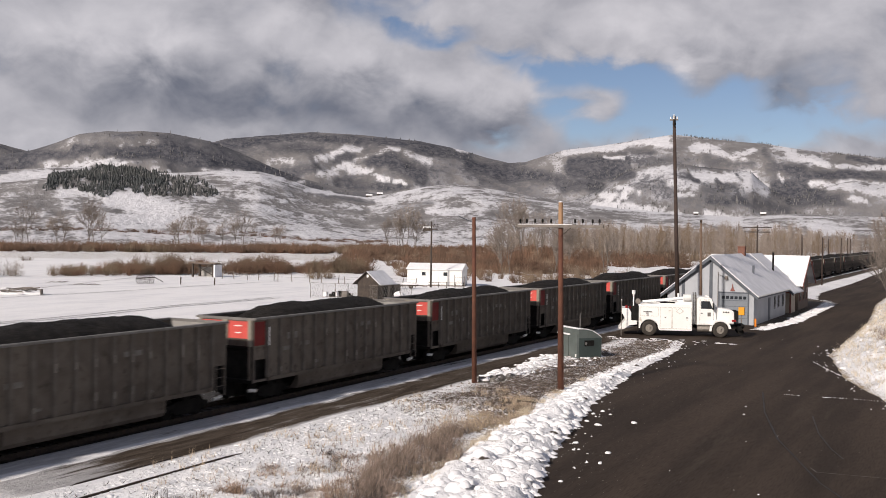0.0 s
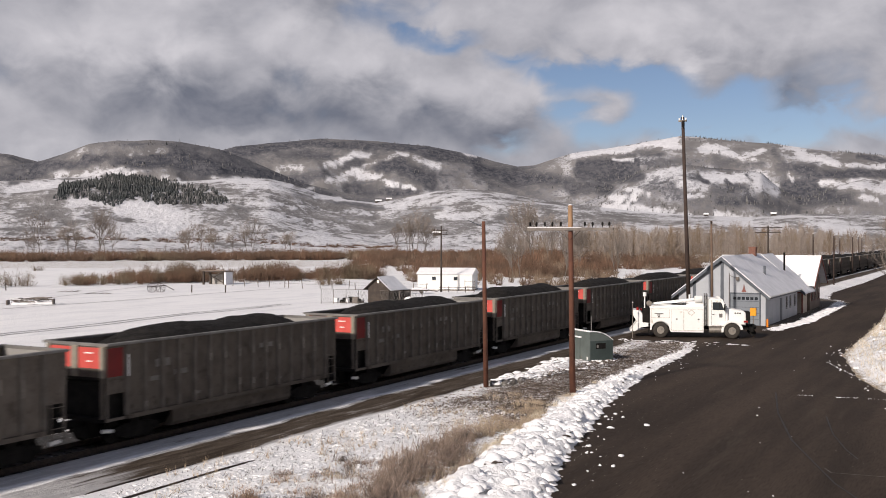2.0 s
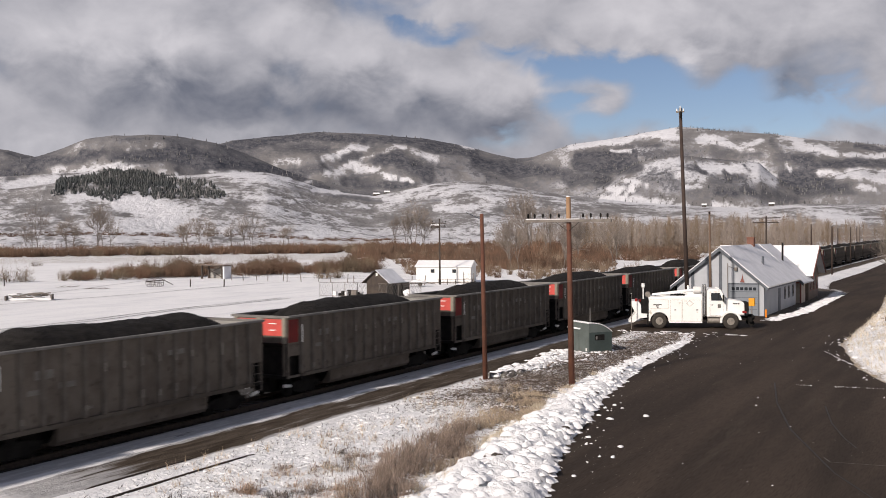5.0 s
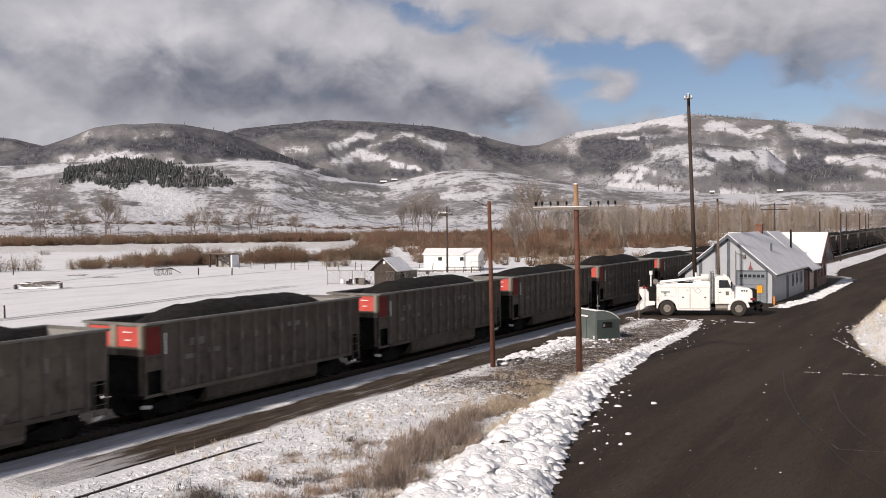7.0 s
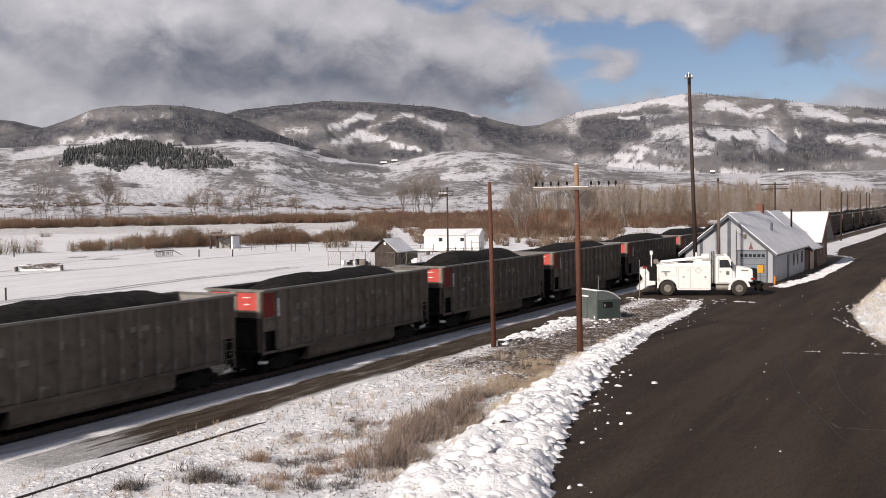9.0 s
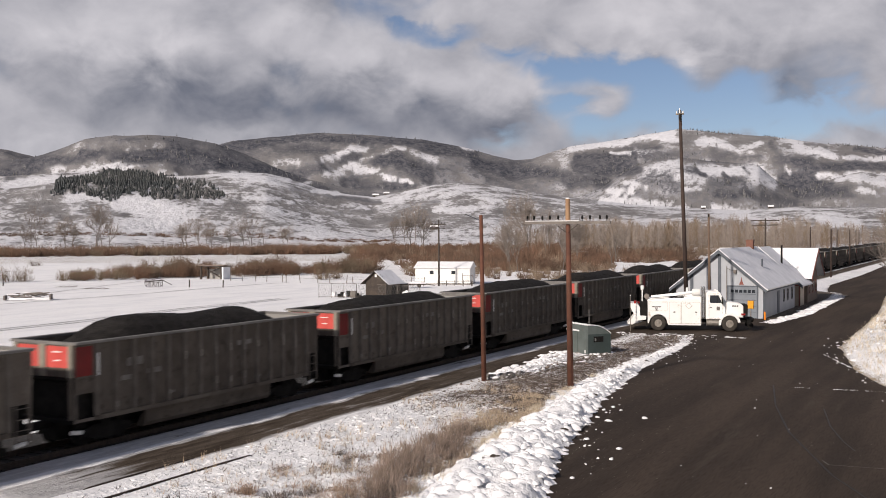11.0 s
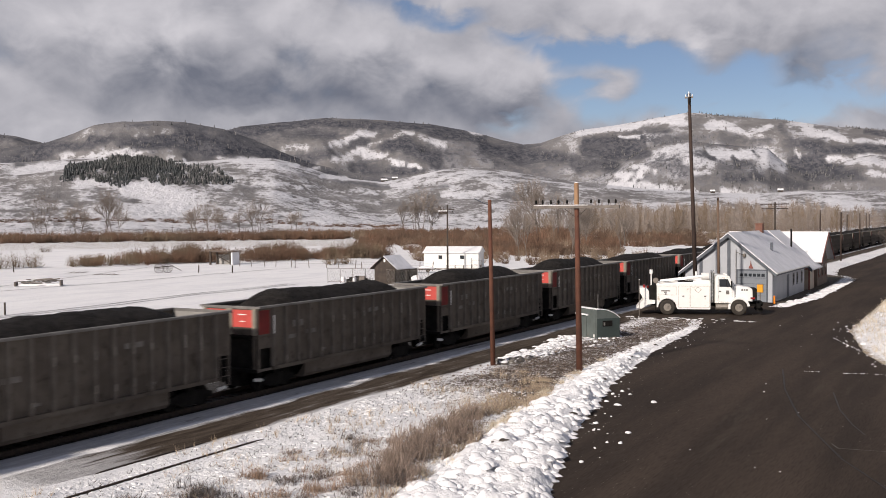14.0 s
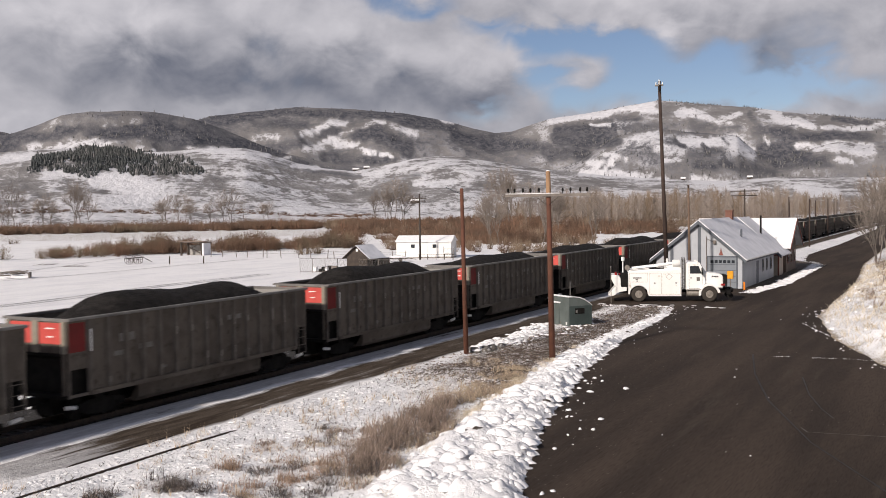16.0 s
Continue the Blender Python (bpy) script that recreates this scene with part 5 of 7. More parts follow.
def make_depot():
    d = thing("depot", "cream and dull-red railway depot with a snow-covered gable roof", "building")
    # link between garage and depot
    xm, ze, zp = -21.55, 2.80, 5.92
    k = (zp - ze) / (-18.0 - xm)
    for s in (1, -1):
        bm = B()
        xe = xm + s * 4.45
        prism(bm, [(xm, zp + 0.12), (xm, zp), (xe, zp - 4.45 * k), (xe, zp - 4.45 * k + 0.12)], "y", 108.2, 114.6)
        part("link_roof_slope", bm, M_SNOWDUST, d)
    bm = B()
    prism(bm, [(xm, zp + 0.1), (xm, zp - 0.2), (xm + 4.45, zp - 4.45 * k - 0.2), (xm + 4.45, zp - 4.45 * k + 0.1)], "y", 108.13, 108.196)
    part("link_barge_board", bm, M_TRIM, d)
    bm = B()
    prism(bm, [(xm, zp + 0.20), (xm, zp + 0.121), (xm + 4.4, zp - 4.4 * k + 0.121), (xm + 4.4, zp - 4.4 * k + 0.20)], "y", 108.2, 108.45)
    part("verge_snow", bm, M_SNOW, d, "line of snow along the roof edge")
    bm = B()
    prism(bm, [(-25.0, -0.2), (-25.0, 2.75), (xm, 5.85), (-18.25, 2.75), (-18.25, -0.2)], "y", 108.7, 114.8)
    part("link_wall", bm, M_CREAM, d)
    # main house with its ridge across the track's direction
    bm = B()
    x0, x1 = -27.0, -17.65
    prism(bm, [(114.6, -0.2), (114.6, 3.0), (118.0, 5.50), (121.4, 3.0), (121.4, -0.2)], "x", x0, x1)
    # Wall brown is deepened to carry the shade on this side.
    w = part("house_wall", bm, M_DEPOTBROWN, d, "brown board wall, deepened as in shade")
    for i in range(9):
        part("wainscot_board", box(B(), x1, x1 + 0.02, 114.7, 121.3, 0.05 + 0.29 * i, 0.05 + 0.29 * i + 0.27), M_DEPOTBROWN, w)
    for ye, m, label in ((113.4, M_SNOW, "roof slope under smooth white snow"), (122.6, M_SNOWDUST, "")):
        bm = B()
        prism(bm, [(118.0, 5.80), (118.0, 5.60), (ye, 2.6), (ye, 2.8)], "x", x0 - 0.8, -17.0)
        part("roof_slope", bm, m, d, label)
        bm = B()
        prism(bm, [(ye, 2.5), (ye, 2.72), (118.0, 5.72), (118.0, 5.46)], "x", -16.998, -16.94)
        part("barge_board", bm, M_OXIDE, d)
    # bay in cream and red under the link's eave
    part("bay_wall", box(B(), -18.24, -17.5, 109.1, 111.6, 0, 2.05), M_CREAM, d, "cream bay wall")
    part("bay_roof", box(B(), -18.24, -17.25, 108.8, 111.8, 2.05, 2.2), M_OXIDE, d)
    part("bay_front", box(B(), -18.05, -17.62, 108.95, 109.095, 0, 2.04), M_CREAM, d, "cream boarded bay front")
    for x in (-18.2, -17.615):
        part("corner_post", box(B(), x, x + 0.14, 108.93, 109.095, 0, 2.04), M_OXIDE, d, "dull red corner post")
    for y in (115.4, 117.6, 119.8):
        f = part("window_casing", box(B(), x1 + 0.02, x1 + 0.06, y, y + 0.9, 0.9, 2.3), M_OXIDE, d)
        part("pane", box(B(), x1 + 0.06, x1 + 0.068, y + 0.12, y + 0.78, 1.0, 2.2), M_GLASS, f)
    bm = B()
    rod(bm, (-19.6, 110.6, 3.9), (-19.6, 110.6, 6.2), 0.10, n=10)
    part("stove_pipe", bm, M_BLACK, d, "black stove pipe")


# ---- service truck ----
def wheel(parent, x, y, outer=1):
    w = new("wheel")
    w.parent = parent
    w.location = (x, y, 0.56)
    w.scale = (1.1, 1.0, 1.1)
    bm = B()
    prof = [(0.25, -0.12), (0.46, -0.15), (0.51, -0.11), (0.52, 0.0), (0.51, 0.11), (0.46, 0.15), (0.25, 0.12)]
    rings = []
    n = 28
    for i in range(n):
        a = 2 * math.pi * i / n
        rings.append([bm.verts.new((r * math.cos(a), o, r * math.sin(a))) for r, o in prof])
    for i in range(n):
        for j in range(len(prof) - 1):
            bm.faces.new((rings[i][j], rings[i][j + 1], rings[(i + 1) % n][j + 1], rings[(i + 1) % n][j]))
    part("tyre", bm, M_RUBBER, w, "dusty black tyre", smooth=True)
    bm = B()
    rod(bm, (0, -0.10, 0), (0, 0.10, 0), 0.255, n=24)
    rod(bm, (0, -outer * 0.10, 0), (0, -outer * 0.17, 0), 0.10, 0.075, 12)
    for i in range(8):
        a = 2 * math.pi * i / 8
        rod(bm, (0.17 * math.cos(a), -0.125, 0.17 * math.sin(a)), (0.17 * math.cos(a), 0.125, 0.17 * math.sin(a)), 0.028, n=6)
    part("rim", bm, M_ALU, w, "dull metal rim")
    return w


def make_truck():
    t = thing("service_truck", "white service truck with a tool body on the wet yard", "truck", pose(-25.25, 77.15, 0.02, 0, 0, 18.8))
    t.scale = (1.02, 1.02, 1.05)
    # frame
    for y in (-0.45, 0.37):
        part("chassis_rail", box(B(), 0.6, 8.7, y, y + 0.08, 0.62, 0.86), M_BLACK, t)
    part("rear_axle", rod(B(), (2.2, -1.0, 0.56), (2.2, 1.0, 0.56), 0.1, n=8), M_BLACK, t)
    part("front_axle", rod(B(), (7.42, -1.0, 0.56), (7.42, 1.0, 0.56), 0.08, n=8), M_BLACK, t)
    for x, y, o in ((2.2, -1.07, 1), (2.2, -0.76, 1), (2.2, 1.07, -1), (2.2, 0.76, -1), (7.42, -1.05, 1), (7.42, 1.05, -1)):
        wheel(t, x, y, o)
    # tool body with wheel arch, sloping top
    for s in (-1, 1):
        bm = B()
        arch = [(2.2 + 0.68 * math.cos(a), 0.52 + 0.68 * math.sin(a)) for a in (math.pi - 0.05 - (math.pi - 0.1) * i / 12 for i in range(13))]
        out = [(1.42, 0.55)] + arch + [(2.95, 0.42), (5.35, 0.42), (5.35, 2.35), (1.42, 2.2)]
        ys = sorted((s * 0.72, s * 1.22))
        prism(bm, out, "y", ys[0], ys[1])
        b = part("tool_body_side", bm, M_TRUCK, t, "white enamelled tool body side", 0.012)
        yo = s * 1.222
        for x0, x1, z0, z1 in ((1.5, 2.85, 1.45, 2.1), (3.0, 3.85, 0.55, 2.1), (3.9, 5.28, 0.55, 2.1)):
            for a in ((x0, x1, z0, z0 + 0.018), (x0, x1, z1, z1 + 0.018), (x0, x0 + 0.018, z0, z1), (x1, x1 + 0.018, z0, z1)):
                yy = sorted((yo, yo + s * 0.004))
                part("door_gap", box(B(), a[0], a[1], yy[0], yy[1], a[2], a[3]), M_CREAM, b)
        for x, z in ((2.0, 1.5), (3.3, 1.35), (4.9, 1.35)):
            yy = sorted((yo, yo + s * 0.03))
            part("latch", box(B(), x, x + 0.14, yy[0], yy[1], z, z + 0.07), M_CHROME, b)
        yy = sorted((yo, yo + s * 0.005))
        part("marking_bar", box(B(), 1.75, 2.4, yy[0], yy[1], 1.72, 1.80), M_CARRIM, b)
        part("marking_bar", box(B(), 1.95, 2.15, yy[0], yy[1], 1.62, 1.70), M_CARRIM, b)
        bm = B()
        prism(bm, [(4.45, 1.62), (4.72, 1.85), (4.45, 2.08), (4.18, 1.85)], "y", yy[0], yy[1])
        part("placard_outline", bm, M_CREAM, b)
        bm = B()
        prism(bm, [(4.45, 1.66), (4.67, 1.85), (4.45, 2.04), (4.23, 1.85)], "y", *sorted((yo, yo + s * 0.007)))
        part("placard_face", bm, M_TRUCK, b)
    part("tool_body_deck", box(B(), 1.42, 5.35, -0.72, 0.72, 0.9, 1.5), M_TRUCK, t)
    part("body_bulkhead", box(B(), 5.25, 5.349, -0.72, 0.72, 1.5, 2.4), M_TRUCK, t)
    bm = B()
    prism(bm, [(1.42, 2.18), (5.35, 2.34), (5.35, 2.68), (3.6, 2.62), (1.42, 2.32)], "y", -0.95, 0.95)
    part("body_top_cover", bm, M_TRUCK, t, "", 0.03)
    part("roof_recess", box(B(), 3.0, 4.1, -0.955, -0.951, 2.40, 2.52), M_BLACK, t, "dark slot")
    # boom on top
    bm = B()
    rod(bm, (1.7, -0.6, 2.45), (5.0, -0.6, 2.85), 0.10, 0.08, 8)
    part("boom", bm, M_TRUCK, t, "white folded boom")
    bm = B()
    rod(bm, (4.35, -0.6, 2.7), (4.35, -0.6, 3.15), 0.07, n=8)
    part("boom_post", bm, M_TRUCK, t)
    bm = B()
    rod(bm, (4.7, -0.95, 2.82), (5.25, -0.95, 2.82), 0.26, n=16)
    part("round_tank", bm, M_WHITE, t, "round white tank", 0.02)
    part("top_rail", rod(B(), (1.5, -1.1, 2.38), (4.2, -1.1, 2.62), 0.025, n=6), M_CHROME, t)
    # rear platform
    part("rear_cabinet", box(B(), 0.88, 1.38, -1.15, 1.15, 1.05, 2.15), M_BLACK, t, "black rear cabinet")
    bm = B()
    prism(bm, [(0.42, 1.15), (0.86, 0.98), (0.86, 1.72), (0.66, 1.98), (0.12, 1.98), (0.16, 1.62)], "y", -1.18, 1.18)
    part("tail_box", bm, M_TRUCK, t, "", 0.03)
    bm = B()
    prism(bm, [(-0.1, 0.46), (0.3, 0.42), (0.75, 0.72), (1.3, 0.80), (1.3, 1.08), (0.42, 1.12)], "y", -1.2, 1.2)
    part("rear_bumper", bm, M_TRUCK, t, "", 0.02)
    part("mud_flap", box(B(), 1.30, 1.34, -1.2, -0.6, 0.25, 0.9), M_BLACK, t)
    part("tail_lamp", rod(B(), (0.5, -1.0, 1.95), (0.5, -1.0, 2.2), 0.1, n=10), M_LAMPRED, t, "red tail lamp")
    part("tail_lamp", rod(B(), (0.75, -0.7, 1.95), (0.75, -0.7, 2.1), 0.09, n=10), M_LAMPRED, t, "red tail lamp")
    bm = B()
    rod(bm, (1.02, -0.9, 2.15), (1.02, -0.9, 3.2), 0.05, n=8)
    rod(bm, (1.02, -0.9, 3.0), (1.02, -0.9, 3.3), 0.13, n=10)
    part("mast", bm, M_TRUCK, t, "white mast with a lamp head")
    bm = B()
    rod(bm, (1.35, -1.0, 2.5), (1.35, -0.7, 2.5), 0.2, n=16)
    part("hose_reel", bm, M_GREYWOOD, t)
    # exhaust stacks behind the cab
    for x, y in ((5.45, -1.0), (5.62, -0.85)):
        bm = B()
        rod(bm, (x, y, 0.9), (x, y, 3.1), 0.07, n=10)
        rod(bm, (x, y, 3.1), (x - 0.06, y, 3.25), 0.06, n=10)
        part("exhaust_stack", bm, M_CHROME, t, "chromed exhaust stack")
    # cab
    bm = B()
    prism(bm, [(5.72, 0.85), (6.75, 0.85), (7.12, 1.3), (7.12, 2.12), (6.72, 2.86), (5.9, 2.92), (5.72, 2.8)], "y", -1.08, 1.08)
    c = part("cab", bm, M_TRUCK, t, "white truck cab", 0.04)
    for s in (-1, 1):
        yy = sorted((s * 1.08, s * 1.092))
        bm = B()
        prism(bm, [(6.0, 2.06), (6.86, 2.06), (6.62, 2.62), (6.0, 2.62)], "y", *yy)
        part("side_window", bm, M_GLASS, c, "dark side window")
        part("window_post", box(B(), 6.50, 6.54, *sorted((s * 1.092, s * 1.10)), 2.06, 2.62), M_BLACK, c)
        for a in ((5.92, 5.935, 0.95, 2.75), (6.92, 6.935, 1.25, 2.0), (5.92, 6.72, 0.95, 0.97)):
            part("door_gap", box(B(), a[0], a[1], yy[0], yy[1], a[2], a[3]), M_GREYWOOD, c)
        part("door_handle", box(B(), 5.99, 6.13, *sorted((s * 1.08, s * 1.12)), 1.72, 1.77), M_BLACK, c)
        part("door_emblem", box(B(), 6.48, 6.72, *sorted((s * 1.08, s * 1.088)), 1.52, 1.80), M_MARK, c, "faded square emblem")
        bm = B()
        box(bm, 6.82, 6.90, *sorted((s * 1.22, s * 1.42)), 2.0, 2.5)
        rod(bm, (6.85, s * 1.08, 2.45), (6.85, s * 1.3, 2.45), 0.02, n=6)
        part("mirror", bm, M_CHROME if s > 0 else M_BLACK, c, "", 0.02)
        # fender arch
        bm = B()
        n = 12
        outer = [(7.42 + 0.80 * math.cos(a), 0.55 + 0.80 * math.sin(a)) for a in (math.pi + 0.15 - (math.pi + 0.0) * i / n for i in range(n + 1))]
        inner = [(7.42 + 0.62 * math.cos(a), 0.55 + 0.62 * math.sin(a)) for a in (math.pi + 0.15 - (math.pi + 0.0) * i / n for i in range(n + 1))]
        prism(bm, outer + inner[::-1], "y", *sorted((s * 0.80, s * 1.22)))
        part("fender", bm, M_TRUCK, t, "", 0.015)
        part("headlight", box(B(), 8.52, 8.72, *sorted((s * 0.85, s * 1.12)), 1.05, 1.3), M_GLASS, t, "", 0.03)
        part("turn_lamp", box(B(), 8.25, 8.55, *sorted((s * 1.12, s * 1.16)), 1.18, 1.32), M_LAMPRED, t)
        part("step_tank", rod(B(), (5.75, s * 0.98, 0.62), (6.75, s * 0.98, 0.62), 0.24, n=14), M_ALU, t, "dull metal step tank")
        part("step_plate", box(B(), 5.75, 6.8, *sorted((s * 0.9, s * 1.24)), 0.87, 0.91), M_ALU, t)
    bm = B()
    v = [bm.verts.new(p) for p in ((7.145, -0.98, 2.14), (7.145, 0.98, 2.14), (6.755, 0.92, 2.84), (6.755, -0.92, 2.84))]
    bm.faces.new(v)
    v2 = [bm.verts.new((q.co.x - 0.02, q.co.y, q.co.z - 0.01)) for q in v]
    bm.faces.new(v2[::-1])
    for i in range(4):
        bm.faces.new((v[i], v2[i], v2[(i + 1) % 4], v[(i + 1) % 4]))
    part("windshield", bm, M_GLASS, c, "dark windshield")
    for y in (-0.7, 0, 0.7):
        part("roof_lamp", box(B(), 6.45, 6.6, y - 0.06, y + 0.06, 2.87, 2.96), M_WHITE, c)
    bm = B()
    prism(bm, [(7.08, 1.0), (7.08, 2.13), (7.45, 2.12), (8.30, 1.98), (8.44, 1.84), (8.46, 1.0)], "y", -0.88, 0.88)
    h = part("hood", bm, M_TRUCK, t, "white sloping hood", 0.05)
    part("grille", box(B(), 8.465, 8.76, -0.80, 0.80, 0.98, 1.92), M_BLACK, h, "black grille", 0.02)
    for i in range(3):
        part("hood_vent", box(B(), 7.62 + 0.17 * i, 7.73 + 0.17 * i, -0.89, -0.875, 1.78, 1.88), M_BLACK, h)
    part("front_bumper", box(B(), 8.72, 8.98, -1.15, 1.15, 0.5, 0.86), M_BLACK, t, "", 0.03)
    for s in (-1, 1):
        bm = B()
        rod(bm, (8.95, s * 0.72, 0.42), (8.95, s * 0.84, 0.42), 0.22, n=14)
        rod(bm, (8.8, s * 0.78, 0.6), (8.95, s * 0.78, 0.42), 0.06, n=8)
        part("rail_guide_wheel", bm, M_BLACK, t, "small black rail guide wheel")
    part("winch", rod(B(), (9.1, -0.4, 0.75), (9.1, 0.4, 0.75), 0.13, n=12), M_BLACK, t)
    part("front_frame", box(B(), 8.95, 9.2, -0.9, 0.9, 0.82, 0.95), M_BLACK, t)


# ---- field buildings ----
def make_white_shed():
    g = thing("white_shed", "long white metal shed with two small windows and a door", "shed", pose(-88.3, 152.9, -1.25, 0, 0, 17.0))
    L, D = 9.6, 5.6
    bm = B()
    prism(bm, [(0, 0), (0, 2.85), (D / 2, 3.75), (D, 2.85), (D, 0)], "x", 0, L)
    w = part("shed_wall", bm, M_WHITE, g)
    for i in range(1, 24):
        part("panel_seam", box(B(), L / 24 * i, L / 24 * i + 0.03, -0.012, 0, 0.05, 2.8), M_WHITE, w)
    for s in (0, 1):
        bm = B()
        y0 = D / 2
        y1 = -0.25 if s == 0 else D + 0.25
        prism(bm, [(y0, 3.85), (y0, 3.76), (y1, 2.78), (y1, 2.87)], "x", -0.2, L + 0.2)
        part("roof_slope", bm, M_SNOW, g, "snow-white roof slope")
    for x in (2.5, 6.3):
        f = part("window_frame", box(B(), x + 0.1, x + 0.75, -0.05, -0.013, 1.75, 2.35), M_BLACK, g)
        part("pane", box(B(), x + 0.15, x + 0.40, -0.06, -0.051, 1.82, 2.28), M_GLASS, f)
        part("pane", box(B(), x + 0.45, x + 0.70, -0.06, -0.051, 1.82, 2.28), M_GLASS, f)
    part("door", box(B(), 4.6, 5.5, -0.04, -0.013, 0.14, 2.25), M_WHITE, g, "white door")
    part("foundation", box(B(), -0.05, L + 0.05, -0.02, D, -0.3, 0.12), M_GREYWOOD, g)


def make_shed_yard():
    """The small gate, low rails and snowed-in trailer before the white shed."""
    g = thing("wire_gate", "grey wire gate standing before the white shed", "gate", pose(-78.7, 152.2, -1.25, 0, 0, 17))
    for x in (0.0, 1.7):
        part("gate_post", rod(B(), (x, 0, 0), (x, 0, 1.85 if x else 2.1), 0.045, n=6), M_GREYWOOD, g)
    for z in (0.2, 0.9, 1.7):
        part("gate_rail", rod(B(), (0, 0, z), (1.7, 0, z), 0.025, n=5), M_GREYWOOD, g)
    for i in range(1, 8):
        part("gate_wire", rod(B(), (0.21 * i, 0, 0.2), (0.21 * i, 0, 1.7), 0.008, n=4), M_GREYWOOD, g)
    f = thing("rail_fence", "low dark rail fence before the white shed", "fence", pose(-81.7, 149.1, -1.25, 0, 0, 12))
    for i in range(5):
        part("rail_post", rod(B(), (1.45 * i, 0, 0), (1.45 * i, 0, 0.95), 0.06, n=6), M_DARKWOOD, f)
    for z in (0.45, 0.8):
        part("rail", rod(B(), (-0.3, 0.07, z), (6.1, 0.07, z + 0.05), 0.04, n=6), M_DARKWOOD, f)
    t = thing("flat_trailer", "low flat trailer buried in snow between the sheds", "trailer", pose(-83.0, 143.5, -1.25, 0, 0, 20))
    part("trailer_bed", box(B(), -2.0, 2.0, -0.7, 0.7, 0.45, 0.62), M_DARKWOOD, t, "", 0.02)
    bm = B()
    prism(bm, [(-1.95, 0.625), (-1.7, 0.95), (-0.9, 0.86), (0.2, 1.02), (1.2, 0.84), (1.95, 0.625)], "y", -0.65, 0.65)
    part("snow_load", bm, M_SNOW, t, "uneven snow on the trailer", 0.05)
    for x in (-1.2, 0.9):
        part("trailer_wheel", rod(B(), (x, -0.82, 0.33), (x, -0.72, 0.33), 0.33, n=14), M_RUBBER, t)
    part("drawbar", rod(B(), (2.0, 0, 0.5), (3.4, 0, 0.35), 0.05, n=6), M_DARKWOOD, t)


def make_dark_shed():
    g = thing("wooden_shed", "dark brown board shed with a pale snowy roof", "shed", pose(-74.45, 115.6, -1.25))
    g.scale = (0.92, 0.92, 0.93)
    W, L, H, P = 3.5, 4.0, 2.6, 4.0
    bm = B()
    prism(bm, [(0, 0), (0, H), (W / 2, P), (W, H), (W, 0)], "y", 0, L)
    w = part("shed_wall", bm, M_DARKWOOD, g)
    for i in range(14):
        z = 0.1 + 0.27 * i
        a = 0 if z < H else (z - H) / (P - H) * W / 2
        if W - 2 * a > 0.5:
            part("board", box(B(), a + 0.03, W - a - 0.03, -0.02, 0, z, z + 0.24), M_DARKWOOD, w)
    for i in range(9):
        part("board", box(B(), W, W + 0.02, 0.02, L - 0.02, 0.1 + 0.27 * i, 0.34 + 0.27 * i), M_DARKWOOD, w)
    k = (P - H) / (W / 2)
    for s in (-1, 1):
        bm = B()
        xe = W / 2 + s * (W / 2 + 0.6)
        prism(bm, [(W / 2, P + 0.12), (W / 2, P + 0.02), (xe, H - 0.6 * k + 0.02), (xe, H - 0.6 * k + 0.12)], "y", -0.4, L + 0.3)
        part("roof_slope", bm, M_SNOWDUST if s > 0 else M_DARKWOOD, g)
    part("gable_light", box(B(), W / 2 - 0.15, W / 2 + 0.15, -0.06, -0.021, 3.2, 3.6), M_WHITE, g, "small white gable plate")
    part("door", box(B(), W + 0.021, W + 0.05, 1.5, 2.6, 0, 2.0), M_BLACK, g, "dark doorway")
    part("lean_to", box(B(), W - 0.5, W + 0.3, L, L + 1.8, 0, 2.1), M_DARKWOOD, g)
    part("lean_to_roof", box(B(), W - 0.6, W + 0.5, L - 0.05 + 0.36, L + 2.0, 2.1, 2.2), M_SNOW, g)


def make_shelter():
    g = thing("field_shelter", "open-fronted weathered wooden animal shelter in the snow", "shelter", pose(-136.2, 152.0, -1.3, 0, 0, 12))
    g.scale = (1.0, 1.0, 1.02)
    for x in (0, 4.4):
        for y in (0, 2.6):
            part("post", box(B(), x, x + 0.32, y, y + 0.32, 0, 2.6 - 0.1 * y), M_DARKWOOD, g)
    part("rear_boards", box(B(), 0, 4.6, 2.93, 3.0, 0.0, 1.9), M_CARIN, g, "pale weathered rear boards")
    part("side_boarding", box(B(), 4.73, 5.05, 0.0, 2.8, 0.0, 2.4), M_SNOWDUST, g, "pale whitewashed side boarding")
    bm = B()
    prism(bm, [(-0.3, 2.62), (-0.3, 2.82), (3.1, 2.5), (3.1, 2.30)], "x", -0.35, 5.3)
    part("roof", bm, M_DEPOTBROWN, g, "weathered brown roof edge")
    for s in (-1, 1):
        bm = B()
        rod(bm, (2.4 - s * 1.9, 0.1, 0.5), (2.4 + s * 1.9, 0.1, 2.4), 0.08, n=6)
        part("brace", bm, M_DARKWOOD, g)


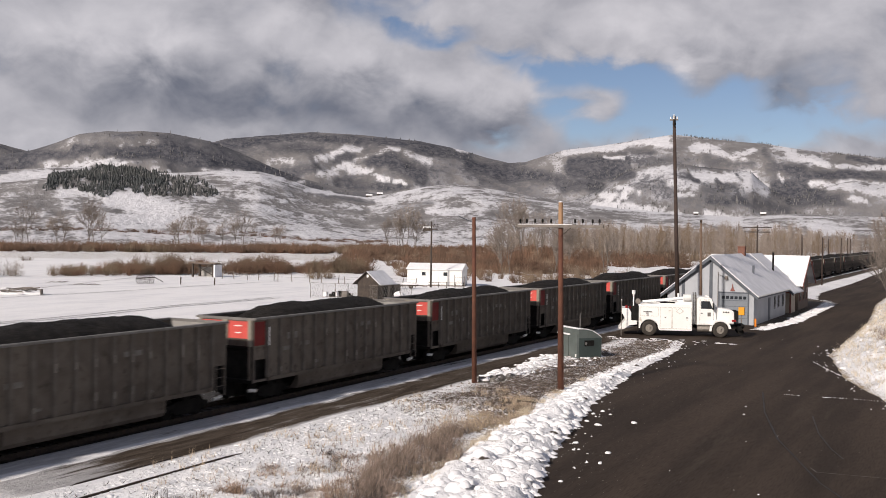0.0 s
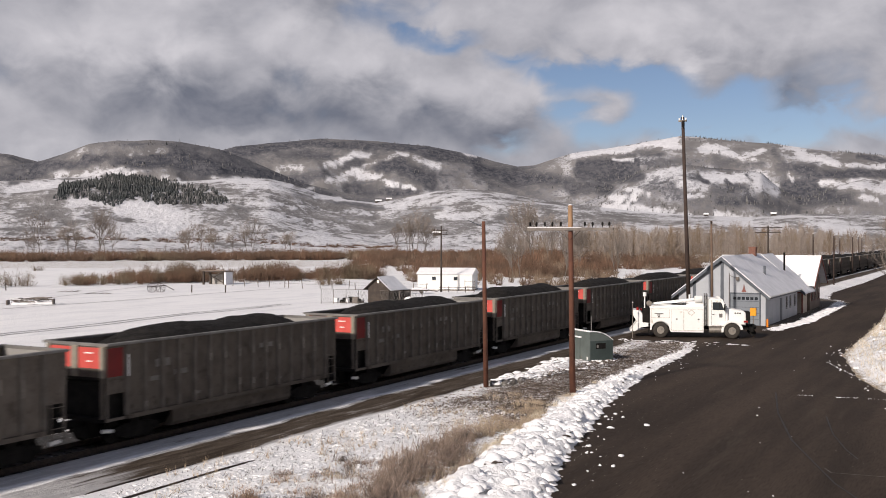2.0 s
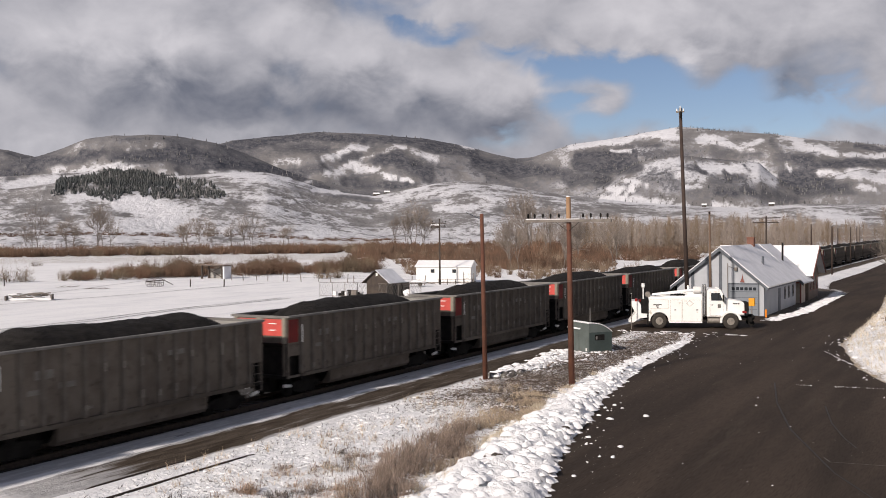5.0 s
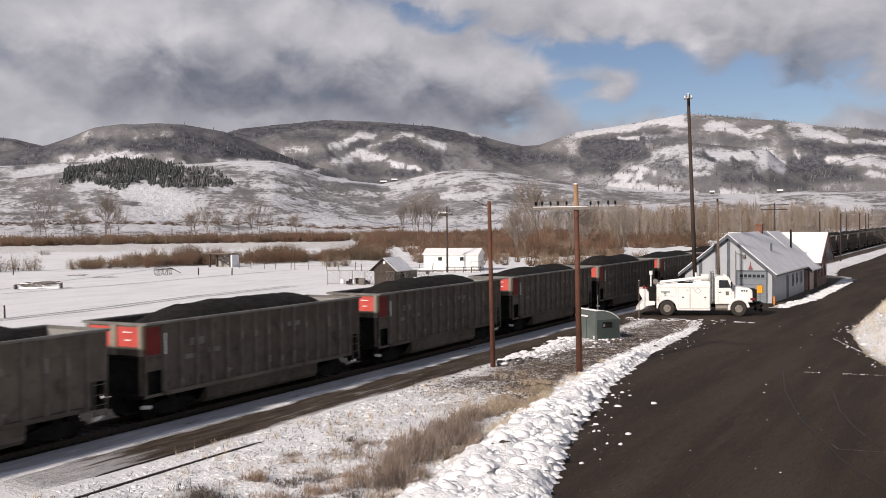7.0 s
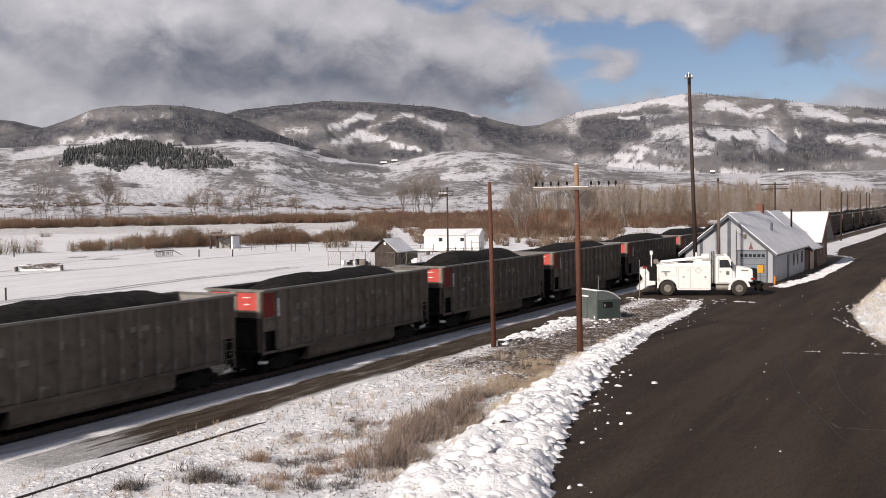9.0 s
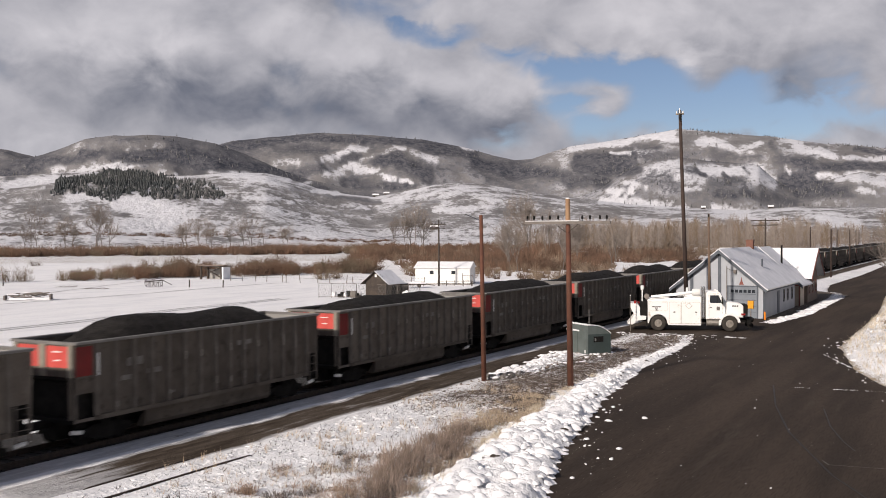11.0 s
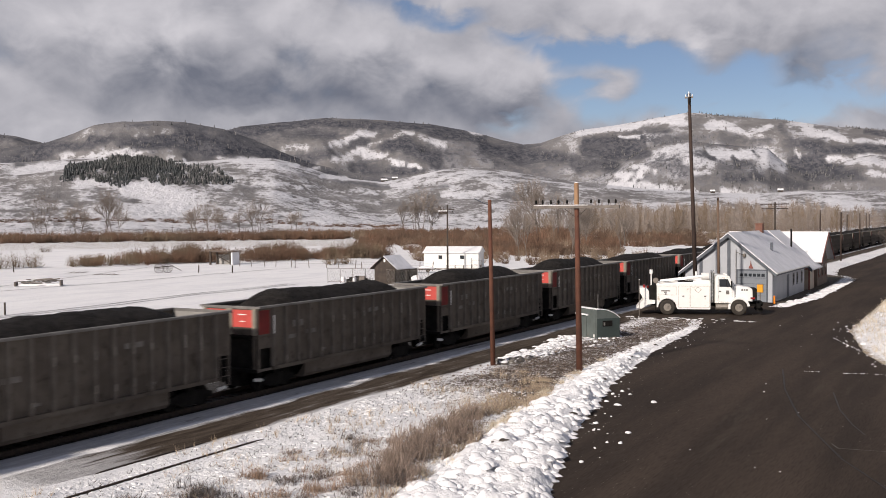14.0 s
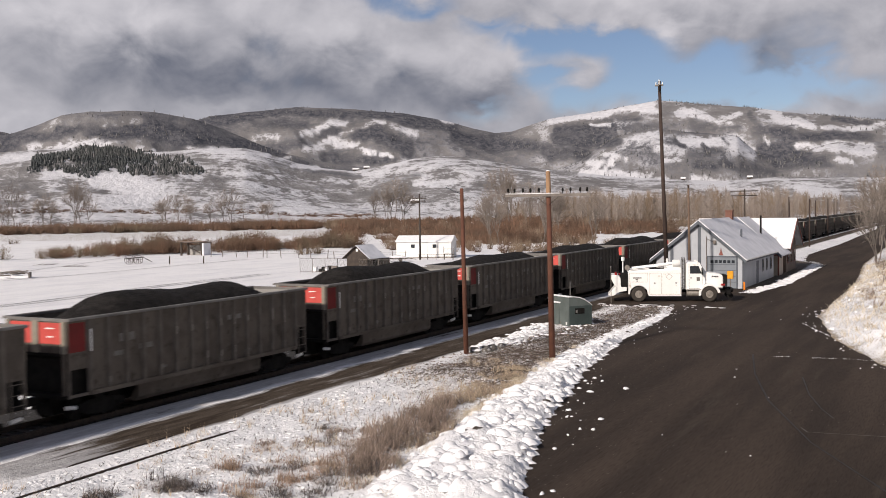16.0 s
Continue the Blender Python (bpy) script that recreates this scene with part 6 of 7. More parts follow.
def make_fences():
    rnd = random.Random(11)
    f = thing("wire_fence", "old wire fence on grey posts across the snowfield", "fence")
    a, b = Vector((-127, 150)), Vector((-84, 149))
    for i in range(16):
        p = a.lerp(b, i / 15) + Vector((rnd.uniform(-0.3, 0.3), rnd.uniform(-1, 1)))
        bm = B()
        rod(bm, (p.x, p.y, -1.5), (p.x + rnd.uniform(-0.25, 0.25), p.y, rnd.uniform(0.0, 0.35)), 0.07, n=6)
        part("post", bm, M_GREYWOOD, f)
    for z in (-0.5, -0.05):
        part("wire", rod(B(), (a.x, a.y, z), (b.x, b.y, z), 0.015, n=4), M_GREYWOOD, f)
    c = thing("chain_link_pen", "chain-link pen on steel posts beside the wooden shed", "fence")
    pts = [Vector((-82.0, 115.4)), Vector((-76.6, 116.6)), Vector((-71.0, 115.2)), Vector((-66.5, 116.4))]
    for p, q in zip(pts, pts[1:]):
        n = 3
        for i in range(n + 1):
            s = p.lerp(q, i / n)
            part("steel_post", rod(B(), (s.x, s.y, -1.4), (s.x, s.y, 0.75), 0.04, n=6), M_GREYWOOD, c)
        for z in (0.72, -1.1):
            part("rail", rod(B(), (p.x, p.y, z), (q.x, q.y, z), 0.025, n=5), M_GREYWOOD, c)
        bm = B()
        for i in range(22):
            u = i / 22
            for v0, v1 in ((0, 1), (1, 0)):
                s0, s1 = p.lerp(q, u), p.lerp(q, min(1.0, u + 0.09))
                rod(bm, (s0.x, s0.y, -1.1 if v0 == 0 else 0.7), (s1.x, s1.y, 0.7 if v0 == 0 else -1.1), 0.008, n=3, caps=False)
        part("mesh", bm, M_CARRIM, c, "grey wire mesh")


def make_junk():
    rnd = random.Random(6)
    # timber pile in the field
    t = thing("timber_pile", "low pile of snowy grey timber and pipe in the field", "timber pile", pose(-115, 94.3, -1.22, 0, 0, 41))
    part("long_beam", box(B(), -2.2, 3.0, -0.9, -0.7, 0, 0.28), M_SNOW, t, "snow-covered long beam")
    for i in range(40):
        x, y = rnd.uniform(-2.6, 1.3), rnd.uniform(-0.7, 0.9)
        z, ln, a = rnd.uniform(0.1, 0.85), rnd.uniform(0.7, 2.0), rnd.uniform(-0.5, 0.5)
        bm = B()
        rod(bm, (x, y, z), (x + ln * math.cos(a), y + ln * math.sin(a), max(0.08, z + rnd.uniform(-0.3, 0.3))), rnd.uniform(0.05, 0.1), n=6)
        part("log", bm, M_SNOW if i % 3 == 0 else M_GREYWOOD, t)
    part("frame_end", box(B(), 2.9, 3.1, -0.9, 0.8, 0, 0.7), M_GREYWOOD, t)
    part("frame_end", box(B(), -2.9, -2.7, -0.9, 0.8, 0, 0.6), M_GREYWOOD, t)
    # old implement
    c = thing("hay_rake", "rusty old wheeled hay implement in the snow", "farm implement", pose(-122.6, 125.9, -1.25, 0, 0, 40))
    for x in (-0.9, 0.5):
        bm = B()
        for i in range(16):
            a0, a1 = 2 * math.pi * i / 16, 2 * math.pi * (i + 1) / 16
            rod(bm, (x + 0.75 * math.cos(a0), 0, 0.75 + 0.75 * math.sin(a0)), (x + 0.75 * math.cos(a1), 0, 0.75 + 0.75 * math.sin(a1)), 0.04, n=5, caps=False)
        for i in range(8):
            a = math.pi * i / 4
            rod(bm, (x, 0, 0.75), (x + 0.75 * math.cos(a), 0, 0.75 + 0.75 * math.sin(a)), 0.025, n=4, caps=False)
        part("spoked_wheel", bm, M_RUST, c)
    part("beam", rod(B(), (-1.6, 0.3, 0.9), (1.4, 0.3, 1.15), 0.09, n=6), M_RUST, c)
    for i in range(9):
        part("tine", rod(B(), (-1.3 + 0.32 * i, 0.3, 1.0), (-1.45 + 0.32 * i, 0.9, 0.05), 0.03, n=5), M_RUST, c)
    part("tongue", rod(B(), (1.3, 0.3, 1.1), (2.7, 0.1, 0.35), 0.06, n=6), M_RUST, c)
    for x, y in ((-117.5, 128.5), (-112.0, 130.5), (-150, 118)):
        p = thing("fence_post", "leaning weathered fence post in the snow", "post", pose(x, y, -1.4, 4, 6, 0), group="field posts")
        part("post_wood", box(B(), -0.08, 0.08, -0.08, 0.08, 0, 1.4), M_DARKWOOD, p, "", 0.02)
    p = thing("fence_post", "short dark fence post in the snow", "post", pose(-82.7, 64.0, -1.4), group="field posts")
    part("post_wood", box(B(), -0.06, 0.06, -0.06, 0.06, 0, 1.3), M_DARKWOOD, p)
    # a fallen branch pile
    for x, y in ((-137, 120), (-128, 118)):
        d = thing("dead_branch", "fallen grey dead branch on the snow", "branch", pose(x, y, -1.4, 0, 0, 30))
        bm = B()
        for i in range(9):
            a = rnd.uniform(-0.6, 0.6)
            rod(bm, (-2 + 0.4 * i, 0, 0.1), (-2 + 0.4 * i + 1.2 * math.cos(a), rnd.uniform(-0.4, 0.4), 0.2 + 0.35 * abs(math.sin(a))), 0.045, 0.02, 5)
        part("bough", bm, M_GREYWOOD, d)
    # snowy scrap by the pen
    s = thing("scrap_heap", "snow-capped heap of scrap metal beside the pen", "scrap heap", pose(-79.3, 118.2, -1.25))
    for i in range(18):
        bm = B()
        x, y, z = rnd.uniform(-2.0, 2.0), rnd.uniform(-1.0, 1.0), rnd.uniform(0.0, 0.7)
        box(bm, x - rnd.uniform(0.15, 0.5), x + rnd.uniform(0.15, 0.5), y - 0.25, y + 0.25, 0, z + 0.25)
        part("scrap_piece", bm, (M_BLACK, M_GREYWOOD, M_SNOW)[i % 3], s, "", 0.05)
    s = thing("snowy_boulder", "snow-capped boulder beside the wooden shed", "boulder", pose(-69.6, 118.5, -1.25))
    bm = bmesh.new()
    bmesh.ops.create_icosphere(bm, subdivisions=3, radius=0.75)
    for v in bm.verts:
        v.co *= 1 + 0.25 * noise.noise(v.co * 1.6)
        v.co.z = v.co.z * 0.8 + 0.5
    part("stone", bm, M_SNOW, s, smooth=True)
    # broken stones by the slim pole
    rubble = thing("rubble_stones", "snow-dusted grey rubble stones beside the slim pole", "stones", pose(-22.85, 47.6, -0.1))
    for x, y, r in ((0.0, 0.0, 0.34), (0.42, 0.35, 0.30), (0.1, 0.75, 0.32), (0.3, 1.35, 0.30), (0.55, 1.95, 0.26), (0.05, 2.1, 0.22), (0.35, 2.7, 0.24)):
        for name, m, k, up, sq in (("stone", M_STONE, 1.0, 0.12, 0.85), ("snow_cap", M_SNOW, 0.72, 0.33, 0.42)):
            bm = bmesh.new()
            bmesh.ops.create_icosphere(bm, subdivisions=2, radius=r * k)
            for v in bm.verts:
                v.co *= 1 + 0.42 * noise.noise(v.co * 3.1 + Vector((x * 9, y * 7, 0)))
                v.co = Vector((v.co.x * 1.25 + x, v.co.y + y, v.co.z * sq + up * r * 2))
            if name == "stone" or r > 0.25:
                part(name, bm, m, rubble)


make_poles()
make_bin()
make_garage()
make_depot()
make_truck()
make_white_shed()
make_shed_yard()
make_dark_shed()
make_shelter()
make_fences()
make_junk()


# ---- plants ----
def blades(items, name, material):
    """Thin upright blades: foot, tip and width of each."""
    n = len(items)
    feet, tips, wide = np.array([i[0] for i in items]), np.array([i[1] for i in items]), np.array([i[2] for i in items])
    ang = np.random.RandomState(len(items)).uniform(-0.9, 0.9, n)
    side = np.stack([np.cos(ang), np.sin(ang), np.zeros(n)], 1) * wide[:, None] * 0.5
    verts = np.stack([feet - side, feet + side, tips], 1).reshape(-1, 3)
    faces = np.arange(3 * n).reshape(-1, 3)
    return mesh_from(name, verts.tolist(), faces.tolist(), material)


def shrub_blades(rnd, x, y, z, r, h, count, width, out):
    """Stems that fan out from the foot to an uneven dome, with side twigs."""
    lob = [(rnd.uniform(0, 6.28), rnd.uniform(0.6, 1.1)) for _ in range(4)]
    for _ in range(count // 2):
        a = rnd.uniform(0, 2 * math.pi)
        t = math.acos(1 - rnd.random() * 0.92)
        k = rnd.uniform(0.7, 1.0) * max(w * (0.75 + 0.25 * math.cos(a - b)) for b, w in lob)
        f = rnd.uniform(0.0, 0.35) * r
        foot = (x + f * math.cos(a), y + f * math.sin(a), z - 0.1)
        tip = (x + r * k * math.sin(t) * math.cos(a), y + r * k * math.sin(t) * math.sin(a), z + h * k * (0.25 + 0.75 * math.cos(t)))
        out.append((foot, tip, width * rnd.uniform(0.7, 1.5)))
        u = rnd.uniform(0.35, 0.8)
        mid = tuple(p + (q - p) * u for p, q in zip(foot, tip))
        d = r * 0.28
        out.append((mid, (mid[0] + rnd.uniform(-d, d), mid[1] + rnd.uniform(-d, d), mid[2] + h * rnd.uniform(0.08, 0.3)), width * rnd.uniform(0.5, 1.0)))


def brush_tangle(rnd, r, h, count, width, out, at=(0.0, 0.0, 0.0)):
    """A clump of bent stems that fork into crossing twigs."""
    cores = [(rnd.gauss(0, 0.3) * r, rnd.gauss(0, 0.3) * r, rnd.uniform(0.6, 1.05)) for _ in range(7)]
    for _ in range(count // 2):
        cx, cy, k = rnd.choice(cores)
        a, lean = rnd.uniform(0, 6.28), abs(rnd.gauss(0, 0.75))
        p = Vector((at[0] + cx + rnd.gauss(0, 0.1), at[1] + cy + rnd.gauss(0, 0.1), at[2] - 0.08))
        d = Vector((math.cos(a) * math.sin(lean), math.sin(a) * math.sin(lean), math.cos(lean)))
        ln = h * k * rnd.uniform(0.45, 1.0)
        w = width * rnd.uniform(0.7, 1.4)
        q = p + d * ln * 0.6
        tip = q + (d + Vector((rnd.gauss(0, 0.4), rnd.gauss(0, 0.4), rnd.gauss(-0.1, 0.3)))) * ln * 0.45
        out.append((tuple(p), tuple(q + d * ln * 0.15), w))
        out.append((tuple(q), tuple(tip), w * 0.8))
        for _ in range(3):
            s = p.lerp(q, rnd.uniform(0.35, 1.0))
            e = s + Vector((rnd.gauss(0, 0.55), rnd.gauss(0, 0.55), rnd.gauss(0.35, 0.4))) * ln * 0.38
            out.append((tuple(s), tuple(e), w * 0.6))


def round_bush(rnd, r, h, count, width, out, at):
    """A rounded leafless bush: lobes filled with short fine twigs."""
    lobes = [(rnd.gauss(0, 0.38) * r, rnd.gauss(0, 0.38) * r, rnd.uniform(0.35, 0.62) * r, rnd.uniform(0.65, 1.0) * h) for _ in range(5)]
    for i in range(count):
        cx, cy, lr, lh = lobes[i % 5]
        a, t = rnd.uniform(0, 6.28), math.acos(1 - rnd.random())
        k = rnd.random() ** 0.5
        p = Vector((at[0] + cx + lr * k * math.sin(t) * math.cos(a), at[1] + cy + lr * k * math.sin(t) * math.sin(a), at[2] + lh * k * math.cos(t) * 0.85))
        d = Vector((math.cos(a) * math.sin(t) + rnd.gauss(0, 0.35), math.sin(a) * math.sin(t) + rnd.gauss(0, 0.35), 0.7 + rnd.gauss(0, 0.3)))
        out.append((tuple(p), tuple(p + d * lh * rnd.uniform(0.10, 0.2)), width * rnd.uniform(0.8, 1.8)))
    for _ in range(count // 12):
        cx, cy, lr, lh = rnd.choice(lobes)
        a, u = rnd.uniform(0, 6.28), rnd.random()
        out.append(((at[0] + cx * 0.6, at[1] + cy * 0.6, at[2] - 0.1), (at[0] + cx + lr * u * math.cos(a), at[1] + cy + lr * u * math.sin(a), at[2] + lh * (1 - 0.4 * u)), width * 1.4))


def polar(az, r):
    return -r * math.sin(radians(az)), r * math.cos(radians(az))


def make_thickets():
    rnd = random.Random(21)
    near, tan, far, olive = [], [], [], []
    # shrub row along the near edge of the pasture
    for i in range(215):
        az = rnd.uniform(32.5, 48.4)
        r = 228 - 1.2 * (az - 33) + rnd.uniform(-6, 22)
        x, y = polar(az, r)
        k = nz(az, 1.0, 0.75, 6.0)
        if k < -0.32:
            continue
        h = rnd.uniform(2.4, 4.6) * (0.75 + 0.4 * ease(49, 44, az)) * (0.95 + 0.7 * k)
        round_bush(rnd, rnd.uniform(1.8, 3.2), h * 0.9, 520, 0.06, olive if rnd.random() < 0.35 else near, (x, y, -1.2))
    for az, r, h in ((50.9, 205, 3.9), (51.6, 207, 4.2), (52.4, 204, 4.0), (53.2, 206, 4.0), (48.8, 206, 2.8), (48.2, 212, 3.0), (50.3, 306, 2.0), (38.9, 232, 3.2), (35.1, 196, 3.1), (34.3, 198, 2.8)):
        x, y = polar(az, r)
        round_bush(rnd, 2.2, h * 0.95, 520, 0.055, olive, (x, y, -1.2))
    # bands of willow far across the valley
    for i in range(900):
        az = rnd.uniform(31, 60)
        r = rnd.choice((rnd.uniform(430, 540), rnd.uniform(430, 480), rnd.uniform(770, 800)))
        x, y = polar(az, r)
        if r > 700:
            shrub_blades(rnd, x, y, hill_height(az, r), rnd.uniform(4, 8), rnd.uniform(1.5, 2.8), 60, 0.3, far)
            continue
        shrub_blades(rnd, x, y, -1.2, rnd.uniform(4, 7), rnd.uniform(4.4, 6.6), 110, 0.18, far if rnd.random() < 0.8 else olive)
    for i in range(1250):
        az = rnd.uniform(14.5, 33.5)
        r = 235 + 380 * rnd.random() ** 1.3
        if az < 19 and r < 300 or az > 30 and r < 330 and rnd.random() < 0.8:
            continue
        x, y = polar(az, r)
        if x > -75:
            continue
        k = 0.75 + 0.9 * nz(x, y, 0.02, 3.0)
        shrub_blades(rnd, x, y, -1.2, rnd.uniform(2.5, 5.0), rnd.uniform(3.5, 6.5) * max(0.4, k), 130, 0.04 + 0.0003 * r, far if rnd.random() < 0.85 else tan)
    for i in range(150):
        az = rnd.uniform(13.5, 30.5)
        r = rnd.uniform(165, 250)
        x, y = polar(az, r)
        if x > -52 or nz(x, y, 0.03, 8.0) < -0.1 or (-95 < x < -75 and 145 < y < 172):
            continue
        shrub_blades(rnd, x, y, -1.2, rnd.uniform(1.2, 2.6), rnd.uniform(1.8, 4.0), 150, 0.05, tan if rnd.random() < 0.7 else near)
    for i in range(600):
        az = rnd.uniform(-4, 16)
        r = rnd.uniform(380, 800)
        x, y = polar(az, r)
        if x > -95:
            continue
        shrub_blades(rnd, x, y, -1.2, rnd.uniform(4, 7), rnd.uniform(3, 5), 60, 0.22, tan)
    tagged(new("willow_row", blades(near, "willow_row", M_WILLOW)), "red-brown leafless willow row along the pasture", "shrubs", kind="stuff")
    tagged(new("olive_willows", blades(olive, "olive_willows", M_OLIVE)), "dull olive-brown leafless willows in the snow", "shrubs", kind="stuff")
    tagged(new("pale_shrubs", blades(tan, "pale_shrubs", M_WILLOWTAN)), "tan leafless shrubs standing in snow", "shrubs", kind="stuff")
    tagged(new("willow_thicket", blades(far, "willow_thicket", M_WILLOW)), "wide red-brown willow thickets across the valley floor", "shrubs", kind="stuff")


def bare_tree(seed, h, spread, twigs, name="bare_tree", label="bare grey cottonwood tree with open branching crown"):
    """A leafless tree: tapered trunk, forked limbs and many fine twigs."""
    rnd = random.Random(seed)
    t = thing(name, label, "tree", group="valley trees")
    trunk, limbs, ends = B(), B(), []

    def grow(p, d, ln, r, depth):
        q = p + d * ln
        rod(trunk if depth < 1 else limbs, p, q, r, r * 0.72, 6 if depth < 2 else 4 if depth < 3 else 3, caps=False)
        if depth >= 1:
            ends.append((p.lerp(q, 0.6), d, ln))
            ends.append((q, d, ln))
        if depth == 4:
            return
        kids = (3, 3, 3, 2)[depth] + (rnd.random() < 0.4)
        for i in range(kids):
            a = 6.28 * (i + rnd.uniform(-0.3, 0.3)) / kids
            tilt = rnd.uniform(0.15, 0.5) * spread * (0.55 if i == 0 else 1.0)
            u = d.orthogonal().normalized()
            v = d.cross(u)
            e = (d * math.cos(tilt) + (u * math.cos(a) + v * math.sin(a)) * math.sin(tilt) + Vector((0, 0, 0.10))).normalized()
            grow(p.lerp(q, rnd.uniform(0.6, 1.0) if i else 1.0), e, ln * rnd.uniform(0.62, 0.92), r * (0.62 if i else 0.72), depth + 1)

    for i in range(rnd.choice((1, 2, 2, 3))):
        a = rnd.uniform(0, 6.28)
        grow(Vector((0.4 * math.cos(a), 0.4 * math.sin(a), -0.4)), Vector((0.16 * math.cos(a), 0.16 * math.sin(a), 1)).normalized(), h * 0.37, h * 0.012, 0)
    part("trunk", trunk, M_BARK, t)
    part("branching", limbs, M_BARK, t)
    items = []
    for _ in range(twigs):
        m, out, ln = rnd.choice(ends)
        v = (out + Vector((rnd.gauss(0, 0.5), rnd.gauss(0, 0.5), rnd.gauss(0.2, 0.35)))).normalized() * h * rnd.uniform(0.03, 0.11)
        items.append((tuple(m), tuple(m + v), h * 0.0034 * rnd.uniform(0.6, 1.4)))
    ob = new("crown", blades(items, "crown", M_TWIG))
    ob.parent = t
    return t


# place and height of each tree of the valley floor
VALLEY_TREES = ((-476, 398, 18), (-493, 408, 10), (-451, 396, 16), (-479, 424, 14), (-448, 414, 20), (-438, 410, 18), (-465, 440, 16), (-419, 457, 15), (-441, 478, 13), (-407, 454, 14), (-438, 494, 14), (-415, 474, 13), (-413, 489, 13), (-413, 502, 14), (-391, 481, 17), (-423, 533, 12), (-401, 524, 13), (-422, 559, 12), (-357, 590, 17), (-330, 560, 19), (-321, 554, 20), (-326, 574, 18), (-318, 560, 18), (-325, 558, 17), (-534, 436, 11))


def make_trees():
    rnd = random.Random(8)
    kinds = [bare_tree(31 + i, 20.0, 1.35 + 0.15 * (i % 3), 3800) for i in range(5)]
    big = bare_tree(77, 23.5, 1.5, 4800, label="tall bare cottonwood tree above the red willows")
    big.matrix_basis = pose(-158, 362, -1.2, 0, 0, 40)
    big.scale = (0.66, 0.66, 0.9)
    spots = list(VALLEY_TREES) + [(-168, 388, 16), (-150, 380, 15), (-120, 300, 12), (-112, 292, 11), (-127, 305, 13), (-92, 205, 9), (-98, 214, 10), (-84, 210, 8), (-104, 226, 11), (-77, 224, 9)]
    used = [False] * 5
    for i, (x, y, h) in enumerate(spots):
        k = i % 5
        m = pose(x, y, -1.3, 0, 0, rnd.uniform(0, 360))
        ob = kinds[k] if not used[k] else copy_thing(kinds[k], m)
        ob.matrix_basis = m
        s = h / 20.0
        ob.scale = (s * rnd.uniform(0.85, 1.1), s * rnd.uniform(0.85, 1.1), s)
        used[k] = True
    # roadside trees far on the bank
    for x, y, h in ((-9.5, 128, 7.5), (-8.0, 135, 8.5), (-10.5, 160, 9), (-8.5, 116, 6.5), (-13.5, 185, 10), (-16, 220, 11)):
        ob = copy_thing(kinds[int(abs(x)) % 5], pose(x, y, 0.3, 0, 0, rnd.uniform(0, 360)))
        ob["group"], ob["label"] = "roadside trees", "small bare grey tree on the snowy roadside bank"
        ob.scale = (h / 20.0,) * 3
    # the woods beyond the garage: trunks and twigs of many trees in one sheet of stuff
    twigs, pale = [], []
    for i in range(1250):
        az = rnd.uniform(-6, 24.5)
        r = rnd.uniform(400, 760)
        if az > 21 and r < 560:
            continue
        x, y = polar(az, r)
        if x > -62:
            continue
        h = rnd.uniform(10, 20) * (1 - 0.25 * ease(20, 24.5, az)) * (0.68 + 0.32 * ease(2, 10, az))
        out = twigs if rnd.random() < 0.65 else pale
        out.append(((x, y, -1.5), (x + rnd.uniform(-1.5, 1.5), y, -1.2 + h * 0.9), 0.30))
        wide = rnd.uniform(0.16, 0.34)
        for _ in range(180):
            u = rnd.uniform(0.12, 0.9)
            a = rnd.uniform(0, 6.28)
            d = wide * h * rnd.uniform(0.3, 1.0) * (1.15 - u)
            foot = (x + 0.25 * d * math.cos(a), y, -1.2 + h * u * 0.8)
            out.append((foot, (x + d * math.cos(a) * 1.5, y + d * math.sin(a), foot[2] + h * rnd.uniform(-0.02, 0.22)), rnd.uniform(0.06, 0.16)))
    wood = thing("bare_woods", "belt of bare grey-brown woods beyond the garage", "woods", kind="stuff")
    for nm, it, m in (("brown_wood", twigs, M_TWIG), ("tan_wood", pale, M_WILLOWTAN)):
        ob = new(nm, blades(it, nm, m))
        ob.parent = wood
        ob["kind"] = "stuff"


def cone_tree(verts, faces, x, y, z, h, r, rnd):
    for t in range(3):
        z0, z1 = z + h * (0.05 + 0.27 * t), z + h * (0.5 + 0.25 * t)
        rr = r * (1 - 0.27 * t)
        n = len(verts)
        a0 = rnd.uniform(0, 1)
        for i in range(5):
            a = a0 + 2 * math.pi * i / 5
            verts.append((x + rr * math.cos(a) * rnd.uniform(0.8, 1.2), y + rr * math.sin(a), z0))
        verts.append((x, y, min(z1, z + h)))
        for i in range(5):
            faces.append((n + i, n + (i + 1) % 5, n + 5))


# outline of the conifer stand: azimuth and height angle
STAND_TOP = ((40.25, 2.14), (40.98, 2.68), (41.59, 2.98), (43.08, 3.12), (44.2, 3.27), (44.55, 3.74), (46, 3.6), (47.98, 3.15), (49.1, 2.99), (49.42, 2.48))
STAND_FOOT = ((40.25, 1.99), (42.17, 1.86), (44.24, 1.9), (45.7, 2.17), (46.41, 1.7), (46.99, 1.86), (47.98, 2.14), (49.42, 2.01))


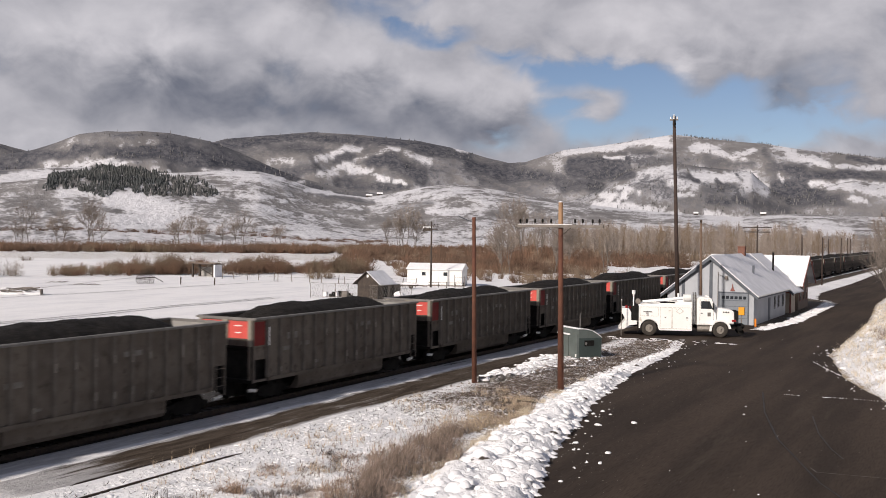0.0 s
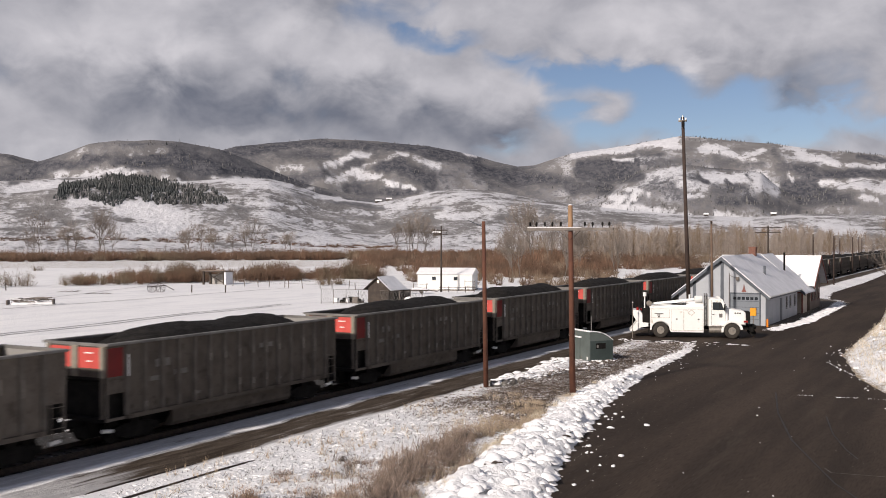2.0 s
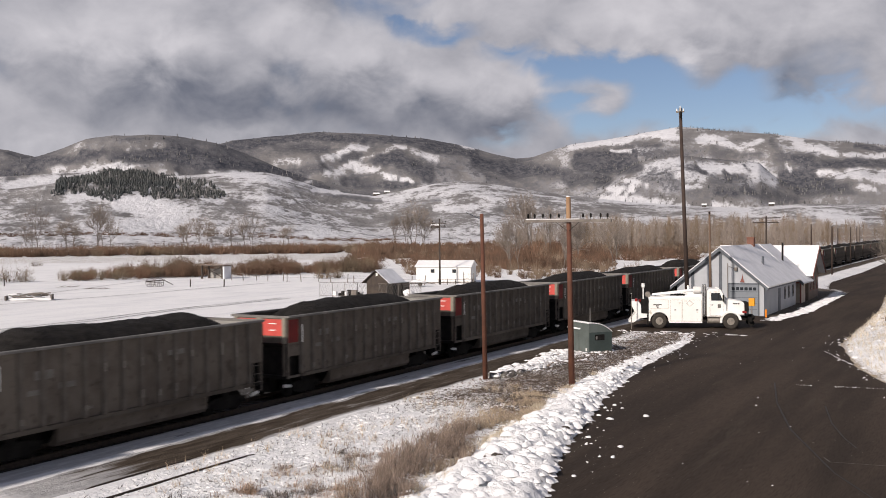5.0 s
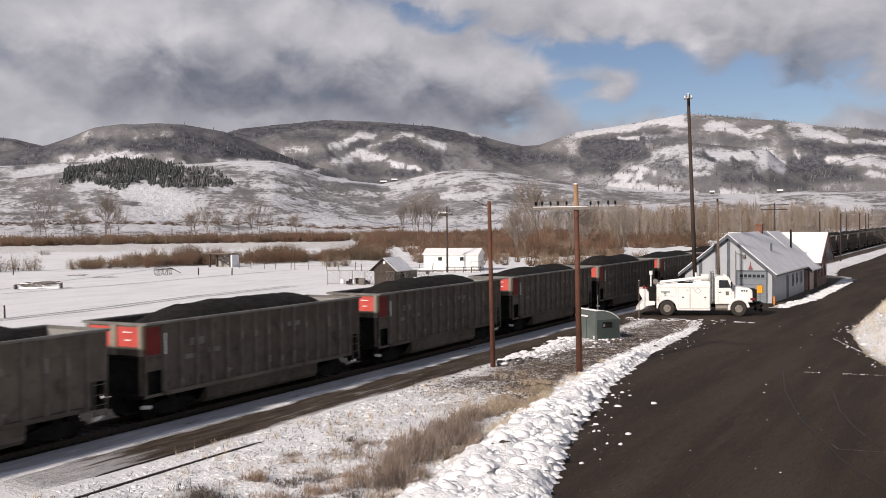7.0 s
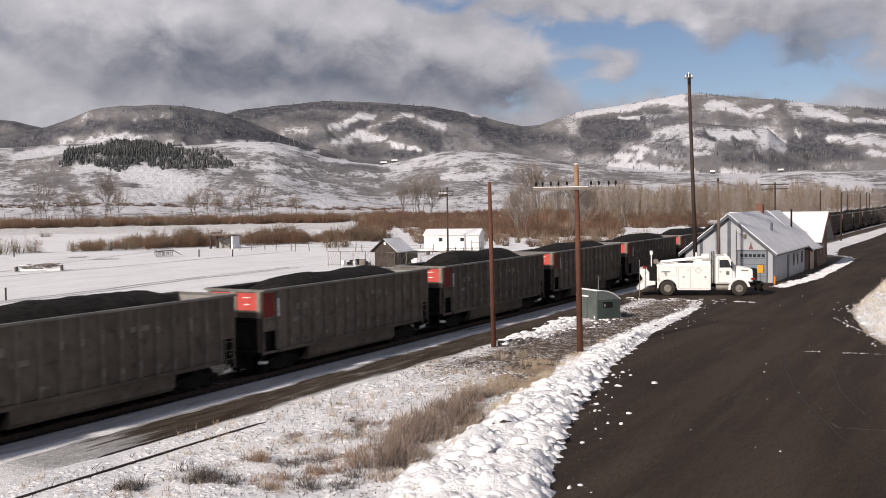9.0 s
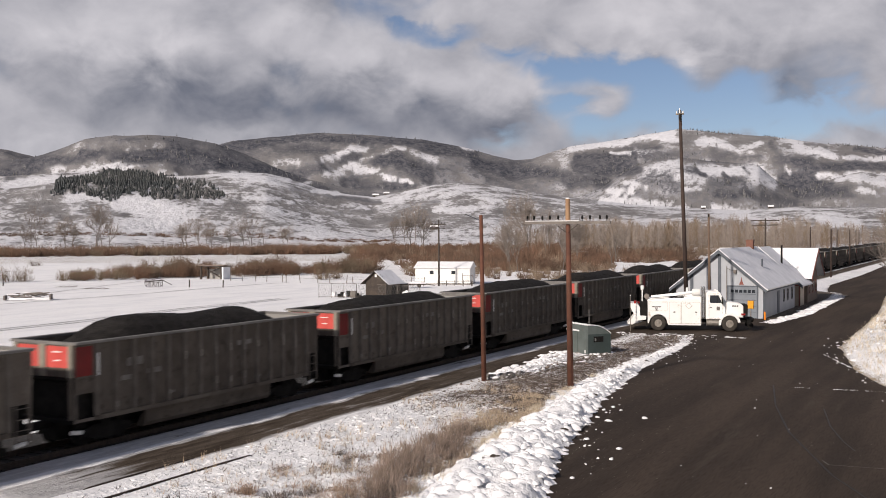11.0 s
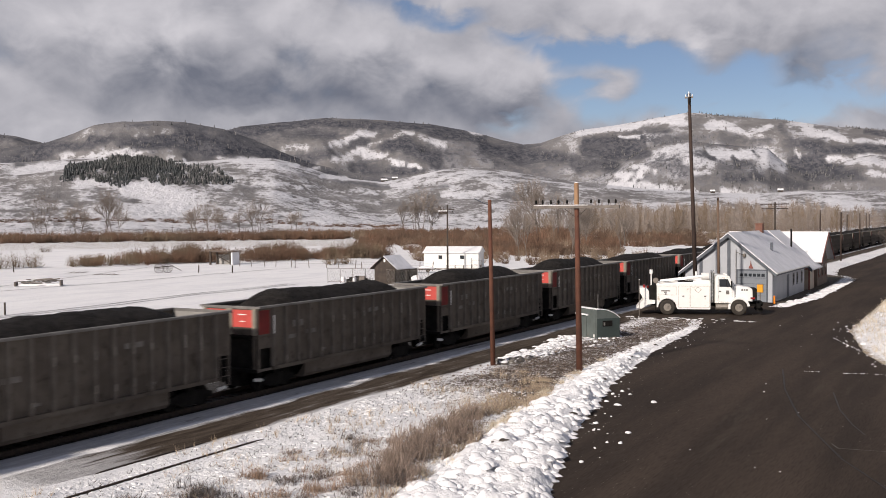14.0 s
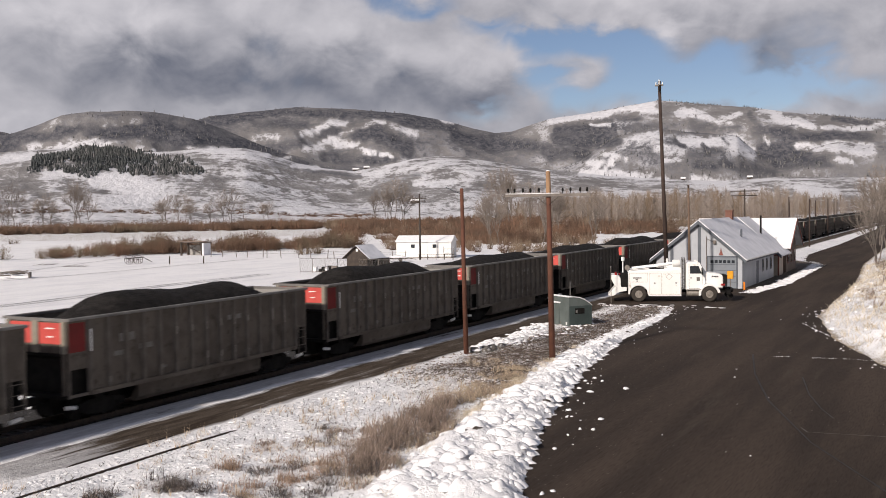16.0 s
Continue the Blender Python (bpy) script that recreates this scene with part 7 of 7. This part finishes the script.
def make_conifers():
    rnd = random.Random(3)
    verts, faces, pale_verts, pale_faces = [], [], [], []
    # dense stand on the front hill, thinner and paler towards one end
    for i in range(16000):
        az = rnd.uniform(40.2, 49.5)
        r = rnd.uniform(900, 1700)
        z = hill_height(az, r)
        el = math.degrees(math.atan2(z - EYE[2], r))
        ragged = 0.12 * nz(az, 0.0, 2.5, 3.0) + 0.06 * nz(az, el, 6.0, 1.0)
        if not along(STAND_FOOT, az) + ragged < el < along(STAND_TOP, az) + ragged - 0.2:
            continue
        thin = ease(44.6, 42.6, az)
        if nz(az, el, 3.0, 6.0) < -0.42 + 0.12 * thin or rnd.random() < 0.12 * thin:
            continue
        x, y = polar(az, r)
        h = rnd.uniform(3.5, 9.0) * (0.7 + 0.6 * rnd.random() ** 3) * r / 1400
        frosted = rnd.random() < 0.08 + 0.3 * thin
        cone_tree(pale_verts if frosted else verts, pale_faces if frosted else faces, x, y, z - 1, h, h * rnd.uniform(0.24, 0.42), rnd)
    # single trees and clumps in the woods and painted cloud shade of the far slopes
    for i in range(52000):
        az = rnd.uniform(3, 53)
        r = rnd.uniform(1550, 4050)
        x, y = polar(az, r)
        k = nz(x, y, 0.006, 7.0)
        if k < -0.1:
            continue
        z = hill_height(az, r)
        u, v = patches(az, math.degrees(math.atan2(z - EYE[2], r)))
        crest = 0.4 if az < 14.5 and 3800 < r < 4010 else 0.0
        if rnd.random() > (0.10 if az < 22 else 0.03) + 0.42 * max(0.0, u - 0.2) * (0.4 + k) + (0.16 * (u > 0.45) if az < 24 else 0) + crest:
            continue
        if v > 0.4 and rnd.random() < 0.8:
            continue
        dark = rnd.random() < 0.16
        cone_tree(verts if dark else pale_verts, faces if dark else pale_faces, x, y, z - 2, rnd.uniform(4, 11), rnd.uniform(1.3, 2.5), rnd)
    tagged(new("conifer_stand", mesh_from("conifer_stand", verts, faces, M_CONIFER)), "dark conifer stands on the snowy hills", "woods", kind="stuff")
    tagged(new("frosted_woods", mesh_from("frosted_woods", pale_verts, pale_faces, M_FROSTED)), "grey frosted trees scattered over the far slopes", "woods", kind="stuff")


def make_brush():
    rnd = random.Random(17)
    # single brush clumps on the slope beside the road: place, spread, height, kind
    spots = [(-16.5, 28.4, 1.2, 1.05, 0), (-17.3, 29.6, 1.2, 1.0, 0), (-16.9, 31.0, 1.1, 1.0, 0), (-17.6, 32.4, 1.1, 1.0, 0), (-18.0, 34.4, 1.0, 0.85, 0), (-18.0, 36.6, 1.0, 0.6, 2), (-18.7, 38.8, 0.9, 0.45, 2), (-18.6, 41.0, 0.8, 0.32, 2), (-15.9, 30.2, 0.7, 0.6, 0)]
    spots += [(-15.3, 24.4, 0.9, 1.15, 0), (-15.7, 25.6, 0.9, 1.1, 0), (-16.2, 26.9, 1.0, 1.0, 0), (-16.4, 24.3, 0.7, 0.55, 3), (-16.9, 24.9, 0.5, 0.45, 3), (-19.6, 21.0, 0.8, 0.55, 1), (-18.7, 21.1, 0.7, 0.5, 1), (-20.6, 19.6, 0.7, 0.5, 1)]
    spots += [(-19.2, 23.3, 0.55, 0.6, 3), (-19.7, 22.7, 0.4, 0.3, 2), (-17.5, 22.0, 0.7, 0.6, 3), (-16.9, 22.7, 0.6, 0.55, 3), (-17.2, 21.3, 0.6, 0.5, 2), (-16.3, 21.9, 0.7, 0.4, 1), (-15.5, 22.4, 0.7, 0.4, 1), (-15.9, 23.2, 0.5, 0.35, 1), (-18.6, 26.6, 0.8, 0.4, 2), (-17.9, 27.4, 0.8, 0.45, 2)]
    spots += [(-19.8, 25.8, 0.6, 0.35, 3), (-20.3, 26.4, 0.5, 0.3, 0), (-19.8, 29.1, 0.7, 0.35, 1), (-19.0, 28.6, 0.6, 0.3, 0), (-18.2, 25.0, 0.8, 0.35, 3), (-17.6, 24.3, 0.6, 0.4, 1), (-19.0, 27.4, 0.7, 0.3, 1), (-18.4, 29.4, 0.5, 0.35, 0), (-17.2, 26.0, 0.6, 0.4, 3), (-18.0, 23.4, 0.6, 0.4, 1), (-16.6, 23.4, 0.6, 0.45, 3)]
    looks = ((M_BRUSH, 460, M_SAGE, 170), (M_SAGE, 380, M_BRUSH, 220), (M_BRUSH, 110, M_STRAW, 200), (M_BRUSH, 130, M_REDSTRAW, 300))
    labels = ("dry grey-brown brush clump poking through the snow", "dark grey sagebrush clump dusted with snow", "thin straw-coloured grass tuft in the snow", "reddish tan dry grass clump in the snow")
    for x, y, r, h, kind in spots:
        b = thing("dead_brush", labels[kind], "bush", pose(x, y, height(x, y) - 0.03), group="roadside brush")
        m0, n0, m1, n1 = looks[kind]
        out = []
        brush_tangle(rnd, r * 1.15, h * 1.15, int(n0 * 1.5), 0.018, out)
        ob = tagged(new("brush_tangle", blades(out, "brush_tangle", m0)), kind="stuff")
        ob.parent = b
        out = []
        brush_tangle(rnd, r * 1.3, h * 0.85, int(n1 * 1.6), 0.015, out)
        ob = tagged(new("dry_grass", blades(out, "dry_grass", m1)), kind="stuff")
        ob.parent = b
    out, grey, pale = [], [], []
    for i in range(6500):
        y = rnd.uniform(23, 47)
        left = along(ROAD_LEFT, y)
        x = left - berm(y) * 0.95 - abs(rnd.gauss(0, 1.5))
        if x < -23.2:
            continue
        if noise.noise((x * 0.7, y * 0.7, 2.0)) < 0.18 - 0.25 * ease(32, 38, y) + 0.3 * ease(39, 44, y):
            continue
        into = out if rnd.random() < 0.25 + 0.6 * ease(30, 40, y) else grey
        for _ in range(3):
            h = rnd.uniform(0.12, 0.46) * (1 - 0.35 * ease(35, 42, y))
            into.append(((x + rnd.uniform(-.1, .1), y + rnd.uniform(-.1, .1), height(x, y) - 0.03), (x + rnd.gauss(0, 0.14), y + rnd.gauss(0, 0.14), height(x, y) + h), 0.018))
    for i in range(900):
        y = rnd.uniform(18, 45)
        x = rnd.uniform(-23.6, -18)
        if noise.noise((x * 0.5, y * 0.5, 5.0)) < 0.1:
            continue
        for _ in range(5):
            out.append(((x, y, height(x, y) - 0.03), (x + rnd.gauss(0, 0.12), y + rnd.gauss(0, 0.12), height(x, y) + rnd.uniform(0.12, 0.4)), 0.016))
    # dark stalk litter in the thin snow
    litter = []
    for i in range(1500):
        y = 15.5 + 26 * rnd.random() ** 1.2
        x = rnd.uniform(-23.5, along(ROAD_LEFT, y) - berm(y) * 0.95)
        if noise.noise((x * 0.6, y * 0.6, 21.0)) < -0.1 and rnd.random() < 0.75:
            continue
        z = height(x, y)
        for _ in range(2):
            a = rnd.uniform(0, 6.28)
            ln = rnd.uniform(0.05, 0.16)
            litter.append(((x, y, z + 0.01), (x + ln * math.cos(a), y + ln * math.sin(a), z + rnd.uniform(0.03, 0.16)), 0.028))
    tagged(new("stalk_litter", blades(litter, "stalk_litter", M_SAGE)), "dark broken stalks scattered in thin snow", "weeds", kind="stuff")
    # frosted pale grass along the foot of the snow bank
    for i in range(1500):
        y = 19 + 33 * rnd.random()
        x = along(ROAD_LEFT, y) - berm(y) * rnd.uniform(0.88, 1.12)
        if noise.noise((x * 0.9, y * 0.9, 12.0)) < 0.0:
            continue
        z = height(x, y)
        for _ in range(4):
            pale.append(((x + rnd.gauss(0, 0.05), y + rnd.gauss(0, 0.05), z - 0.03), (x + rnd.gauss(0, 0.16), y + rnd.gauss(0, 0.16), z + rnd.uniform(0.05, 0.24)), 0.022))
    tagged(new("dry_grass", blades(out, "dry_grass", M_STRAW)), "dry straw-coloured grass through thin snow", "grass", kind="stuff")
    tagged(new("grey_stalks", blades(grey, "grey_stalks", M_BRUSH)), "grey-brown dead weed stalks in thin snow", "weeds", kind="stuff")
    tagged(new("frosted_grass", blades(pale, "frosted_grass", M_PALE)), "pale frosted grass at the foot of the snow bank", "grass", kind="stuff")
    # the right-hand bank: straw, snow clods and twigs
    out, tw = [], []
    for i in range(9000):
        y = rnd.uniform(40, 125)
        d = 0.5 + 11 * rnd.random()
        x = along(ROAD_RIGHT, y) + d
        z = height(x, y)
        if noise.noise((x * 0.6, y * 0.6, 4.0)) < -0.15:
            continue
        for _ in range(2):
            out.append(((x, y, z - 0.05), (x + rnd.gauss(0, 0.2), y + rnd.gauss(0, 0.2), z + rnd.uniform(0.1, 0.5)), 0.035))
    for i in range(70):
        y = rnd.uniform(52, 130)
        x = along(ROAD_RIGHT, y) + rnd.uniform(2.0, 10)
        shrub_blades(rnd, x, y, height(x, y), 0.8, rnd.uniform(0.7, 1.6), 60, 0.03, tw)
    tagged(new("bank_grass", blades(out, "bank_grass", M_PALE)), "pale dry grass on the snowy roadside bank", "grass", kind="stuff")
    tagged(new("bank_twigs", blades(tw, "bank_twigs", M_BRUSH)), "grey leafless twigs on the roadside bank", "shrubs", kind="stuff")


def lumps(name, label, items, material, flat=1.0, rough=1.0):
    """Low rounded clods: place and radius of each."""
    verts, faces = [], []
    rnd = random.Random(len(items))
    for x, y, z, r in items:
        n = len(verts)
        a0, sq = rnd.uniform(0, 1), rnd.uniform(0.6, 1.5)
        for j, (rr, zz) in enumerate(((1.0, -0.35), (0.7, 0.14), (0.36, 0.40)) if rough < 1 else ((1.0, -0.25), (0.82, 0.25), (0.4, 0.48))):
            for i in range(7):
                a = a0 + 2 * math.pi * i / 7
                k = rr * r * (1 + rough * rnd.uniform(-0.35, 0.3))
                verts.append((x + k * math.cos(a) * sq, y + k * math.sin(a), z + zz * r * flat * (1 + rough * rnd.uniform(-0.3, 0.25))))
        verts.append((x, y, z + 0.52 * r * flat))
        for j in range(2):
            for i in range(7):
                faces.append((n + 7 * j + i, n + 7 * j + (i + 1) % 7, n + 7 * (j + 1) + (i + 1) % 7, n + 7 * (j + 1) + i))
        for i in range(7):
            faces.append((n + 14 + i, n + 14 + (i + 1) % 7, n + 21))
    tagged(new(name, mesh_from(name, verts, faces, material, True)), label, "snow", kind="stuff")


CRUMB_LINES = ((-8.5, 51.7, -7.7, 51.8, 14), (-6.8, 51.8, -5.8, 52.1, 30), (-5.6, 52.1, -3.6, 52.0, 16), (-9.4, 66.9, -8.2, 63.7, 26), (-8.2, 63.7, -7.0, 60.6, 34), (-6.1, 58.4, -4.9, 55.3, 24), (-4.9, 55.3, -3.5, 52.0, 16), (-14.7, 35.3, -13.6, 36.1, 14))


def make_clods():
    rnd = random.Random(12)
    items = []
    # snow bank along the road: flattened chunks pressed into one another
    bank = []
    for i in range(1700):
        y = 17 + 52 * rnd.random() ** 1.35
        d = 0.05 + berm(y) * 1.02 * rnd.random()
        x = along(ROAD_LEFT, y) - d
        q = (0.09 + 0.30 * rnd.random() ** 1.5) * (1 - 0.45 * ease(40, 62, y))
        bank.append((x, y, height(x, y) - 0.17 * q, q))
    lumps("snow_bank", "ploughed lumpy snow bank beside the road", bank, M_SNOW, 0.75, 0.6)
    # crusted lumps of the thin snow between siding and bank
    crust = []
    for i in range(5200):
        y = 15.5 + 25 * rnd.random() ** 1.3
        x = rnd.uniform(-23.5, along(ROAD_LEFT, y) - berm(y))
        q = 0.03 + 0.09 * rnd.random() ** 2
        crust.append((x, y, height(x, y) - 0.12 * q, q))
    lumps("snow_crust", "lumpy crusted snow beside the siding", crust, M_SNOW, 0.55)
    # dark clods of frozen dirt in the bank
    dirt = []
    for i in range(38):
        y = rnd.uniform(24, 62)
        x = along(ROAD_LEFT, y) - 0.3 - berm(y) * 0.85 * rnd.random()
        for k in range(rnd.randrange(1, 4)):
            px, py = x + rnd.uniform(-0.25, 0.25), y + rnd.uniform(-0.15, 0.15)
            dirt.append((px, py, height(px, py) - 0.03, rnd.uniform(0.04, 0.14)))
    lumps("dirt_clods", "dark frozen dirt clods in the snow bank", dirt, M_DARKWOOD, 0.7)
    for i in range(160):
        y = rnd.uniform(18, 70)
        d = abs(rnd.gauss(0.5, 0.9))
        x = along(ROAD_LEFT, y) - d + 0.15
        items.append((x, y, height(x, y) - 0.04, rnd.uniform(0.05, 0.17)))
    # crumbs on the road
    for i in range(75):
        y = rnd.uniform(22, 80)
        l, r = along(ROAD_LEFT, y), along(ROAD_RIGHT, y)
        d = abs(rnd.gauss(0, 0.9)) if rnd.random() < 0.7 else rnd.uniform(0, r - l)
        items.append((l + d, y, 0.012, rnd.uniform(0.02, 0.06)))
    # larger chunks that rolled off the bank
    for i in range(18):
        y = 21 + 24 * rnd.random() ** 1.3
        items.append((along(ROAD_LEFT, y) + abs(rnd.gauss(0, 0.75)) + 0.1, y, 0.012, rnd.uniform(0.06, 0.13)))
    # short crumb lines left by the plough near the outer edge
    for xa, ya, xb, yb, n in CRUMB_LINES:
        for i in range(n):
            u = rnd.random()
            items.append((xa + (xb - xa) * u + rnd.gauss(0, 0.03), ya + (yb - ya) * u + rnd.gauss(0, 0.04), 0.012, rnd.uniform(0.014, 0.036)))
    for i in range(36):
        y = rnd.uniform(45, 76)
        x = along(ROAD_RIGHT, y) - abs(rnd.gauss(0, 0.6)) + 0.2
        items.append((x, y, 0.012, rnd.uniform(0.025, 0.08)))
    # edge of the yard and bank
    for i in range(150):
        y = rnd.uniform(50, 62)
        x = -22.6 + 0.02 * (y - 50) + rnd.gauss(0, 0.7)
        items.append((x, y, height(x, y) - 0.04, rnd.uniform(0.05, 0.2)))
    for i in range(240):
        a = rnd.random()
        x, y = -23.3 - 0.9 * a + rnd.gauss(0, 0.35), 49 + 12 * a
        items.append((x, y, height(x, y) - 0.05, 0.07 + 0.24 * rnd.random() ** 2))
    for i in range(260):
        a = rnd.random()
        x, y = -25.3 + 6.5 * a, 74.6 - 1.2 * a + rnd.gauss(0, 0.5)
        items.append((x, y, height(x, y) - 0.03, rnd.uniform(0.04, 0.15)))
    for i in range(350):
        y = rnd.uniform(44, 120)
        x = along(ROAD_RIGHT, y) + 0.4 + 9 * rnd.random()
        items.append((x, y, height(x, y) - 0.03, rnd.uniform(0.05, 0.22)))
    # trodden snow smears at the mouth of the yard
    smears = []
    for i in range(20):
        a = rnd.random()
        smears.append((-24.5 + 9.0 * a, 73.6 + 0.7 * a + rnd.gauss(0, 0.55), 0.02, rnd.uniform(0.1, 0.4)))
    lumps("snow_smears", "thin trodden snow smears on the wet yard", smears, M_SNOW, 0.06)
    lumps("snow_clods", "loose clods and crumbs of snow along the road", items, M_SNOW)
    stones = []
    for i in range(2400):
        y = rnd.uniform(40, 76)
        x = rnd.uniform(-23.8, -18.6)
        stones.append((x, y, height(x, y), rnd.uniform(0.02, 0.07)))
    lumps("gravel_stones", "brown gravel stones scattered on the verge", stones, M_GRAVEL)
    grit = []
    for i in range(1000):
        y = 19 + 60 * rnd.random() ** 1.5
        l, r = along(ROAD_LEFT, y), along(ROAD_RIGHT, y)
        d = abs(rnd.gauss(0, 1.8)) if rnd.random() < 0.75 else rnd.uniform(0, r - l)
        grit.append((l + 0.2 + d, y, 0.012, rnd.uniform(0.006, 0.018)))
    lumps("road_grit", "pale sanding grit strewn on the asphalt", grit, M_GREYWOOD)
    bars = []
    # wind-packed snow strip between yard and road
    for i in range(220):
        y = 87 + 36 * rnd.random()
        x = along(ROAD_LEFT, y) - 0.2 - 1.2 * rnd.random()
        bars.append((x, y, -0.03, rnd.uniform(0.15, 0.5)))
    lumps("snow_ridge", "low ploughed snow ridge beside the garage", bars, M_SNOW, 0.5)


def make_ruts():
    """Two old wheel ruts and a trodden line across the pasture, parallel to the railway."""
    for (xa, ya), (xb, yb), w in (((-109.4, 60), (-113, 150), 0.5), ((-79.8, 55), (-84.6, 112), 0.45), ((-81.2, 55), (-86.0, 112), 0.4), ((-114, 80), (-143, 146), 0.5)):
        bm = B()
        prev = None
        for i in range(41):
            u = i / 40
            x, y = xa + (xb - xa) * u + 0.5 * nz(u * 9, xa, 1.0), ya + (yb - ya) * u
            z = height(x, y) + 0.04
            k = w * (0.6 + 0.5 * abs(nz(u * 14, xa, 1.0, 2.0)))
            pair = bm.verts.new((x - k / 2, y, z)), bm.verts.new((x + k / 2, y, z))
            if prev:
                bm.faces.new((prev[0], prev[1], pair[1], pair[0]))
            prev = pair
        solid("wheel_rut", bm, M_RUT, "old dirty wheel rut across the snowy pasture", "rut", kind="structure")


def make_far_houses():
    """Small ranch houses far across the valley."""
    for az, r, w, z in ((28.9, 900, 8.0, None), (32.2, 1500, 9.0, None), (31.6, 1510, 8.0, None), (10.6, 1450, 7.0, None), (14.1, 1440, 6.0, None), (9.4, 700, 9.0, None)):
        x, y = polar(az, r)
        g = hill_height(az, r) if r > 620 else -1.3
        h = thing("ranch_house", "small far ranch house under a snowy roof", "house", pose(x, y, g - 0.5, 0, 0, az), group="far ranch houses")
        bm = B()
        prism(bm, [(0, 0), (0, 3.2), (3.5, 5.0), (7, 3.2), (7, 0)], "x", -w / 2, w / 2)
        part("house_wall", bm, M_DARKWOOD, h)
        for a, b2 in ((3.5, -0.5), (3.5, 7.5)):
            bm = B()
            prism(bm, [(a, 5.3), (a, 5.05), (b2, 2.95), (b2, 3.2)], "x", -w / 2 - 0.4, w / 2 + 0.4)
            part("roof_slope", bm, M_SNOW, h)
        part("window", box(B(), -1, 0.4, -0.06, -0.01, 1.2, 2.4), M_GLASS, h)


make_ruts()
make_far_houses()
make_thickets()
make_trees()
make_conifers()
make_brush()
make_clods()

motions()
